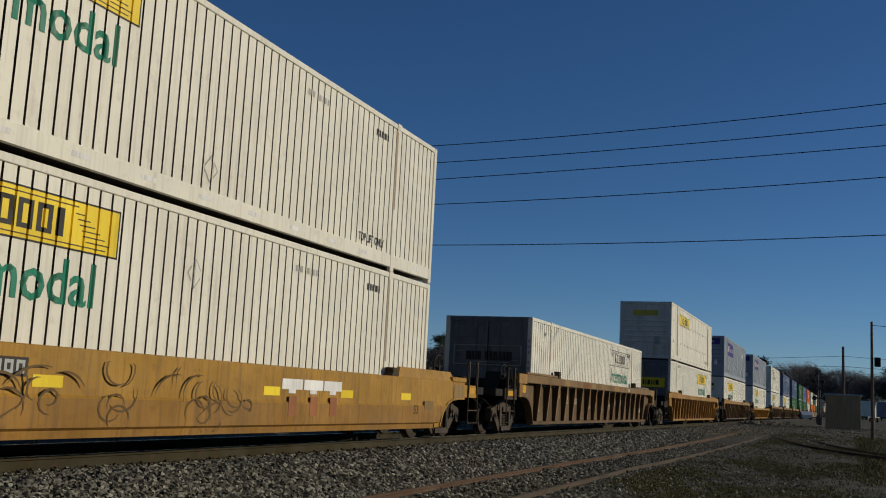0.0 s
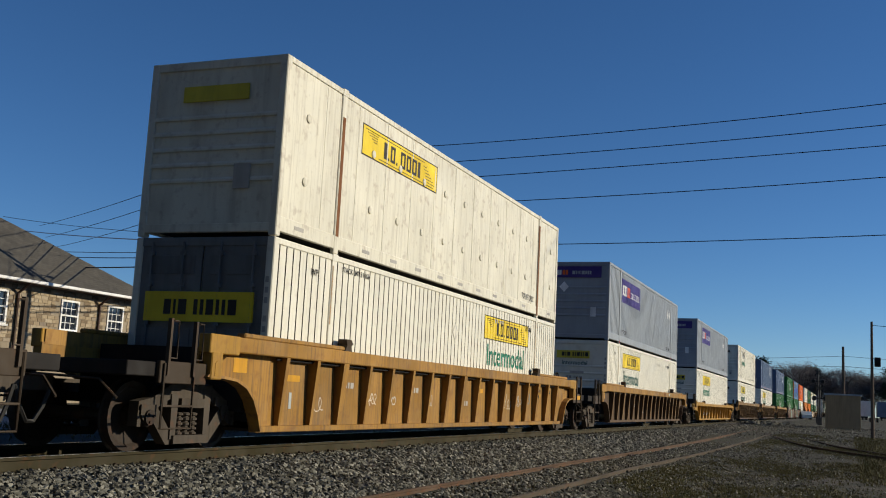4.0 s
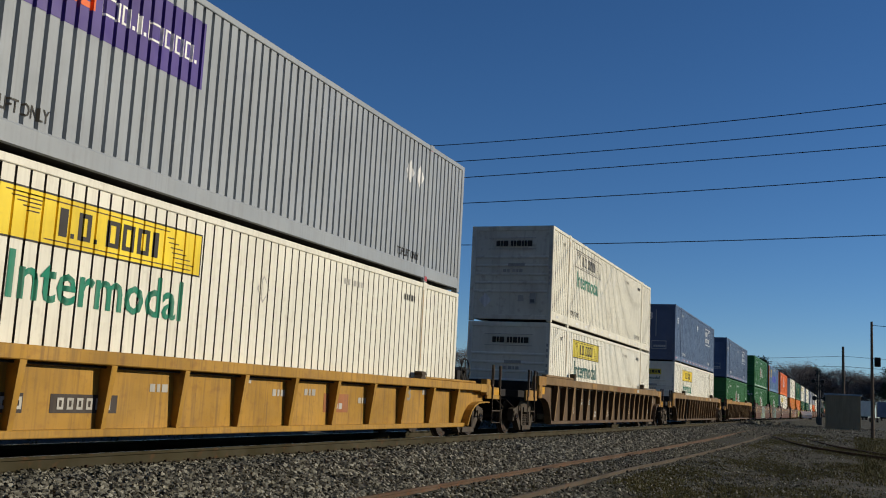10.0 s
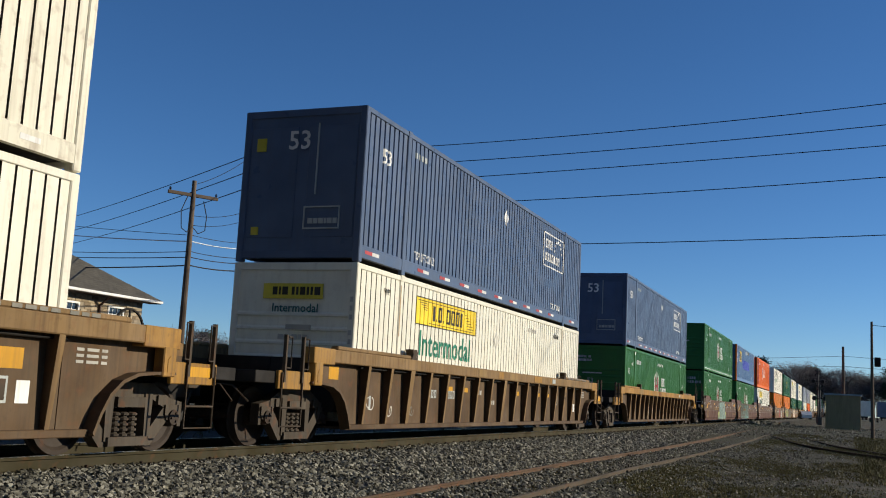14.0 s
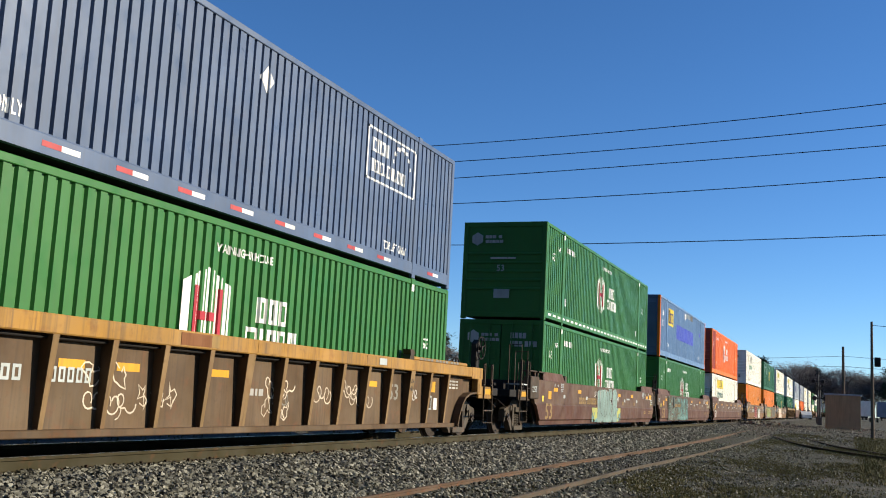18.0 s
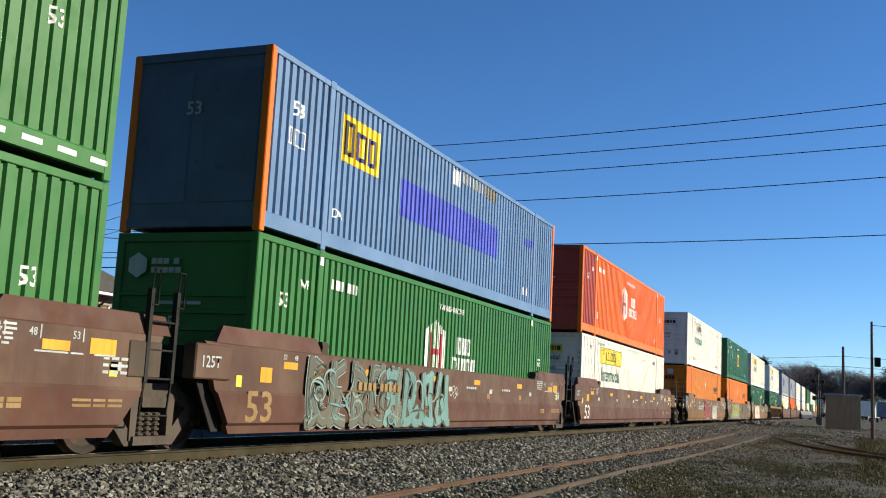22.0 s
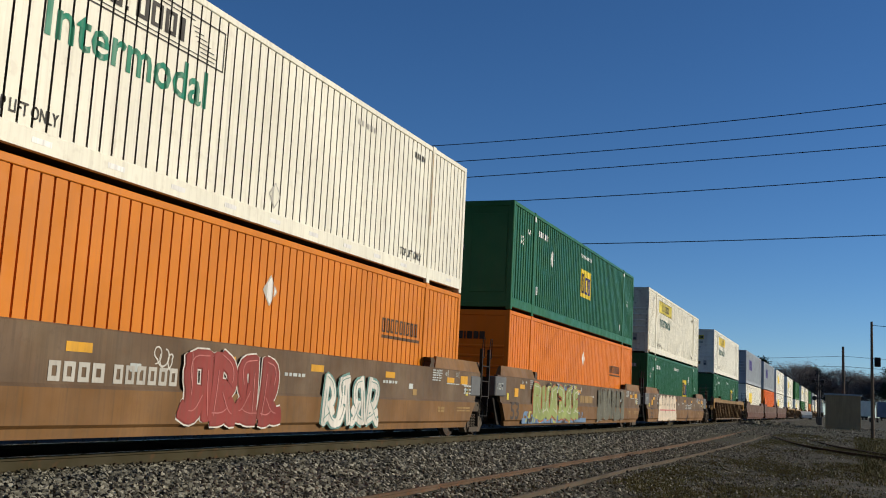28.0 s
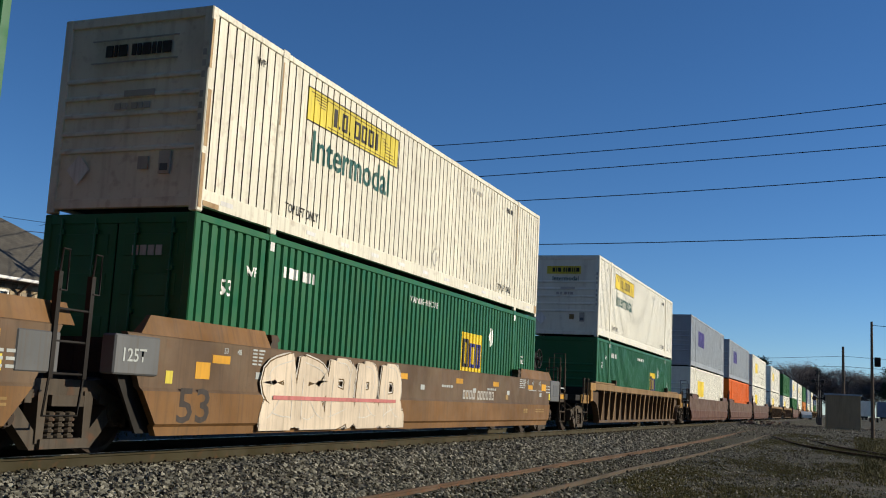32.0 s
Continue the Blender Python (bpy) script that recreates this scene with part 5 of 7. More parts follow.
part("roof", hip_roof(), SHINGLE, house, "dark grey shingled hip roof")
part("gutter", block(0.62, 0.78, BY0 - 0.7, BY1 + 0.6, EAVE - 0.02, EAVE + 0.11, 0.02), TRIM_WHITE, house, "white gutter along the eave")
part("soffit", block(0.0, 0.62, BY0 - 0.6, BY1 + 0.6, EAVE - 0.04, EAVE - 0.005), DOWNPIPE, house)
for y in (38.5, 33.35, 26.5):
    bm = rod(bmesh.new(), ((0.7, y, EAVE), (0.08, y, EAVE - 0.45), (0.08, y, -0.2)), 0.06, 8)
    part("downpipe", bm, DOWNPIPE, house)
for y0, y1, z0, z1 in WINDOWS:
    bm = bmesh.new()
    for q in ((y0, y1, z0, z0 + 0.09), (y0, y1, z1 - 0.09, z1), (y0, y0 + 0.09, z0 + 0.09, z1 - 0.09), (y1 - 0.09, y1, z0 + 0.09, z1 - 0.09), (y0 + 0.09, y1 - 0.09, (z0 + z1) / 2 - 0.035, (z0 + z1) / 2 + 0.035)):
        box(bm, -0.12, 0.03, *q)
    w = part("window", bm, TRIM_WHITE, house, "white sash window")
    part("window_sill", block(-0.1, 0.09, y0 - 0.08, y1 + 0.08, z0 - 0.08, z0 - 0.003), TRIM_WHITE, w)
    for half in ((z0 + 0.09, (z0 + z1) / 2 - 0.035), ((z0 + z1) / 2 + 0.035, z1 - 0.09)):
        part("pane", block(-0.09, -0.08, y0 + 0.09, y1 - 0.09, *half), GLASS, w)
        bars = bmesh.new()
        for k in (1, 2):
            yy = y0 + 0.09 + (y1 - y0 - 0.18) * k / 3
            box(bars, -0.078, -0.05, yy - 0.014, yy + 0.014, *half)
        zz = (half[0] + half[1]) / 2
        box(bars, -0.079, -0.051, y0 + 0.09, y1 - 0.09, zz - 0.014, zz + 0.014)
        part("glazing_bar", bars, TRIM_WHITE, w)
    part("room_shade", block(-0.6, -0.31, y0 - 0.05, y1 + 0.05, z0 - 0.05, z1 + 0.05), INK, w)


# ---- poles and wires ----
def utility_pole(label, x, y, top, r=0.15, arms=()):
    p = thing("utility_pole", label, "utility pole", at=(x, y, -0.3))
    part("shaft", lathe(bmesh.new(), [(0, r), (top * 0.5, r * 0.82), (top + 0.3, r * 0.62)], 12, "z"), POLE_WOOD, p)
    for kind, z, size, turn in arms:
        part("crossarm", block(-size, size, -0.05, 0.05, z + 0.22, z + 0.36, 0.01), POLE_WOOD, p, at=pose(0, 0, 0, 0, 0, turn))
        for s in (-0.92, 0, 0.92):
            part("insulator", lathe(bmesh.new(), [(z + 0.36, 0.03), (z + 0.42, 0.055), (z + 0.5, 0.03)], 8, "z", (s * size, 0, 0)), GLASS, p, at=pose(0, 0, 0, 0, 0, turn))
    return p


P1, P2 = Vector((-25, 38.1, 0)), Vector((-25, 34.15, 0))
pole_a = utility_pole("tall brown wooden utility pole with brackets and a coil", P1.x, P1.y, 11.35, 0.17)
for z in (11.15, 10.40, 9.65, 8.68):
    part("bracket", rod(bmesh.new(), ((0, 0, z + 0.3), (0.1, 0.35, z + 0.36), (0.1, 0.42, z + 0.3)), 0.035, 6), BLACK_STEEL, pole_a)
    part("insulator", lathe(bmesh.new(), [(z + 0.22, 0.05), (z + 0.28, 0.09), (z + 0.40, 0.09), (z + 0.45, 0.04)], 8, "z", (0.1, 0.42, 0)), GLASS, pole_a)
part("transformer", lathe(bmesh.new(), [(8.4, 0.02), (8.42, 0.17), (9.05, 0.17), (9.1, 0.1), (9.25, 0.05)], 12, "z", (0.1, -0.36, 0)), BLACK_STEEL, pole_a)
part("lamp_arm", rod(bmesh.new(), ((0, 0, 8.4), (0.2, 0.5, 8.65), (0.3, 0.95, 8.65)), 0.03, 6), BLACK_STEEL, pole_a)
part("lamp_head", block(0.2, 0.42, 0.75, 1.15, 8.56, 8.68, 0.03), BLACK_STEEL, pole_a)
coil = bmesh.new()
for o in (0.0, 0.05):
    rod(coil, [(0.2 + o, 0.42 + (0.33 + o) * math.cos(a), 5.25 + (0.84 + o) * math.sin(a)) for a in (k * math.tau / 20 for k in range(21))], 0.035, 5)
part("cable_coil", coil, RUBBER, pole_a, "hanging loop of black cable")
pole_b = utility_pole("brown wooden utility pole with a crossarm", P2.x, P2.y, 9.15, 0.15, (("arm", 8.55, 1.1, 60),))
part("jumper", rod(bmesh.new(), ((0.1, -0.5, 8.7), (0.1, -0.85, 8.05), (0.1, -0.75, 7.35), (0.05, -0.3, 7.25), (0, 0, 7.55)), 0.02, 5), WIRE, pole_b)
part("jumper", rod(bmesh.new(), ((0.1, 0.6, 8.7), (0.1, 0.9, 8.1), (0.1, 0.85, 7.5), (0.1, 0.4, 7.3), (0, 0, 7.6)), 0.02, 5), WIRE, pole_b)


def wire(name, a, b, sag, r, mat=WIRE, label="thin black wire strung overhead"):
    a, b = Vector(a), Vector(b)
    pts = [a.lerp(b, k / 24) - Vector((0, 0, 4 * sag * (k / 24) * (1 - k / 24))) for k in range(25)]
    return solid(name, rod(bmesh.new(), pts, r, 5), mat, label, "wire", group="overhead wires")


for z0, z1, sag in ((11.32, 13.48, 0.62), (10.50, 12.49, 0.46), (9.66, 11.44, 0.22), (8.76, 10.42, 0.43), (7.24, 8.05, 0.45)):
    wire("overhead_wire", (-25, 38.5, z0), (14, 39.1, z1), sag, 0.017)
for z0, end in ((11.2, (-75, 77.7, 15.6)), (10.45, (-75, 78.7, 14.6)), (9.7, (-75, 80.4, 13.9))):
    wire("overhead_wire", (-25, 38.1, z0), end, 0.25, 0.022)
for z0, z1, mat, r in ((6.64, 9.11, CABLE_WHITE, 0.024), (6.90, 9.78, WIRE, 0.013), (6.22, 7.93, WIRE, 0.016), (5.99, 7.64, WIRE, 0.020), (5.65, 6.97, WIRE, 0.028)):
    wire("overhead_cable", (-25, 34.3, z0), (-45, 43.8, z1), 0.12, r, mat, "pale cable strung between poles" if mat is CABLE_WHITE else "black cable strung between poles")
    wire("overhead_cable", (-25, 34.3, z0), (-25, 38.0, z0 + 0.25), 0.06, r, mat, "pale cable strung between poles" if mat is CABLE_WHITE else "black cable strung between poles")
for z0, end in ((6.65, (-44.1, 100.0, 6.6)), (6.9, (-44.0, 100.0, 7.4)), (11.0, (-46.6, 100.0, 14.7)), (9.5, (-50.0, 100.0, 14.7))):
    wire("overhead_cable", (-25, 38.2, z0), end, 0.1, 0.034 if z0 < 9 else 0.008, WIRE, "black cable strung between poles")
for z0, z1 in ((11.1, 9.0), (8.6, 7.7), (8.2, 7.3)):
    wire("overhead_wire", (-25, 38.1, z0), (-25, 34.2, z1), 0.15, 0.012)

post = utility_pole("slim dark pole with a meter box", 1.22, 60, 6.1, 0.10)
part("meter_box", block(0.12, 0.44, -0.12, 0.12, 3.95, 4.45, 0.02), BLACK_STEEL, post)
utility_pole("distant dark wooden utility pole", -0.47, 120, 8.44, 0.20)
wire("overhead_wire", (1.22, 60, 5.9), (9, 60, 5.6), 0.1, 0.014)
for dz in (0, 1.1):
    wire("overhead_wire", (-0.47, 120, 7.4 - dz), (-60, 150, 7.2 - dz), 0.5, 0.02)
    wire("overhead_wire", (-0.47, 120, 7.4 - dz), (40, 120, 7.2 - dz), 0.5, 0.02)

# ---- signal hut and crossing signals ----
HUT_TAN = paint("tan_sheet_metal", (0.32, 0.25, 0.15), 0.6, 0.25, (0.06, 0.05, 0.035), 0.05, 0.06)
HUT_ROOF = paint("pale_roof_metal", (0.30, 0.36, 0.40), 0.5, 0.2)
hut = thing("signal_hut", "tan sheet-metal signal hut with a pale roof", "hut", at=(-0.35, 80, 0.0))
part("wall", block(-1.2, 1.2, 0, 2.0, -0.15, 2.38, 0.01), HUT_TAN, hut)
for k in range(9):
    part("rib", shared("hut_rib", lambda: block(-0.02, 0.02, -0.02, 0.004, 0.05, 2.36), HUT_TAN), None, hut, at=(-1.1 + k * 0.275, 0, 0))
part("roof", block(-1.3, 1.3, -0.1, 2.1, 2.38, 2.50, 0.02), HUT_ROOF, hut)
WEATHERED = paint("weathered_grey_board", (0.06, 0.06, 0.06), 0.7, 0.3)
SIGNAL_BLACK = paint("signal_black", (0.02, 0.02, 0.02), 0.5, 0.2)


def crossing_signal(x, y, tall, label):
    s = thing("crossing_signal", label, "signal", "crossing signals", at=(x, y, -0.1))
    part("mast", lathe(bmesh.new(), [(0, 0.09), (tall, 0.07)], 8, "z"), WEATHERED, s)
    for a in (45, -45):
        part("cross_board", block(-0.42, 0.42, -0.06, -0.03, -0.055, 0.055), SIGNAL_BLACK, s, at=pose(0, -0.05 if a > 0 else -0.09, tall - 0.35, 0, a, 0))
    for dx in (-0.45, 0.45):
        part("lamp_hood", lathe(bmesh.new(), [(-0.12, 0.20), (0.05, 0.22), (0.1, 0.10)], 14, "y", (dx, 0, tall - 1.25)), SIGNAL_BLACK, s)
    part("lamp_bar", block(-0.5, 0.5, -0.04, 0.04, tall - 1.3, tall - 1.2), SIGNAL_BLACK, s)
    part("base_box", block(-0.2, 0.2, -0.2, 0.2, 0, 0.8, 0.03), WEATHERED, s)
    return s


crossing_signal(-2.95, 115, 5.75, "railway crossing signal with crossed boards and dark lamps")
crossing_signal(-2.41, 100, 3.75, "low crossing signal with black lamp hoods")
WHITE_CAR = paint("white_car_paint", (0.75, 0.75, 0.74), 0.3, 0.1)
parked = thing("parked_car", "small white car waiting behind the crossing", "car", at=pose(-6.9, 190, -0.05, 0, 0, 8))
part("body", prism(bmesh.new(), ((-2.1, 0.3), (2.1, 0.3), (2.15, 0.75), (1.2, 0.85), (0.7, 1.35), (-1.0, 1.38), (-1.7, 0.9), (-2.15, 0.85)), -0.85, 0.85), WHITE_CAR, parked)
part("windows", prism(bmesh.new(), ((1.05, 0.88), (0.66, 1.30), (-0.95, 1.32), (-1.5, 0.92)), -0.86, 0.86), GLASS, parked)
for x in (-0.75, 0.75):
    for y in (-1.3, 1.3):
        part("wheel", lathe(bmesh.new(), [(-0.1, 0.2), (-0.1, 0.32), (0.1, 0.32), (0.1, 0.2)], 14, "x", (x, y, 0.32)), RUBBER, parked)

for k, (x, mat, nm) in enumerate(((2.9, WHITE, "white"), (6.4, NAVY, "navy blue"), (10.2, WHITE_OLD, "off-white"), (14.5, GREEN, "green"))):
    tr = thing("parked_trailer", "%s freight box parked on its wheels" % nm, "trailer", "parked freight boxes", at=(x, 215 + 3 * k, -0.1))
    part("box", block(-1.2, 1.2, -3.5, 3.5, 1.1, 4.0, 0.03), mat, tr)
    part("chassis", block(-0.6, 0.6, -3.5, 3.5, 0.85, 1.1), BLACK_STEEL, tr)
    for y in (-2.6, -1.5, 2.4):
        for s in (-1, 1):
            part("wheel", shared("trailer_wheel", lambda: lathe(bmesh.new(), [(-0.14, 0.3), (-0.14, 0.5), (0.14, 0.5), (0.14, 0.3)], 12, "x"), RUBBER), None, tr, at=(s * 1.1, y, 0.5))


# ---- trees ----
BARK = paint("grey_bark", (0.085, 0.068, 0.055), 0.9, 0.3)


def twig_mat(name, a, b):
    m, n, l, p = shader(name)
    g = n.new("ShaderNodeNewGeometry")
    l.new(ramp(n, l, g.outputs["Random Per Island"], (0.0, a), (1.0, b)), p.inputs["Base Color"])
    p.inputs["Roughness"].default_value = 0.95
    return m


TWIGS = twig_mat("bare_twigs", (0.095, 0.078, 0.075), (0.175, 0.145, 0.135))
NEEDLES = twig_mat("pine_needles", (0.020, 0.036, 0.018), (0.040, 0.060, 0.030))


def tree_kind(seed, tall, pine=False):
    """Trunk and limbs, and a crown of small uneven clumps of twigs or needles."""
    r = random.Random(seed)
    wood = lathe(bmesh.new(), [(0, 0.022 * tall), (tall * 0.3, 0.016 * tall), (tall * 0.65, 0.009 * tall), (tall * (0.95 if pine else 0.82), 0.002 * tall)], 8, "z")
    tips = []
    for k in range(30 if not pine else 34):
        z = tall * (r.uniform(0.25, 0.80) if not pine else r.uniform(0.42, 0.96))
        a = r.uniform(0, math.tau)
        reach = tall * (0.36 * math.sin(min(1, z / tall * 1.15) * math.pi) + 0.06) * r.uniform(0.6, 1.15) if not pine else tall * 0.24 * (1.05 - z / tall) * r.uniform(0.6, 1.2) + 0.5
        p0 = Vector((0, 0, z))
        p1 = p0 + Vector((math.cos(a) * reach * 0.55, math.sin(a) * reach * 0.55, reach * (0.35 if not pine else 0.02)))
        p2 = p0 + Vector((math.cos(a + r.uniform(-0.4, 0.4)) * reach, math.sin(a + r.uniform(-0.4, 0.4)) * reach, reach * (0.75 if not pine else 0.05)))
        p2.z = min(p2.z, tall * 1.02)
        rod(wood, (p0, p1, p2), 0.0035 * tall, 4)
        tips += [p1, p2, p1.lerp(p2, 0.5), p2 + Vector((r.gauss(0, 0.5), r.gauss(0, 0.5), r.gauss(0.2, 0.4)))]
    vs, fs = [], []
    for t in tips:
        for _ in range(26 if not pine else 40):
            spread = 0.055 * tall
            c = t + Vector((r.gauss(0, spread), r.gauss(0, spread), r.gauss(0, spread * (0.8 if not pine else 0.35))))
            d = Vector((r.gauss(0, 1), r.gauss(0, 1), r.gauss(0.7, 0.8) if not pine else r.gauss(0, 0.4))).normalized() * r.uniform(0.5, 1.3)
            w = d.orthogonal().normalized() * (r.uniform(0.03, 0.07) if not pine else r.uniform(0.10, 0.2))
            i = len(vs)
            vs += [c - w, c + w, c + d]
            fs.append((i, i + 1, i + 2))
    me = bpy.data.meshes.new("crown")
    me.from_pydata(vs, [], fs)
    me.materials.append(NEEDLES if pine else TWIGS)
    return wood, me


KINDS = []
for seed, tall, pine in ((1, 15, False), (2, 17, False), (3, 13, False), (4, 19, True), (5, 14, False)):
    wood, crown = tree_kind(seed, tall, pine)
    tr = thing("pine_tree" if pine else "bare_tree", "dark green pine tree in the distance" if pine else "bare winter tree with brown twigs in the distance", "tree", "distant trees", at=(0, -400 - 30 * seed, -0.3))
    part("trunk", wood, BARK, tr)
    part("crown", crown, None, tr)
    KINDS.append(tr)
r = random.Random(9)
SPOTS = []
for k in range(46):
    x = -36 + k * 1.55 + r.uniform(-1.5, 1.5)
    SPOTS.append((x, 372 + r.uniform(-14, 45), r.choice((0, 1, 2, 4, 4, 3 if r.random() < 0.25 else 1)), r.uniform(0.88, 1.12)))
SPOTS += [(-28.6, 382, 3, 1.08), (13.6, 360, 3, 0.95), (16.0, 352, 3, 0.9)]
for k in range(34):
    SPOTS.append((-64 - k * 7.5 + r.uniform(-4, 4), 250 + r.uniform(-15, 40), r.choice((0, 1, 2, 4, 3)), r.uniform(0.8, 1.1)))
for k in range(20):
    SPOTS.append((26 + k * 7 + r.uniform(-3, 3), 360 + r.uniform(-30, 30), r.choice((0, 1, 2, 4)), r.uniform(0.85, 1.15)))
for k in range(44):                      # unseen woods, added behind the viewer to block low sky light
    a = radians(170 + k * 4.9)
    SPOTS.append((70 * math.cos(a) + r.uniform(-6, 6), 30 + 78 * math.sin(a) + r.uniform(-6, 6), r.choice((0, 1, 2, 4, 3)), r.uniform(0.9, 1.15)))
for k in range(34):                      # nearer unseen trees, added to darken the container ends facing -y
    a = radians(192 + k * 4.2)
    x, y = 31 * math.cos(a) + r.uniform(-3, 3), 2 + 30 * math.sin(a) + r.uniform(-3, 3)
    if not -12 < x < -5:
        SPOTS.append((x, y, r.choice((3, 1, 3, 3, 3)), r.uniform(1.2, 1.5)))
first = {}
for x, y, kind, size in SPOTS:
    m = pose(x, y, -0.3, 0, 0, r.uniform(0, 360)) @ Matrix.Diagonal((size, size, size, 1))
    if kind not in first:
        first[kind] = KINDS[kind]
        KINDS[kind].matrix_basis = m
    else:
        c = copy_thing(KINDS[kind], Matrix())
        c.matrix_basis = m


# ---- the train ----
START = 4.834
MOVING = []


def on_train(ob, lead, z):
    """Sets a thing on the train; lead is where the leading end of its well stands on the train."""
    y = lead + START + HALF
    ob.matrix_basis = Matrix.Translation((RAIL_X, y, z))
    MOVING.append((ob, y, z))
    return ob


LOW, HIGH = 0.315, 3.225
WHITE_LABEL = "white ribbed container, "


def carrier_sign(c, st, y, z, panel, ink, word, bold=0.014):
    """Oblong sign with plain bars for a name, and one word in green below it."""
    wide, tall = 3.62, 0.58
    if panel is not None:
        part("sign_panel", on_skin(st, y, y + wide, z, z + tall), panel, c)
    for a, b, e, f in ((y, y + wide, z, z + 0.022), (y, y + wide, z + tall - 0.022, z + tall), (y, y + 0.022, z, z + tall), (y + wide - 0.022, y + wide, z, z + tall)):
        part("sign_border", on_skin(st, a, b, e, f, 0.006), ink, c)
    faint = ink if panel is None else INK_BROWN
    lines = [(0.12 + 0.085 * k, 0.66 - 0.01 * k, 0.50 - 0.045 * k) for k in range(5)]
    for group in (lines, [(2.86 + 0.04 * k, 3.02 + 0.09 * k, 0.42 - 0.06 * k) for k in range(6)], [(0.3, 2.9, 0.50), (0.72, 3.4, 0.06)]):
        wing = bmesh.new()
        for a, b, h in group:
            on_skin(st, y + a, y + b, z + h, z + h + 0.014, 0.006, wing)
        part("sign_flourish", wing, faint, c)
    part("name_shape", name_on(st, (0.13, 0.055, 0.21, 0.055, -0.03, 0.23, 0.22, 0.23, 0.12), y + 0.93, z + 0.13, 0.32, 0.068, 0.06), ink, c)
    if word is not None:
        part("lettering", letters_on(st, "Intermodal", y + 0.22, z - 0.61, 0.72, bold, 0.97), word, c, "the word Intermodal")


def white_box(label, st="grooved", panel=SIGN_YELLOW, ink=INK, word=SIGN_TEAL, front="ribs", end_sign=SIGN_OCHRE, sign_y=2.75, old=False, tape="grey", notices=True, diamonds=((7.9, 2.02),), top_word=False, lift_word=True):
    mat = WHITE_OLD if old else WHITE
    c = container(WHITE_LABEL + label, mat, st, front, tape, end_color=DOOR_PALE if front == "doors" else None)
    carrier_sign(c, st, sign_y, 2.02, panel, ink, word)
    for y, z in diamonds:
        part("placard", diamond(st, y, z, 0.17), INK_FAINT, c, "grey diamond placard")
        part("placard_face", diamond(st, y, z, 0.14, 0.009), WHITE, c)
    if notices:
        part("notice", bars_on(st, (0.10, 0.07, -0.05, 0.07, 0.12, 0.05), 10.6, 2.45, 0.10, 0.05), INK_FAINT, c)
        part("notice", bars_on(st, (0.08, 0.06, 0.08, 0.1, 0.05), 13.2, 2.45, 0.12, 0.04), INK, c)
        part("lettering", letters_on(st, "WP", 1.2, 2.45, 0.16), INK, c)
    if lift_word:
        part("lettering", letters_on(st, "TOP LIFT ONLY", 2.3, 0.42, 0.21, 0.003, 0.72), INK, c)
        part("lettering", letters_on(st, "TOP LIFT ONLY", 12.72, 0.40, 0.21, 0.003, 0.72), INK, c)
    if top_word:
        part("lettering", letters_on(st, "STACK LMT 3 HIGH", 2.3, 2.64, 0.13, 0.002), INK, c)
    if front == "ribs":
        if end_sign is not None:
            end_panel(c, -0.62, 0.62, 2.22, 2.50, end_sign)
            end_bars(c, (0.10, 0.04, 0.12, -0.02, 0.06, 0.05, 0.11, 0.05, 0.05, 0.12), -0.42, 2.29, 0.15, INK, 0.03, "name_bar", 0.004)
            end_text(c, "Intermodal", -0.42, 1.98, 0.22, SIGN_TEAL)
        else:
            end_bars(c, (0.12, 0.05, 0.14, -0.03, 0.07, 0.06, 0.13, 0.06, 0.06, 0.14), -0.50, 2.27, 0.17, INK, 0.03, "name_bar")
            for q in ((-0.75, 0.75, 2.18, 2.195), (-0.75, 0.75, 2.515, 2.53)):
                end_panel(c, *q, INK_FAINT, "sign_border")
        end_panel(c, 0.62, 0.80, 0.52, 0.84, INK_FAINT, "document_box", 0.02)
        end_panel(c, 0.645, 0.775, 0.56, 0.66, DOOR_GREY, "box_window", 0.024)
        end_panel(c, 0.25, 0.42, 0.60, 0.78, FADED_OCHRE if end_sign is not None else INK_FAINT, "label_plate")
        for x in (-0.78,):
            bm = prism(bmesh.new(), ((-0.2, 0), (0, -0.22), (0.2, 0), (0, 0.22)), 0, 0.004)
            part("placard", bm, TAPE, c, "worn white diamond placard", at=Matrix.Translation((x, -HALF - 0.012, 0.62)) @ pose(0, 0, 0, 0, 0, -90))
        end_bars(c, (0.1, 0.08, -0.02, 0.1, 0.06, 0.1), -0.25, 1.48, 0.09, INK_FAINT)
        end_panel(c, -0.1, 0.42, 1.66, 1.75, INK_FAINT, "grime_patch")
    if front == "doors":
        if panel is not None:
            end_panel(c, -1.0, 1.0, 1.55, 2.02, SIGN_YELLOW, lift=0.028)
        end_bars(c, (0.13, 0.04, 0.15, -0.04, 0.07, 0.06, 0.13, 0.06, 0.06, 0.15), -0.62, 1.66, 0.24, INK, 0.05, "name_bar", 0.036)
        if panel is None:
            for q in ((-1.0, 1.0, 1.52, 1.54), (-1.0, 1.0, 2.06, 2.08), (-1.0, -0.98, 1.54, 2.06), (0.98, 1.0, 1.54, 2.06), (-0.95, -0.70, 1.90, 1.915), (0.72, 0.92, 1.66, 1.675), (-0.62, 0.62, 1.60, 1.612)):
                end_panel(c, *q, LETTER_GREY, "sign_border", lift=0.034)
    for y, z0, z1 in ((POST, 1.7, 2.7), (LEN - POST, 1.2, 2.75)):
        part("rust_streak", block(WID / 2 + 0.003, WID / 2 + 0.006, y - 0.07 - HALF, y - 0.035 - HALF, z0, z1), RUST_WASH, c, "faint rust run on the lifting post")
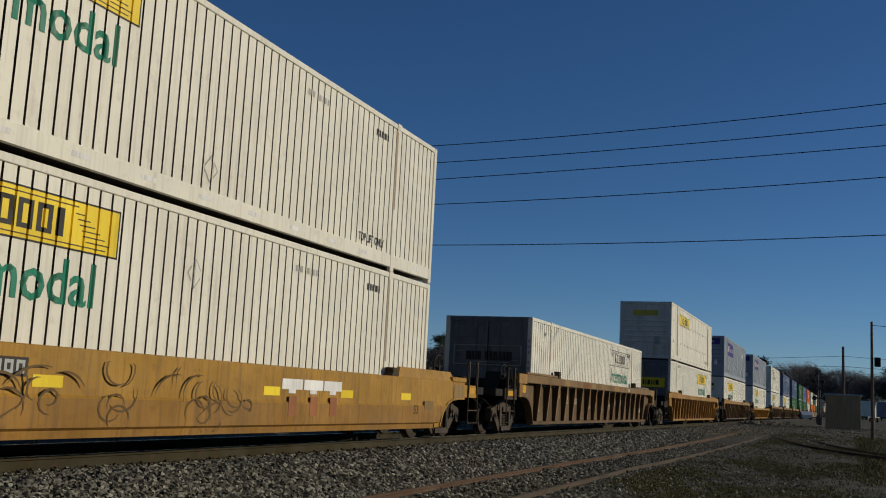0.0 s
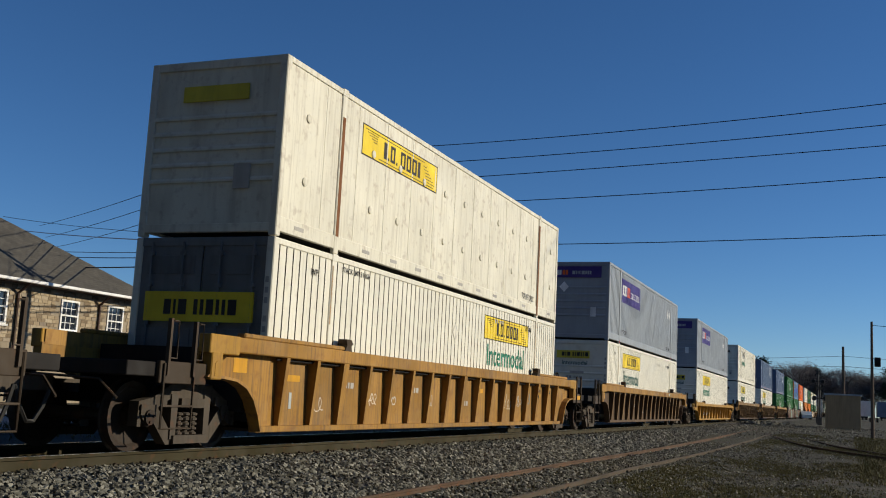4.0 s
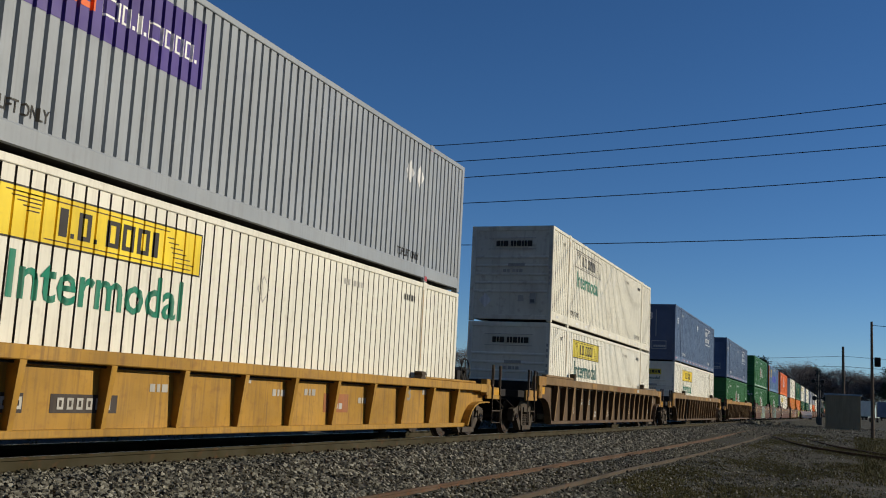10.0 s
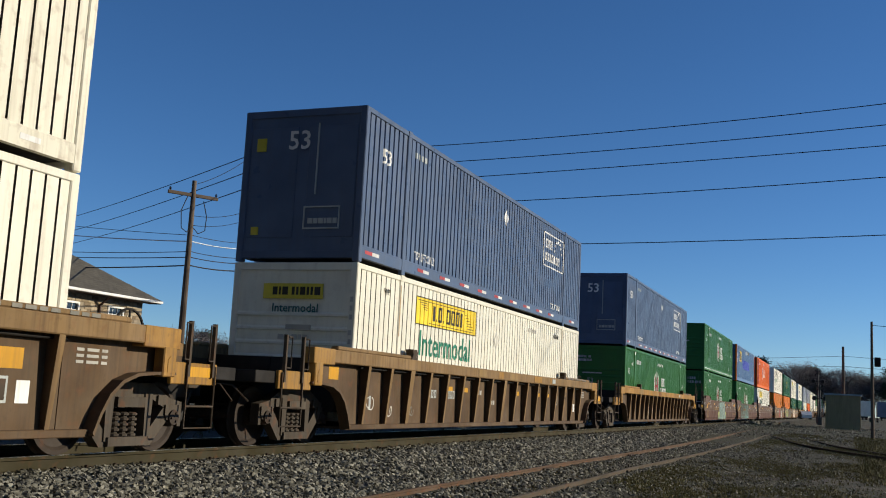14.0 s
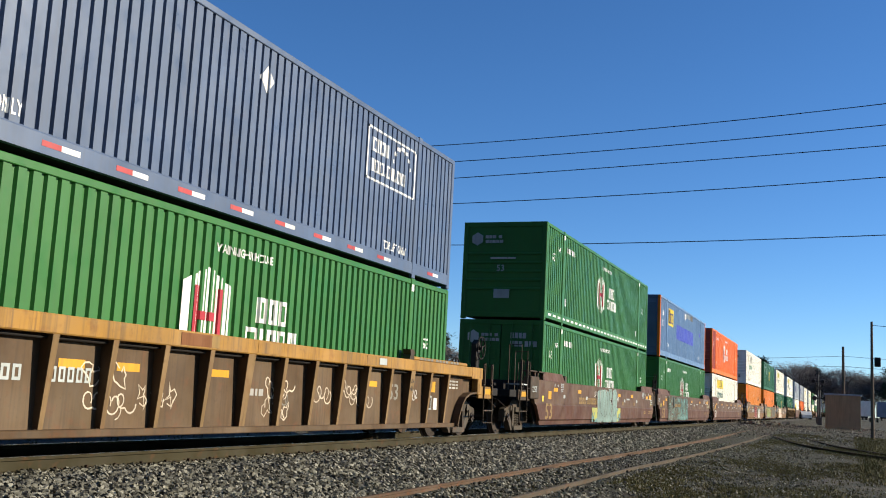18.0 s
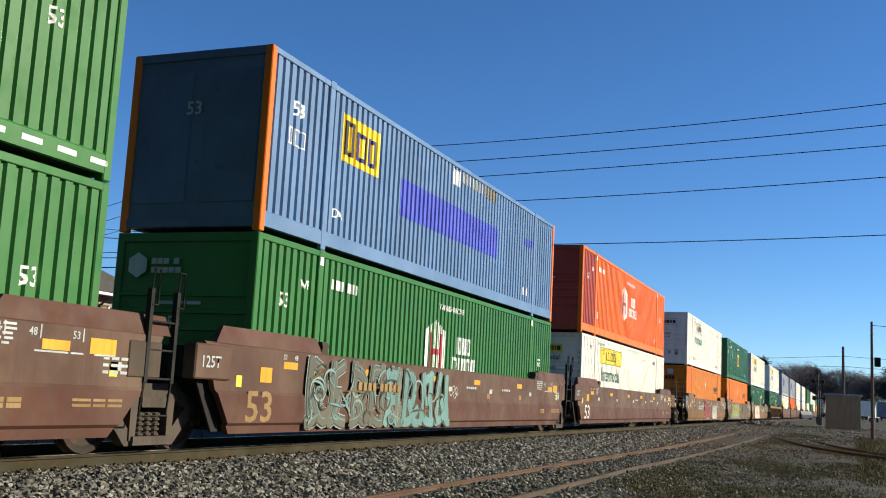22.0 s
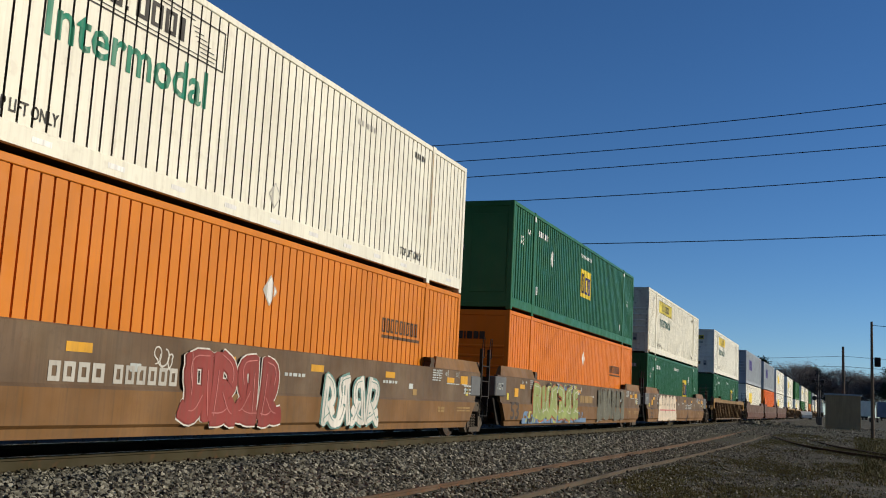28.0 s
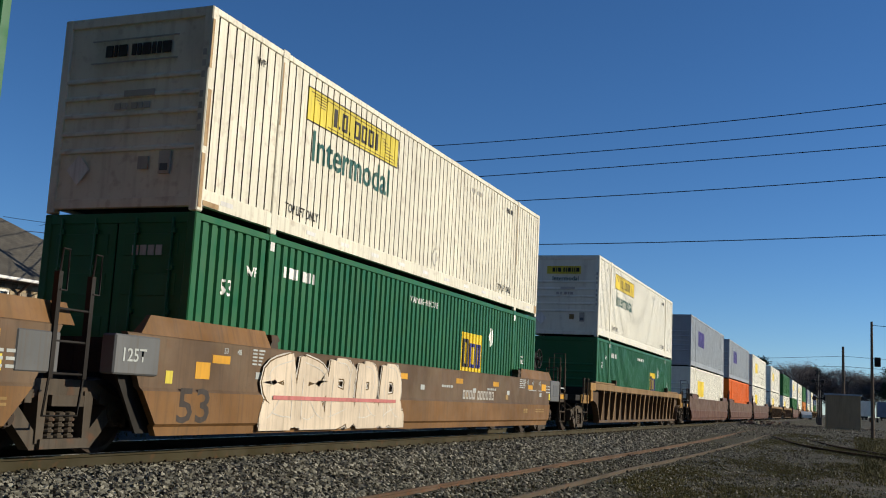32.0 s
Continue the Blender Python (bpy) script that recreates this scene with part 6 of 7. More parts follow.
    for k in range(7):
        part("serial_mark", shared("serial_mark", lambda: block(WID / 2 - 0.11, WID / 2 - 0.055, -HALF - 0.006, -HALF + 0.002, 0, 0.09), INK_FAINT), None, c, at=(0, 0, 1.1 + 0.16 * k + (0.12 if k > 3 else 0)))
    return c


def smooth_white_box(label):
    """Flat riveted sides with a rusty post."""
    c = container(WHITE_LABEL + label, WHITE_OLD, "flat", "ribs", "dark")
    carrier_sign(c, "flat", 2.75, 1.95, SIGN_YELLOW, INK, None)
    part("rust_streak", block(WID / 2 + 0.004, WID / 2 + 0.008, LEN - POST - 0.08 - HALF, LEN - POST + 0.03 - HALF, 0.05, 2.6), RUST, c, "brown rust on the lifting post")
    part("rust_streak", block(WID / 2 + 0.004, WID / 2 + 0.008, POST - 0.05 - HALF, POST + 0.05 - HALF, 0.3, 2.4), RUST, c)
    for k in range(13):
        for z in (1.0, 2.05):
            y = 0.8 + k * 1.22
            if abs(y - POST) > 0.3 and abs(LEN - POST - y) > 0.3:
                part("vent_cap", shared("vent_cap", lambda: lathe(bmesh.new(), [(0, 0.075), (0.02, 0.075), (0.03, 0.05)], 14, "x"), WHITE_OLD), None, c, at=(SKIN_X, y - HALF, z))
            part("seam", shared("seam", lambda: block(0, 0.005, -0.02, 0.02, 0.22, TALL - 0.12), WHITE_OLD), None, c, at=(SKIN_X, y + 0.6 - HALF, 0)) if z < 1.5 else None
    part("lettering", letters_on("flat", "TOP LIFT ONLY", 12.72, 0.40, 0.22, 0.003, 0.72), INK, c)
    end_panel(c, -0.62, 0.62, 2.2, 2.46, SIGN_OCHRE)
    end_panel(c, 0.45, 0.75, 0.75, 1.15, INK_FAINT, "document_box")
    return c


def grey_box():
    c = container("grey ribbed container with a purple sign, a courier's box", GREY, "fine", "ribs", None)
    part("sign_panel", on_skin("fine", 2.28, 6.05, 1.64, 2.57), PURPLE, c, "purple sign panel")
    part("name_shape", name_on("fine", (0.20, 0.28, 0.28), 2.44, 1.93, 0.40, 0.085, 0.035), LETTER_WHITE, c)
    part("name_shape", name_on("fine", (0.26, 0.24), 3.36, 1.93, 0.40, 0.095, 0.03), SIGN_ORANGE, c)
    part("name_shape", name_on("fine", (0.30, 0.16, 0.05, 0.10, 0.05, 0.30, 0.18, 0.18, 0.18, 0.05), 4.02, 1.95, 0.24, 0.036, 0.035), LETTER_WHITE, c)
    for y in (13.15, 13.65):
        part("placard", diamond("fine", y, 2.12, 0.20), LETTER_WHITE, c, "white diamond placard")
    part("lettering", letters_on("fine", "TOP LIFT ONLY", 2.3, 0.42, 0.21, 0.003, 0.72), INK, c)
    part("lettering", letters_on("fine", "TOP LIFT ONLY", 12.72, 0.40, 0.21, 0.003, 0.72), INK, c)
    end_panel(c, -0.98, 0.98, 2.30, 2.72, PURPLE)
    end_bars(c, (0.10, 0.09, 0.09), -0.86, 2.40, 0.18, LETTER_WHITE, 0.02, "name_bar", 0.004)
    end_bars(c, (0.10, 0.09), -0.50, 2.40, 0.18, SIGN_ORANGE, 0.02, "name_bar", 0.004)
    end_bars(c, (0.10, 0.05, 0.03, 0.03, 0.03, 0.10, 0.06, 0.06, 0.06), -0.12, 2.42, 0.13, LETTER_GREY, 0.025, "name_bar", 0.004)
    for x in (-0.88, -0.42):
        bm = prism(bmesh.new(), ((-0.18, 0), (0, -0.2), (0.18, 0), (0, 0.2)), 0, 0.004)
        part("placard", bm, LETTER_WHITE, c, "white diamond placard", at=Matrix.Translation((x, -HALF - 0.012, 1.95)) @ pose(0, 0, 0, 0, 0, -90))
    end_panel(c, 0.60, 0.80, 0.85, 1.20, LETTER_WHITE, "document_box")
    for y in (POST, LEN - POST):
        for z in (0.02, TALL - 0.12):
            part("post_mark", block(WID / 2 + 0.004, WID / 2 + 0.008, y - 0.06 - HALF, y + 0.06 - HALF, z, z + 0.10), TAPE_RED, c, "red corner mark")
    return c


def navy_box():
    c = container("navy blue ribbed container with white markings", NAVY, "fine", "plain", "red")
    part("lettering", letters_on("fine", "53", 0.80, 2.0, 0.40, 0.008), LETTER_WHITE, c)
    part("placard", diamond("fine", 8.3, 2.3, 0.18), LETTER_WHITE, c, "white diamond placard")
    for q in ((11.8, 14.03, 1.57, 1.61), (11.8, 14.03, 2.53, 2.57), (11.8, 11.85, 1.57, 2.57), (13.98, 14.03, 1.57, 2.57)):
        part("logo_frame", on_skin("fine", *q, 0.006), LETTER_WHITE, c)
    part("name_shape", name_on("fine", (0.26, 0.24, 0.11), 12.0, 2.12, 0.26, 0.06, 0.05, 0.009), LETTER_WHITE, c)
    part("name_shape", name_on("fine", (0.10, 0.18, 0.19, 0.06, 0.18, 0.12, 0.06, 0.18, 0.18), 12.0, 1.74, 0.24, 0.05, 0.035, 0.009), LETTER_WHITE, c)
    for k in range(7):
        a = math.pi * k / 7
        part("logo_arc", on_skin("fine", 13.35 - 0.42 * math.cos(a), 13.35 - 0.42 * math.cos(a + math.pi / 7), 2.0 + 0.42 * math.sin(a + 0.22), 2.07 + 0.42 * math.sin(a + 0.22), 0.009), LETTER_WHITE, c)
    part("lettering", letters_on("fine", "TOP LIFT ONLY", 2.5, 0.40, 0.24, 0.006, 0.66), LETTER_WHITE, c)
    part("lettering", letters_on("fine", "TOP LIFT ONLY", 12.72, 0.40, 0.22, 0.005, 0.68), LETTER_WHITE, c)
    part("notice", bars_on("fine", (0.12, 0.1, 0.1, 0.12), 2.3, 2.45, 0.12, 0.06), LETTER_GREY, c)
    end_text(c, "53", -0.32, 2.12, 0.50, LETTER_WHITE, 0.01)
    end_panel(c, -1.0, -0.8, 2.1, 2.35, SIGN_OCHRE, "sticker")
    end_panel(c, -1.0, -0.85, 0.5, 0.65, SIGN_OCHRE, "sticker")
    for q in ((0.1, 0.85, 0.60, 0.625), (0.1, 0.85, 1.0, 1.025), (0.1, 0.125, 0.625, 1.0), (0.825, 0.85, 0.625, 1.0)):
        end_panel(c, *q, LETTER_GREY, "logo_frame")
    end_bars(c, (0.1, 0.08, 0.1, 0.04, 0.1, 0.08), 0.2, 0.7, 0.10, LETTER_GREY, 0.02, "name_bar", 0.004)
    end_panel(c, 0.30, 0.33, 1.25, 2.6, LETTER_GREY, "door_seam")
    return c


def badge_sign(c, st, y, z, size):
    """A white six-sided badge with a red device, and plain bars for the name."""
    bm = bmesh.new()
    n = 13
    rows = []
    for k in range(n):
        t = -1 + 2 * k / (n - 1)
        h = 1.0 - 0.36 * abs(t)
        yy = y + t * 0.60 * size
        x = SKIN_X - skin(st, yy) + 0.006
        rows.append([bm.verts.new((x, yy - HALF, z + s * h * 0.68 * size)) for s in (-1, 1)])
    for a, b in zip(rows, rows[1:]):
        bm.faces.new((a[0], b[0], b[1], a[1]))
    part("badge", bm, LETTER_WHITE, c, "white six-sided badge")
    for y0, y1, z0, z1 in ((-0.33, -0.19, -0.40, 0.40), (0.19, 0.33, -0.40, 0.40), (-0.19, 0.19, -0.06, 0.06)):
        part("badge_device", on_skin(st, y + y0 * size, y + y1 * size, z + z0 * size, z + z1 * size, 0.010), RED, c)
    part("name_shape", name_on(st, (0.26, 0.24, 0.26), y + 1.28 * size, z + 0.02 * size, 0.38 * size, 0.085, 0.05), LETTER_WHITE, c)
    part("name_shape", name_on(st, (0.34, 0.15, 0.26, 0.26, 0.26), y + 0.98 * size, z - 0.40 * size, 0.34 * size, 0.085, 0.05), LETTER_WHITE, c)


def box_53(label, mat, st="waved", front="ribs", tape=None, logo="badge", logo_y=8.2, logo_z=1.55, post=None, rail=None, end=None):
    """Coloured ribbed container with white lettering."""
    c = container(label, mat, st, front, tape, rail, post, end)
    if logo == "badge":
        badge_sign(c, st, logo_y, logo_z, 1.0)
    if logo == "framed":
        part("logo_panel", on_skin(st, logo_y, logo_y + 1.42, 1.15, 2.07), SIGN_YELLOW, c, "yellow sign with dark bars")
        part("name_shape", name_on(st, (0.34,), logo_y + 0.12, 1.28, 0.64, 0.10, 0.05, 0.009), INK, c)
        part("name_shape", name_on(st, (0.40, 0.30), logo_y + 0.56, 1.28, 0.56, 0.10, 0.04, 0.009), SIGN_NIGHT, c)
        part("placard", diamond(st, logo_y + 2.06 if logo_y > 9 else logo_y - 3.5, logo_z + (0.53 if logo_y > 9 else 0.71), 0.20), LETTER_WHITE, c, "white diamond placard")
    part("lettering", letters_on(st, "53", 0.72, 1.85, 0.32, 0.006), LETTER_WHITE, c)
    part("lettering", letters_on(st, "53", 14.9, 1.55, 0.30, 0.006), LETTER_WHITE, c)
    part("lettering", letters_on(st, "WP", 1.35, 2.2, 0.20, 0.003), LETTER_WHITE, c)
    part("notice", bars_on(st, (0.11, 0.11, 0.10, -0.04, 0.10, 0.1, 0.1), 2.4, 2.3, 0.17, 0.06), LETTER_WHITE, c)
    part("lettering", letters_on(st, "WARNING HIGH CUBE", 7.35, 2.44, 0.17, 0.003, 0.85), LETTER_WHITE, c)
    part("notice", bars_on(st, (0.14,), 2.28, 0.62, 0.24), LETTER_WHITE, c)
    part("notice", bars_on(st, (0.14,), 13.6, 0.5, 0.22), LETTER_WHITE, c)
    for y in (POST, LEN - POST):
        part("post_mark", block(WID / 2 + 0.004, WID / 2 + 0.009, y - 0.06 - HALF, y + 0.06 - HALF, TALL - 0.25, TALL - 0.06), LETTER_WHITE, c)
    return c


def dashes(c, mat=LETTER_WHITE):
    for k in range(30):
        y = 0.4 + k * 0.53
        part("reflective_tape", shared("long_tape", lambda: block(WID / 2 - 0.003, WID / 2, 0, 0.30, 0.17, 0.235), mat), None, c, at=(0, y - HALF, 0))


def badge_end(c, doors=False):
    bm = prism(bmesh.new(), ((-0.17, -0.1), (0, -0.2), (0.17, -0.1), (0.17, 0.1), (0, 0.2), (-0.17, 0.1)), 0, 0.004)
    part("badge", bm, LETTER_GREY, c, at=Matrix.Translation((-0.85, -HALF - 0.012, 2.38)) @ pose(0, 0, 0, 0, 0, -90))
    end_bars(c, (0.09, 0.09, 0.1, -0.05, 0.1), -0.6, 2.40, 0.09, LETTER_GREY, 0.02)
    end_bars(c, (0.1, 0.07, 0.1, 0.1, 0.1), -0.6, 2.26, 0.09, LETTER_GREY, 0.02)
    if not doors:
        end_text(c, "53", -0.22, 1.42, 0.26, LETTER_GREY)
        end_bars(c, (0.5, 0.25), -0.42, 1.78, 0.05, LETTER_GREY)
        end_panel(c, -0.28, 0.2, 0.62, 0.88, LETTER_GREY, "document_box")


# paint marks on the cars
def ribbon(bm, pts, width, x, taper=True):
    """A flat band along a bent line on the side of a car."""
    rows = []
    for i, (y, z) in enumerate(pts):
        a, b = pts[max(0, i - 1)], pts[min(len(pts) - 1, i + 1)]
        d = math.hypot(b[0] - a[0], b[1] - a[1]) or 1
        ny, nz = -(b[1] - a[1]) / d, (b[0] - a[0]) / d
        w = width / 2 * (0.55 if taper and i in (0, len(pts) - 1) else 1)
        rows.append([bm.verts.new((x, y + s * ny * w - HALF, min(max(z + s * nz * w, 0.285), 1.455))) for s in (-1, 1)])
    for p, q in zip(rows, rows[1:]):
        bm.faces.new((p[0], q[0], q[1], p[1]))


def bent(pts, rounds=2):
    """Rounds the corners of a line."""
    for _ in range(rounds):
        out = [pts[0]]
        for (a, b), (c, d) in zip(pts, pts[1:]):
            out += [(a * 0.75 + c * 0.25, b * 0.75 + d * 0.25), (a * 0.25 + c * 0.75, b * 0.25 + d * 0.75)]
        pts = out + [pts[-1]]
    return pts


def tag_letters(car, y0, y1, z0, z1, fill, edge, count, seed, x, fat=1.0, ink=None, shine=None):
    """Fat sprayed bands that cross and hook into one another, with a dark line and a pale rim round them; no words."""
    r = random.Random(seed)
    w, h = (y1 - y0) / count, z1 - z0
    ink = ink or GRAF_DARK
    bands = []
    for k in range(count):
        a, flip = y0 + k * w, r.random() < 0.5
        j = lambda v, s=0.10: v + r.uniform(-s, s)
        shapes = [[(j(0.18), -0.02), (j(0.22), 0.5), (j(0.30), 1.04)], [(j(0.20), j(0.92, 0.05)), (j(0.82), j(0.84)), (j(0.74), j(0.45)), (j(0.28), j(0.42))],
                  [(j(0.40), j(0.42)), (j(0.72), 0.04), (j(1.08), j(0.12))], [(j(0.80), 1.0), (j(0.70), 0.5), (j(0.86), 0.0)], [(j(0.1), 0.06), (j(0.5), j(0.10)), (j(0.95), j(0.3))]]
        for q in r.sample(shapes, 4):
            bands.append([(a + (1.0 - u if flip else u) * w, z0 + v * h) for u, v in bent(q)])
    band = min(0.30 * w, 0.30) * fat
    layers = ((edge, 0.085, 0.0, "spray_rim"), (ink, 0.040, 0.0042, "spray_outline"), (fill, 0.0, 0.0084, "spray_paint"))
    for mat, more, lift, nm in layers:
        bm = bmesh.new()
        for k, pts in enumerate(bands):
            ribbon(bm, pts, band + more, x + 0.003 + lift + 0.00022 * (k % 18))
        tagged(part(nm, bm, mat, car), kind="stuff")
    bm = bmesh.new()
    for k, pts in enumerate(bands):
        up = [(y + 0.05 * band, z + 0.22 * band) for y, z in pts]
        ribbon(bm, up[1:max(3, len(up) * 2 // 3)], 0.016, x + 0.0158 + 0.0002 * (k % 18))
    tagged(part("spray_shine", bm, shine or edge, car), kind="stuff")


def scrawl(car, y, z, size, mat, seed, x, count=3, sharp=False):
    """Thin sprayed loops, no words."""
    r = random.Random(seed)
    bm = bmesh.new()
    for k in range(count):
        pts = []
        a0, beat = r.uniform(0, 6), r.uniform(0.25, 0.6)
        for j in range(13 if sharp else 26):
            a = a0 + j * (0.58 if sharp else 0.33)
            rr = size * (0.28 + 0.22 * math.sin(j * r.uniform(0.6, 1.4))) if sharp else size * (0.24 + 0.20 * math.sin(j * beat + k))
            pts.append((x + 0.002, y + k * size * 0.8 + rr * math.cos(a) + j * size * 0.022 - HALF, z + rr * 1.1 * math.sin(a)))
        rod(bm, pts, 0.011, 4)
    for v in bm.verts:
        v.co.x = x + 0.004 + (v.co.x - x - 0.002) * 0.15
    return part("scrawl", bm, mat, car)


def swirls(car, y0, y1, z0, z1, mats, count, seed, x, width):
    """Curling tapered strokes of spray paint, no words; one piece for each paint."""
    r = random.Random(seed)
    sheets = {}
    for k in range(count):
        cy, cz = r.uniform(y0, y1), r.uniform(z0 + 0.1, z1 - 0.1)
        a, bend, step = r.uniform(0, math.tau), r.uniform(-0.55, 0.55), r.uniform(0.05, 0.10)
        left, right = [], []
        n = 9
        for j in range(n):
            w = width * r.uniform(0.85, 1.1) * math.sin(math.pi * (j + 0.6) / (n + 0.2))
            dy, dz = math.cos(a), math.sin(a)
            left.append((cy - dz * w, cz + dy * w))
            right.append((cy + dz * w, cz - dy * w))
            cy, cz, a = cy + dy * step, cz + dz * step * 0.8, a + bend
        mat = mats[k % len(mats)]
        bm = sheets.setdefault(mat.name, (mat, bmesh.new()))[1]
        lift = x + 0.004 + 0.0005 * (k % 17)
        rows = [[bm.verts.new((lift, min(max(p[0], y0), y1) - HALF, min(max(p[1], z0), z1))) for p in q] for q in zip(right, left)]
        for p, q in zip(rows, rows[1:]):
            bm.faces.new((p[0], q[0], q[1], p[1]))
    for mat, bm in sheets.values():
        tagged(part("spray_stroke", bm, mat, car), kind="stuff")


PANEL_X = SIDE_X - 0.19


def ribbed_marks(car, seed, many=True, number=True, plates=True):
    """Stickers, plates, figures and scrawls between the ribs of a car."""
    r = random.Random(seed)
    step = (LEN - 0.56) / 16
    bays = [0.28 + (k + 0.5) * step for k in range(16)]
    for k, y in enumerate(bays):
        u = r.random()
        if k in (13, 15):
            continue
        if u < 0.30 and many:
            car_panel(car, y - 0.22, y + 0.2, 1.02, 1.12, STICKER, PANEL_X, label="yellow reflective sticker")
        elif u < 0.55 and many:
            scrawl(car, y - 0.2, r.uniform(0.6, 0.95), r.uniform(0.25, 0.42), r.choice((GRAF_WHITE, GRAF_GREY, GRAF_CREAM)), seed * 31 + k, PANEL_X, r.choice((1, 2)))
        elif u < 0.68:
            car_bars(car, (0.1, 0.06, 0.12), y - 0.2, r.uniform(0.6, 1.0), 0.10, INK_FAINT, PANEL_X)
    car_panel(car, bays[0] - 0.1, bays[0] - 0.02, 0.60, 0.85, LETTER_GREY, PANEL_X, "data_plate")
    car_panel(car, -0.95, -0.6, 1.10, 1.32, STICKER, SIDE_X - 0.18, label="yellow sticker")
    if number:
        car_bars(car, (0.12, 0.12, 0.12, 0.12), bays[3] - 0.38, 0.86, 0.17, LETTER_GREY, PANEL_X, name="number_bar")
        car_bars(car, (0.1, 0.1, 0.1, 0.1, 0.1), bays[4] - 0.34, 0.86, 0.17, LETTER_GREY, PANEL_X, name="number_bar")
    car_text(car, "53", bays[13] - 0.27, 0.80, 0.42, GRAF_GREY, PANEL_X, 1.15)
    if many:
        face = SIDE_X - 0.024
        car_text(car, "20", 13.85, 1.14, 0.13, INK, face)
        car_text(car, "40", 13.85, 0.98, 0.13, INK, face - 0.012)
    if many and plates:
        y = bays[15]
        car_panel(car, y - 0.22, y + 0.14, 0.98, 1.20, STICKER, PANEL_X, label="orange-yellow square sticker")
        car_panel(car, y + 0.08, y + 0.27, 0.62, 0.86, LETTER_WHITE, PANEL_X, "data_plate", "white data plate")
        car_panel(car, y - 0.36, y - 0.04, 0.62, 0.90, LETTER_GREY, PANEL_X, "stencil_frame")
        car_panel(car, y - 0.33, y - 0.07, 0.65, 0.87, WELL_DARK, PANEL_X + 0.003, "stencil_field")
        for z in (1.22, 1.15, 1.08):
            car_bars(car, (0.12, 0.2, 0.1), LEN + 0.15, z, 0.035, INK_FAINT, SIDE_X - 0.18, 0.05)
        top = SIDE_X - 0.001
        for k in range(5):
            u = r.uniform(0.8, 13.0)
            car_panel(car, u, u + r.uniform(0.35, 0.9), 1.40, 1.56, r.choice((WORN_YELLOW, RUST, FADED_OCHRE)), top + 0.001 * k, "worn_patch")
        car_panel(car, 12.3, 12.62, 1.42, 1.54, LETTER_GREY, top + 0.007, "paper_label", "pale printed label")
        car_bars(car, (0.16, 0.12, 0.16, 0.12, -0.06, 0.14, 0.16, 0.12, 0.14, -0.06, 0.14, 0.12, 0.14), 14.3, 1.602, 0.045, GRAF_GREY, SIDE_X - 0.05, 0.045)


def smooth_marks(car, seed, x=SIDE_X - 0.035, small=True, back=0.0, figure=None):
    """Stickers, plates and stencils; back: how far the trailing ones stand forward."""
    r = random.Random(seed)
    for k in range(6):
        y = 0.6 + k * 2.9 + r.uniform(-0.3, 0.3)
        car_panel(car, y, y + 0.42, 1.20, 1.31, STICKER, x, label="yellow reflective sticker")
        if small:
            car_panel(car, y + 1.1, y + 1.3, 1.02, 1.12, LETTER_GREY, x, "label_plate")
    car_text(car, "53", -0.40, 0.42, 0.62, figure or FADED_OCHRE, SIDE_X - 0.004, 1.25)
    for text, y in (("53", 15.95 - back), ("48", 15.30 - back), ("45", 14.80 - back)):
        car_text(car, text, y, 1.34, 0.12, LETTER_GREY, x)
        car_panel(car, y + 0.16, y + 0.18, 1.31, 1.46, LETTER_GREY, x, "stencil_line")
    for text, y in (("53", 0.62), ("48", 0.95)):
        car_text(car, text, y, 1.34, 0.11, LETTER_GREY, x)
    for k, z in enumerate((1.42, 1.37, 1.32, 1.27, 1.22)):
        car_bars(car, (0.16 + 0.03 * (k % 2), 0.1, 0.18 - 0.02 * k), 14.2, z, 0.026, LETTER_GREY, x)
        car_bars(car, (0.12, 0.16 - 0.02 * k), 1.35, z, 0.024, LETTER_GREY, x)
    for z in (1.30, 1.22, 1.14):
        car_bars(car, (0.1, 0.13, 0.14), 16.72 - 1.6 * back, z - back * 0.4, 0.035, LETTER_GREY, x)
    car_panel(car, 16.24 - back, 16.68 - back, 1.19, 1.37, STICKER, x, label="orange-yellow square sticker")
    car_panel(car, 17.0 - 2 * back, 17.14 - 2 * back, 0.95, 1.12, SIGN_OCHRE, x, "tag_plate")
    car_panel(car, -0.62, -0.48, 0.90, 1.06, SIGN_OCHRE, x, "tag_plate")
    car_panel(car, 0.0, 0.32, 0.98, 1.20, STICKER, x, label="orange-yellow square sticker")
    for z in (0.66, 0.60):
        car_bars(car, (0.3, 0.2, 0.25), 15.6, z, 0.03, FADED_OCHRE, SIDE_X - 0.002)
        car_bars(car, (0.12, 0.2), 14.5, z - 0.02, 0.05, FADED_OCHRE, SIDE_X - 0.002)
    car_bars(car, (0.5, 0.2, -0.1, 0.35), 15.0, 1.17, 0.02, LETTER_GREY, x)
    for y in (r.uniform(8, 9), r.uniform(11, 12)):
        car_bars(car, (0.1, 0.08, 0.12, 0.07, 0.1), y, 1.1, 0.05, LETTER_GREY, x)
        car_panel(car, y + 1.4, y + 1.6, 0.9, 1.02, FADED_OCHRE, x, "label_plate")
    car_text(car, "125T", -1.78 if any(o.name.startswith("control_box") for o in car.children) else -1.55, 1.14, 0.22, LETTER_GREY, SIDE_X + 0.009)


def far_box(label, mat, st="grooved", sign=None, sign_y=3.05):
    c = container(label, mat, st, "ribs", None)
    if sign is not None:
        part("sign_panel", on_skin(st, sign_y, sign_y + 2.7, 1.3, 2.2), sign, c)
    return c


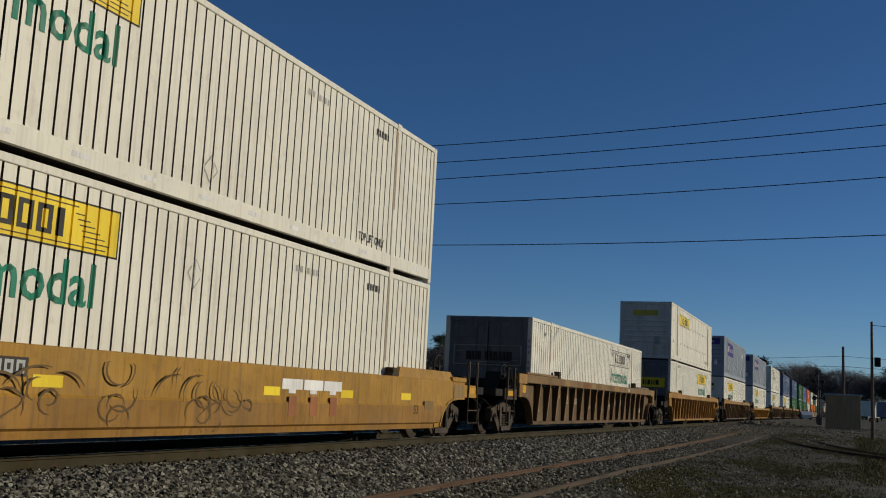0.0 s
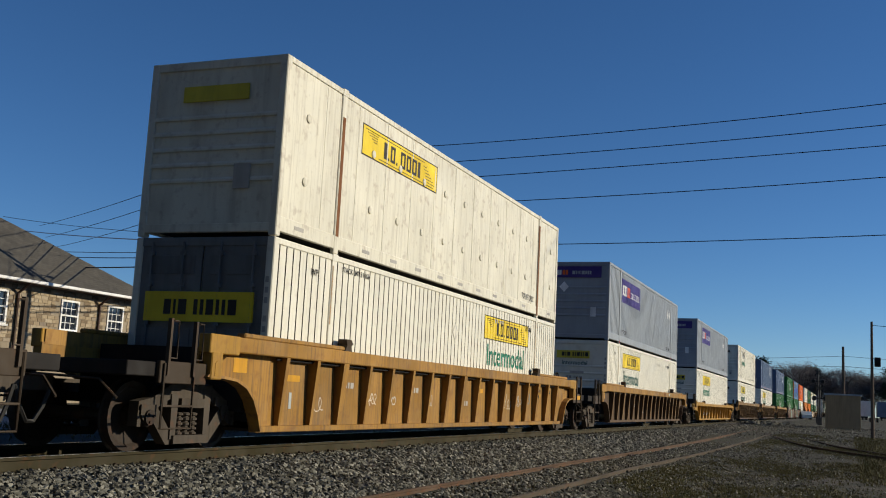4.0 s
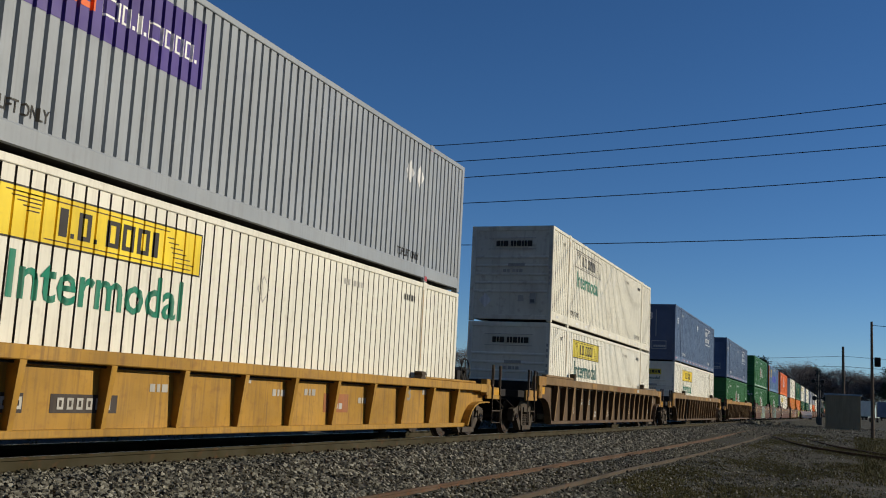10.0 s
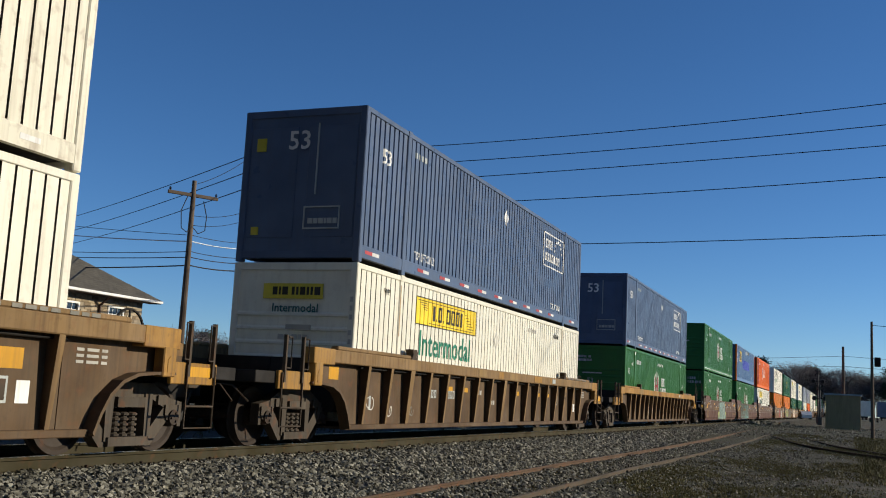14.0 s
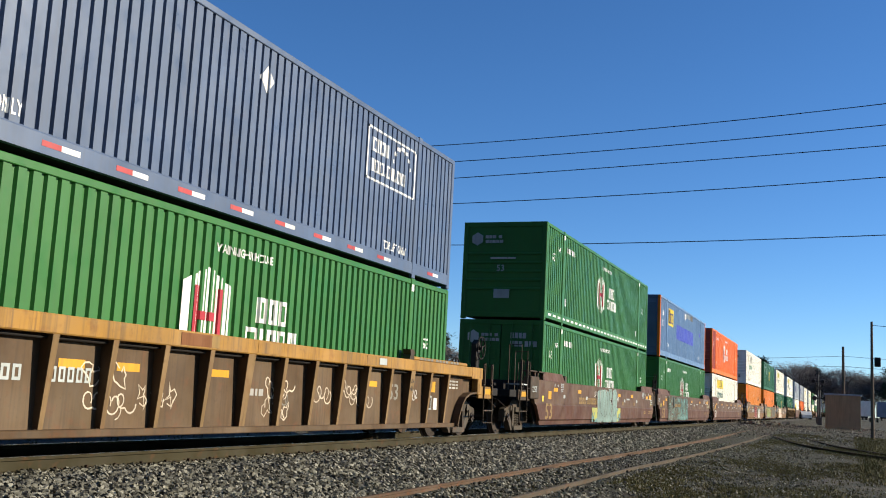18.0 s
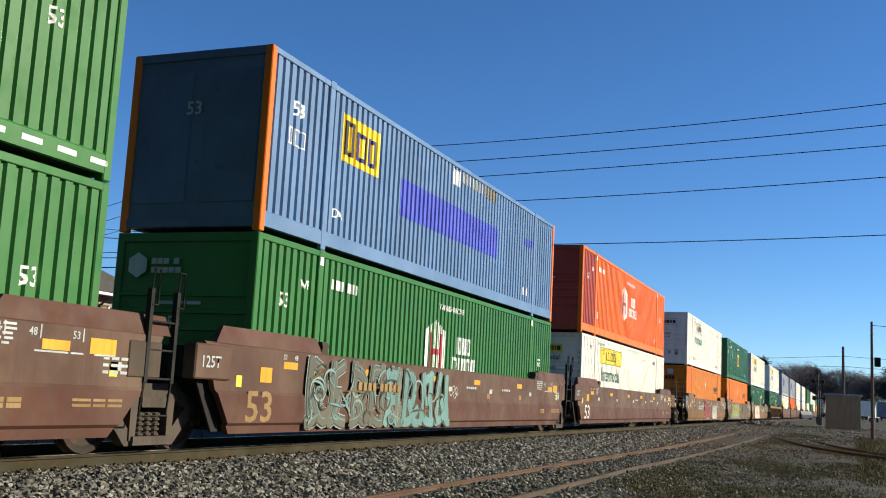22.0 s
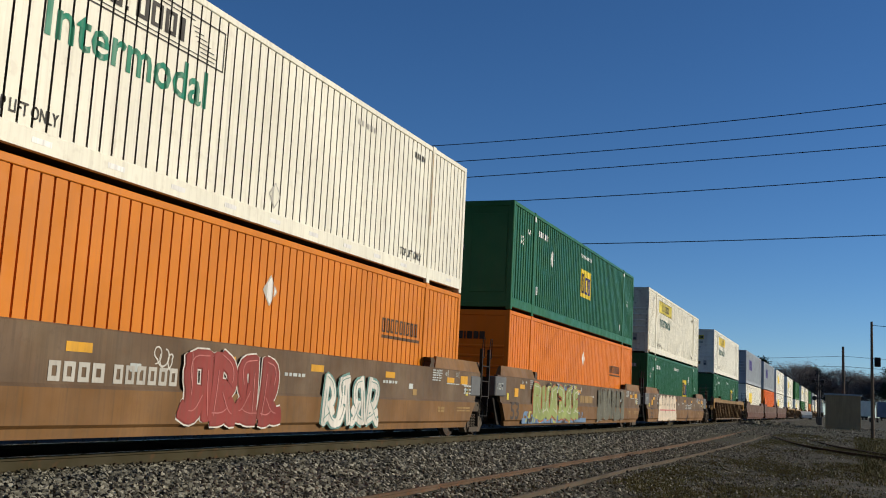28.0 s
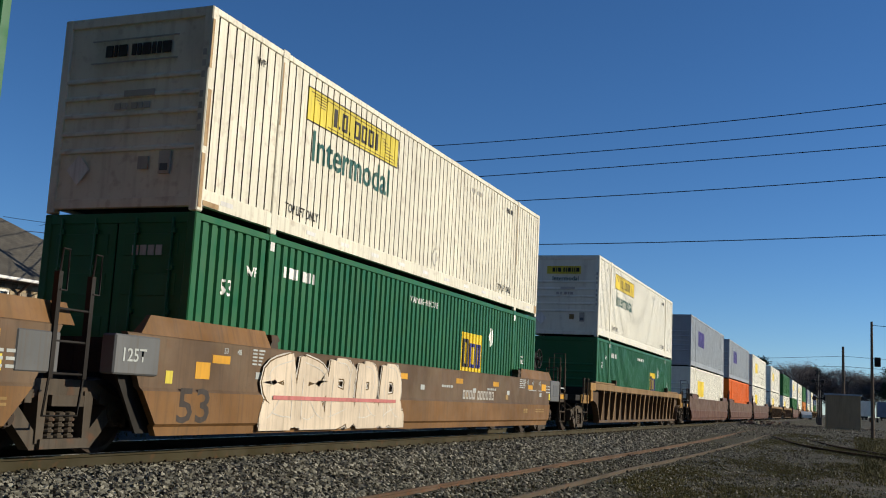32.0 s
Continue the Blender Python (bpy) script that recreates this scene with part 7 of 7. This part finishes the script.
def lower_sides(car, share):
    """Makes the sides of a car lower above its floor."""
    base = Matrix.Translation((0, 0, 0.255))
    m = base @ Matrix.Diagonal((1, 1, share, 1)) @ base.inverted()
    for ob in car.children:
        if ob.name.split(".")[0] in ("top_chord", "side_panel", "rib", "wide_rib", "rib_face", "tie_bar", "guide_plate", "latch", "chord_cap", "end_gusset", "gusset_flange", "side_plate", "guide", "valve_box", "arched_end", "arch_flange", "end_chord", "stencil_panel"):
            ob.matrix_basis = m @ ob.matrix_basis


# car by car, from the first; lead: where the leading end of the well stands
RIBBED = "brown well car with ribbed sides, "
SMOOTH = "red-brown well car with smooth sides, "

a = on_train(smooth_car("well car with smooth yellow sides and black scrawls", FREIGHT_YELLOW, FREIGHT_YELLOW, "shared", "arched"), -1.70, 0)
on_train(white_box("lower box on a yellow car", diamonds=((7.95, 2.06),), word=SIGN_GREEN, tape="grey"), -1.70, LOW)
on_train(white_box("upper box with a yellow sign", diamonds=((8.1, 0.62),), word=SIGN_GREEN, top_word=True), -1.70, HIGH)
lower_sides(a, 0.80)
car_panel(a, 4.1, 4.9, 0.90, 1.10, GRAF_DARK, SIDE_X - 0.035, "number_panel")
car_bars(a, (0.12, 0.12, 0.12, 0.12), 4.25, 0.93, 0.14, LETTER_GREY, SIDE_X - 0.030, name="number_bar")
for y in (4.98, 9.55, 12.0, 14.5):
    car_panel(a, y, y + 0.45, 0.80, 0.93, SIGN_YELLOW, SIDE_X - 0.035, label="yellow reflective sticker")
for k, (y, w) in enumerate(((10.05, 0.62), (10.72, 0.62), (11.38, 0.62))):
    car_panel(a, y, y + w, 0.90, 1.06, LETTER_WHITE, SIDE_X - 0.030, "logo_block", "pale upper half of a faded logo block")
    car_panel(a, y + 0.20, y + 0.42, 0.84, 0.90, LETTER_WHITE, SIDE_X - 0.030, "logo_block")
    car_panel(a, y + 0.18, y + 0.42, 0.50, 0.80, FADED_RED, SIDE_X - 0.001, "logo_block", "faded red lower half of a logo block")
swirls(a, 4.2, 9.2, 0.30, 1.12, (GRAF_BROWN,), 34, 77, SIDE_X - 0.003, 0.016)
car_text(a, "53", 15.05, 0.54, 0.24, INK_BROWN, SIDE_X - 0.002)
car_panel(a, 15.6, 16.1, 0.62, 0.80, FADED_OCHRE, SIDE_X - 0.002, "stencil_frame")

b = on_train(ribbed_car(RIBBED + "with one box", WELL_TAN, DUSTY_EDGE, WORN_YELLOW, 0, edge=WELL_DARK), 21.98, 0)
ribbed_marks(b, 2)
car_bars(b, (0.5, 0.45, 0.4), 10.75, 0.86, 0.24, GRAF_GREY, PANEL_X, 0.28, "logo_bar")
on_train(white_box("alone in its car, with a black outlined sign", panel=None, ink=INK, word=SIGN_GREEN, front="doors", sign_y=10.05, diamonds=((8.47, 2.1),), lift_word=False), 21.98, LOW)

c1 = on_train(ribbed_car("dirty yellow well car with ribbed sides", WORN_YELLOW, WORN_YELLOW, FREIGHT_YELLOW, edge=WELL_DARK), 45.85, 0)
ribbed_marks(c1, 3, number=False, plates=False)
for y, text in ((14.55, "45"), (15.0, "48"), (15.5, "53")):
    car_text(c1, text, y, 1.12, 0.12, GRAF_DARK, PANEL_X)
on_train(white_box("lower box with a yellow sign", front="doors", sign_y=9.85, top_word=True, word=SIGN_GREEN), 45.85, LOW)
on_train(smooth_white_box("flat-sided with a rust-streaked post"), 45.85, HIGH)

d1 = on_train(ribbed_car(RIBBED + "with worn yellow ends", WELL_BROWN, WORN_YELLOW, WORN_YELLOW, edge=WELL_DARK), 69.25, 0)
ribbed_marks(d1, 4)
on_train(white_box("lower box with a yellow sign", word=SIGN_TEAL), 69.25, LOW)
on_train(grey_box(), 69.25, HIGH)

e1 = on_train(ribbed_car("well car with golden yellow ribbed sides", FREIGHT_YELLOW, FREIGHT_YELLOW, FREIGHT_YELLOW, 1, ribs=12), 92.93, 0)
lower_sides(e1, 0.735)
ribbed_marks(e1, 5, many=False, number=False)
car_panel(e1, 2.75, 3.35, 0.52, 0.73, GRAF_DARK, PANEL_X, "number_panel", "black panel behind pale figures")
car_panel(e1, 3.75, 4.85, 0.52, 0.73, GRAF_DARK, PANEL_X, "number_panel")
car_bars(e1, (0.12, 0.12, 0.12), 2.85, 0.56, 0.13, INK_FAINT, PANEL_X + 0.006, 0.06, "number_bar")
car_bars(e1, (0.1,) * 6, 3.85, 0.56, 0.13, INK_FAINT, PANEL_X + 0.006, 0.055, "number_bar")
car_panel(e1, 10.0, 10.9, 0.55, 0.86, FADED_RED, PANEL_X, "faded_patch", "faded red patch")
on_train(white_box("lower box with a yellow sign", word=SIGN_GREEN, diamonds=((8.0, 2.05),)), 92.93, LOW)
on_train(grey_box(), 92.93, HIGH)

f1 = on_train(ribbed_car(RIBBED + "with faded chalk marks", WELL_BROWN, DUSTY_EDGE, WORN_YELLOW), 116.75, 0)
ribbed_marks(f1, 6)
on_train(white_box("lower box with a pale sign", panel=SIGN_OCHRE, end_sign=None, word=SIGN_TEAL, diamonds=()), 116.75, LOW)
on_train(white_box("upper box with an outlined sign", panel=None, ink=INK, end_sign=None, word=SIGN_GREEN, old=True, diamonds=((8.06, 2.1), (8.01, 0.72))), 116.75, HIGH)

g1 = on_train(ribbed_car(RIBBED + "with worn yellow ends", WELL_BROWN, DUSTY_EDGE, WORN_YELLOW), 140.03, 0)
ribbed_marks(g1, 7)
on_train(white_box("lower box with a yellow sign", word=SIGN_GREEN), 140.03, LOW)
on_train(navy_box(), 140.03, HIGH)

h1 = on_train(ribbed_car(RIBBED + "with a worn yellow rim", WELL_BROWN, WORN_YELLOW, WORN_YELLOW), 163.78, 0)
ribbed_marks(h1, 8)
for k, (y, z) in enumerate(((4.9, 0.95), (4.95, 0.6), (5.9, 0.75), (8.8, 0.9), (8.85, 0.6), (11.7, 0.8))):
    scrawl(h1, y, z, 0.34, GRAF_CREAM, 200 + k, PANEL_X, 3, k % 2 == 0)
q = on_train(box_53("green ribbed container with a white badge", GREEN, logo_y=7.25, logo_z=1.52), 163.78, LOW)
badge_end(q)
on_train(navy_box(), 163.78, HIGH)

i1 = on_train(smooth_car(SMOOTH + "with pale green spray paint", OXIDE, WELL_DARK, "free", "shared"), 187.52, 0)
smooth_marks(i1, 9, back=0.4)
for y, seed in ((5.25, 21), (9.0, 22)):
    swirls(i1, y, y + 0.8, 0.30, 0.78, (GRAF_LIME, GRAF_TEAL, GRAF_LIME), 26, seed, SIDE_X - 0.006, 0.10)
tag_letters(i1, 6.1, 9.15, 0.36, 1.36, GRAF_PALE, GRAF_WHITE, 4, 1, SIDE_X - 0.002, 1.6, shine=GRAF_DARK)
car_bars(i1, (0.18, 0.18, 0.18, 0.16, -0.1, 0.17, 0.17, 0.17, 0.17, 0.17, 0.16), 3.6, 0.88, 0.20, FADED_OCHRE, SIDE_X - 0.034, 0.06, "number_bar")
scrawl(i1, 5.75, 1.2, 0.28, GRAF_WHITE, 71, SIDE_X - 0.033, 2)
scrawl(i1, 9.35, 1.12, 0.2, GRAF_WHITE, 72, SIDE_X - 0.033, 2)
q = on_train(box_53("green ribbed container with doors and a white badge", GREEN, front="doors", logo_y=7.25, logo_z=1.52), 187.52, LOW)
badge_end(q, True)
end_bars(q, (0.1, 0.1, 0.08, 0.1), 0.3, 2.36, 0.16, LETTER_GREY)
end_bars(q, (0.1, 0.1, 0.1, -0.02, 0.1, 0.1, 0.1), 0.3, 2.12, 0.16, LETTER_GREY)
q = on_train(box_53("green ribbed container with a dashed lower rail", GREEN, logo_y=7.25, logo_z=1.52), 187.52, HIGH)
dashes(q)
badge_end(q)

j1 = on_train(smooth_car(SMOOTH + "with teal and grey spray paint", OXIDE, OXIDE, "shared", "shared"), 206.98, 0)
smooth_marks(j1, 10, back=0.4)
tag_letters(j1, 1.3, 5.0, 0.32, 1.40, GRAF_SLATE, GRAF_PALE, 5, 2, SIDE_X - 0.002, 0.75, shine=GRAF_TEAL)
tag_letters(j1, 4.2, 7.5, 0.32, 1.36, GRAF_TEAL, GRAF_SLATE, 4, 12, SIDE_X - 0.001, 0.75, shine=GRAF_PALE)
swirls(j1, 1.4, 7.3, 0.34, 1.38, (GRAF_PALE, WELL_TAN, GRAF_DARK, GRAF_TEAL), 60, 13, SIDE_X + 0.016, 0.022)
car_bars(j1, (0.13,) * 4 + (-0.05,) + (0.13,) * 5, 3.1, 0.94, 0.14, FADED_OCHRE, SIDE_X + 0.030, 0.06)
scrawl(j1, 7.7, 1.0, 0.3, GRAF_WHITE, 73, SIDE_X - 0.033, 2)
q = on_train(box_53("green ribbed container with a white badge", GREEN, logo_y=7.25, logo_z=1.52), 206.98, LOW)
badge_end(q)
q = on_train(container("light blue ribbed container with orange corner posts", BLUE, "waved", "plain", None, None, None, NAVY, RED_ORANGE), 206.98, HIGH)
part("sign_panel", on_skin("waved", 2.44, 3.96, 1.66, 2.50), SIGN_YELLOW, q, "yellow sign with dark bars")
part("name_shape", name_on("waved", (0.34,), 2.56, 1.78, 0.62, 0.10, 0.05), INK, q)
part("name_shape", name_on("waved", (0.42, 0.34), 3.0, 1.78, 0.52, 0.10, 0.05), SIGN_NIGHT, q)
part("notice", name_on("waved", (0.16, 0.34), 0.66, 1.50, 0.28, 0.03, 0.02), LETTER_WHITE, q)
part("sign_panel", on_skin("waved", 5.0, 11.0, 1.15, 1.90), SIGN_BLUE, q, "violet-blue patch over old lettering")
part("sign_panel", on_skin("waved", 13.3, 14.0, 1.85, 2.05), SIGN_BLUE, q)
part("worn_patch", on_skin("waved", 9.9, 10.75, 2.50, 2.78), GRAF_GREY, q)
part("sign_panel", on_skin("waved", 7.75, 8.2, 2.38, 2.72, 0.007), LETTER_WHITE, q)
part("lettering", letters_on("waved", "53", 0.78, 2.0, 0.34, 0.006), LETTER_WHITE, q)
part("notice", bars_on("waved", (0.14, -0.1, 0.14), 13.2, 0.5, 0.2), LETTER_WHITE, q)
part("worn_edge", bars_on("waved", [0.06] * 16, 8.35, 2.52, 0.24, 0.035), LETTER_GREY, q)
part("lettering", letters_on("waved", "DA", 2.3, 0.62, 0.22, 0.004), LETTER_WHITE, q)
end_text(q, "53", -0.2, 1.85, 0.3, LETTER_GREY)

k1 = on_train(smooth_car(SMOOTH + "clean but for stickers", OXIDE, OXIDE, "shared", "free"), 226.95, 0)
smooth_marks(k1, 11, figure=GRAF_WHITE)
on_train(white_box("lower box with a yellow sign", word=SIGN_TEAL, top_word=True), 226.95, LOW)
q = on_train(box_53("red-orange ribbed container with a white badge", RED_ORANGE, logo=None, end=MAROON), 226.75, HIGH)
badge_sign(q, "waved", 6.9, 1.6, 1.0)
part("faded_panel", on_skin("waved", 0.14, POST - 0.09, 0.2, TALL - 0.11, 0.003), MAROON, q, "faded dark red end bay")
badge_end(q)

l1 = on_train(smooth_car(SMOOTH + "with wine-red and pale spray paint", OXIDE_TAN, DOOR_GREY, "free", "shared"), 250.56, 0)
smooth_marks(l1, 12, back=0.4, figure=GRAF_DARK)
car_bars(l1, (0.18, 0.18, 0.18, 0.2, -0.06, 0.16, 0.16, 0.16, 0.16, 0.16, 0.16), 3.36, 0.87, 0.22, INK_FAINT, SIDE_X - 0.034, 0.05, "number_bar")
tag_letters(l1, 5.75, 8.1, 0.44, 1.32, GRAF_RED, GRAF_WHITE, 4, 4, SIDE_X - 0.002, 1.25, GRAF_RED, GRAF_PINK)
tag_letters(l1, 9.4, 11.6, 0.36, 1.15, GRAF_WHITE, GRAF_TEAL, 4, 5, SIDE_X - 0.002, 0.9, GRAF_TEAL)
scrawl(l1, 5.1, 1.2, 0.35, GRAF_WHITE, 70, SIDE_X - 0.035, 2)
q = on_train(container("orange ribbed container with black lettering bars", ORANGE, "grooved", "ribs", None), 250.56, LOW)
part("name_shape", name_on("grooved", (0.15, 0.15, 0.16, 0.17, 0.15, 0.07, 0.16, 0.15, 0.16), 12.1, 1.74, 0.27, 0.05, 0.045), INK_BROWN, q)
part("name_bar", bars_on("grooved", (1.8,), 12.1, 1.63, 0.06), INK_BROWN, q)
part("placard", diamond("grooved", 8.05, 2.05, 0.20), INK_FAINT, q)
part("placard_face", diamond("grooved", 8.05, 2.05, 0.165, 0.009), LETTER_WHITE, q, "white diamond placard")
part("faded_panel", on_skin("grooved", 0.14, POST - 0.09, 0.2, TALL - 0.11, 0.003), RED_ORANGE, q, "redder end bay")
end_bars(q, (0.14, 0.13, 0.14, 0.15, 0.14, 0.04, 0.14, 0.13, 0.14), -0.85, 2.12, 0.2, INK, 0.04, "name_bar")
end_panel(q, 0.25, 0.55, 2.42, 2.68, LETTER_GREY, "document_box")
on_train(white_box("upper box with an outlined sign", panel=None, ink=INK, end_sign=None, word=SIGN_GREEN, diamonds=((7.98, 0.6),)), 250.56, HIGH)

m1 = on_train(smooth_car(SMOOTH + "with olive and blue spray paint", OXIDE_TAN, DOOR_GREY, "shared", "shared"), 270.35, 0)
smooth_marks(m1, 13, back=0.4, figure=GRAF_DARK)
car_panel(m1, 0.6, 7.6, 0.30, 0.44, GRAF_BLUE, SIDE_X - 0.003, "spray_band", "blue sprayed band")
swirls(m1, 0.6, 7.5, 0.30, 0.62, (GRAF_BLUE, GRAF_LIME, GRAF_BLUE, GRAF_DARK), 70, 43, SIDE_X - 0.004, 0.06)
tag_letters(m1, 1.5, 6.6, 0.48, 1.30, GRAF_GREEN, GRAF_ORANGE, 6, 6, SIDE_X - 0.002, 1.2, GRAF_RED, GRAF_WHITE)
swirls(m1, 2.9, 6.9, 1.16, 1.43, (GRAF_BLUE, GRAF_WHITE, GRAF_LIME, GRAF_DARK), 44, 44, SIDE_X - 0.004, 0.045)
tag_letters(m1, 9.2, 13.6, 0.42, 1.38, GRAF_SLATE, GRAF_GREY, 6, 8, SIDE_X - 0.002, 0.9, GRAF_SLATE)
car_bars(m1, (0.55, 0.55, 0.5), 6.9, 0.92, 0.22, FADED_OCHRE, SIDE_X - 0.034, name="logo_bar")
q = on_train(container("bright orange ribbed container with lettering bars", ORANGE_BRIGHT, "grooved", "ribs", None), 270.35, LOW)
part("name_shape", name_on("grooved", (0.15, 0.15, 0.16, 0.17, 0.15, 0.07, 0.16, 0.15, 0.16), 12.1, 1.74, 0.27, 0.05, 0.045), INK_BROWN, q)
part("name_bar", bars_on("grooved", (1.8,), 12.1, 1.63, 0.06), INK_BROWN, q)
part("placard", diamond("grooved", 8.05, 2.05, 0.20), LETTER_WHITE, q, "white diamond placard")
end_bars(q, (0.14, 0.13, 0.14, 0.15, 0.14, 0.04, 0.14, 0.13, 0.14), -0.85, 2.12, 0.2, INK, 0.04, "name_bar")
q = on_train(box_53("deep green ribbed container with a yellow framed sign", GREEN_DEEP, "waved", "plain", None, "framed", 7.4, 1.15), 270.35, HIGH)
end_panel(q, -0.95, -0.35, 2.15, 2.55, SIGN_OCHRE, "logo_panel")
end_text(q, "53", -0.3, 1.55, 0.26, LETTER_GREY)

n1 = on_train(smooth_car(SMOOTH + "with cream spray paint", OXIDE_TAN, DOOR_GREY, "shared", "free"), 289.99, 0)
smooth_marks(n1, 14, figure=GRAF_DARK)
tag_letters(n1, 1.6, 6.6, 0.34, 1.36, GRAF_CREAM, GRAF_WHITE, 5, 9, SIDE_X - 0.002, 1.2, GRAF_BROWN)
car_panel(n1, 1.9, 6.3, 0.74, 0.80, GRAF_PINK, SIDE_X + 0.020, "spray_stripe")
car_bars(n1, (0.16, 0.16, 0.16, 0.18, -0.06, 0.15, 0.15, 0.15, 0.15, 0.15, 0.15), 10.0, 0.87, 0.20, INK_FAINT, SIDE_X - 0.034, 0.05, "number_bar")
q = on_train(box_53("deep green ribbed container with a yellow framed sign", GREEN_DEEP, "waved", "doors", None, "framed", 10.37, 1.55), 289.99, LOW)
end_bars(q, (0.1, 0.1, 0.1, 0.1), 0.3, 2.3, 0.14, LETTER_GREY)
q = on_train(white_box("upper box with a yellow sign and rusty corner", panel=SIGN_OCHRE, end_sign=None, word=SIGN_TEAL, diamonds=((8.5, 0.6),), old=True), 289.99, HIGH)
for y0, y1, z0, z1 in ((0.015, 0.09, 0.05, 0.8), (0.03, 0.11, 0.9, 1.7), (0.01, 0.06, 2.0, 2.7), (0.12, 0.5, 0.09, 0.16), (15.9, 16.1, 0.1, 0.3)):
    part("rust_patch", block(WID / 2 + 0.001, WID / 2 + 0.005, y0 - HALF, y1 - HALF, z0, z1), RUST_WASH, q, "brown rust on the corner post")

on_train(ribbed_car(RIBBED + "seen far back", WELL_BROWN, DUSTY_EDGE, WORN_YELLOW), 313.75, 0)
q = on_train(box_53("deep green ribbed container with a yellow framed sign", GREEN_DEEP, "waved", "ribs", None, "framed", 10.37, 1.55), 313.75, LOW)
q = on_train(white_box("upper box with a yellow sign", word=SIGN_TEAL, diamonds=()), 313.75, HIGH)

# the rest of the train, which stays far off
REST = (("smooth", "grey", "white"), ("smooth", "grey", "red"), ("smooth", "white", "white"), ("ribbed", "white", "white"), ("ribbed", "green", "white"),
        ("smooth", "white", "green"), ("smooth", "white", "white"), ("smooth", "green", "orange"), ("ribbed", "grey", "white"), ("ribbed", "white", "white"), ("ribbed", "navy", "green"), ("ribbed", "white", "white"), ("ribbed", "white", "white"))
TINT = {"grey": (GREY, "fine", PURPLE, "grey ribbed container far back on the train"), "white": (WHITE, "grooved", SIGN_YELLOW, "white ribbed container far back on the train"),
        "red": (RED_ORANGE, "waved", None, "red-orange ribbed container far back on the train"), "green": (GREEN, "waved", None, "green ribbed container far back on the train"),
        "orange": (ORANGE, "grooved", None, "orange ribbed container far back on the train"), "navy": (NAVY, "fine", None, "navy blue ribbed container far back on the train")}
lead, run = 336.6, 0
for kind, upper, lower in REST:
    if kind == "smooth":
        ends = ("free", "shared") if run == 0 else ("shared", "shared") if run == 1 else ("shared", "free")
        on_train(smooth_car("smooth-sided brown well car far back on the train", OXIDE, OXIDE, *ends, spin=False), lead, 0)
        step = 19.85 if run < 2 else 23.8
        run = (run + 1) % 3
    else:
        on_train(ribbed_car("ribbed brown well car far back on the train", WELL_BROWN, DUSTY_EDGE, WORN_YELLOW, spin=False), lead, 0)
        step = 23.9
    for tint, z in ((lower, LOW), (upper, HIGH)):
        mat, st, sign, label = TINT[tint]
        on_train(far_box(label, mat, st, sign), lead, z)
    lead += step


def motions():
    """The train rolls past; its wheels turn as it rolls."""
    times = [0, 2, 4, 6, 8, 10, 12, 14, 16, 18, 20, 22, 24, 26, 28, 30, 32]
    for ob, y, z in MOVING:
        walk(ob, [(t, Matrix.Translation((RAIL_X, y - rolled(t), z))) for t in times])
    steps = [k / 15 for k in range(481)]
    turns = [Euler((rolled(t) / WHEEL_R, 0, 0)).to_matrix().to_4x4() for t in steps]
    for w, dy in SPINNING:
        m = Matrix.Translation((0, dy, AXLE_Z))
        walk(w, [(t, m @ q) for t, q in zip(steps, turns)])


motions()
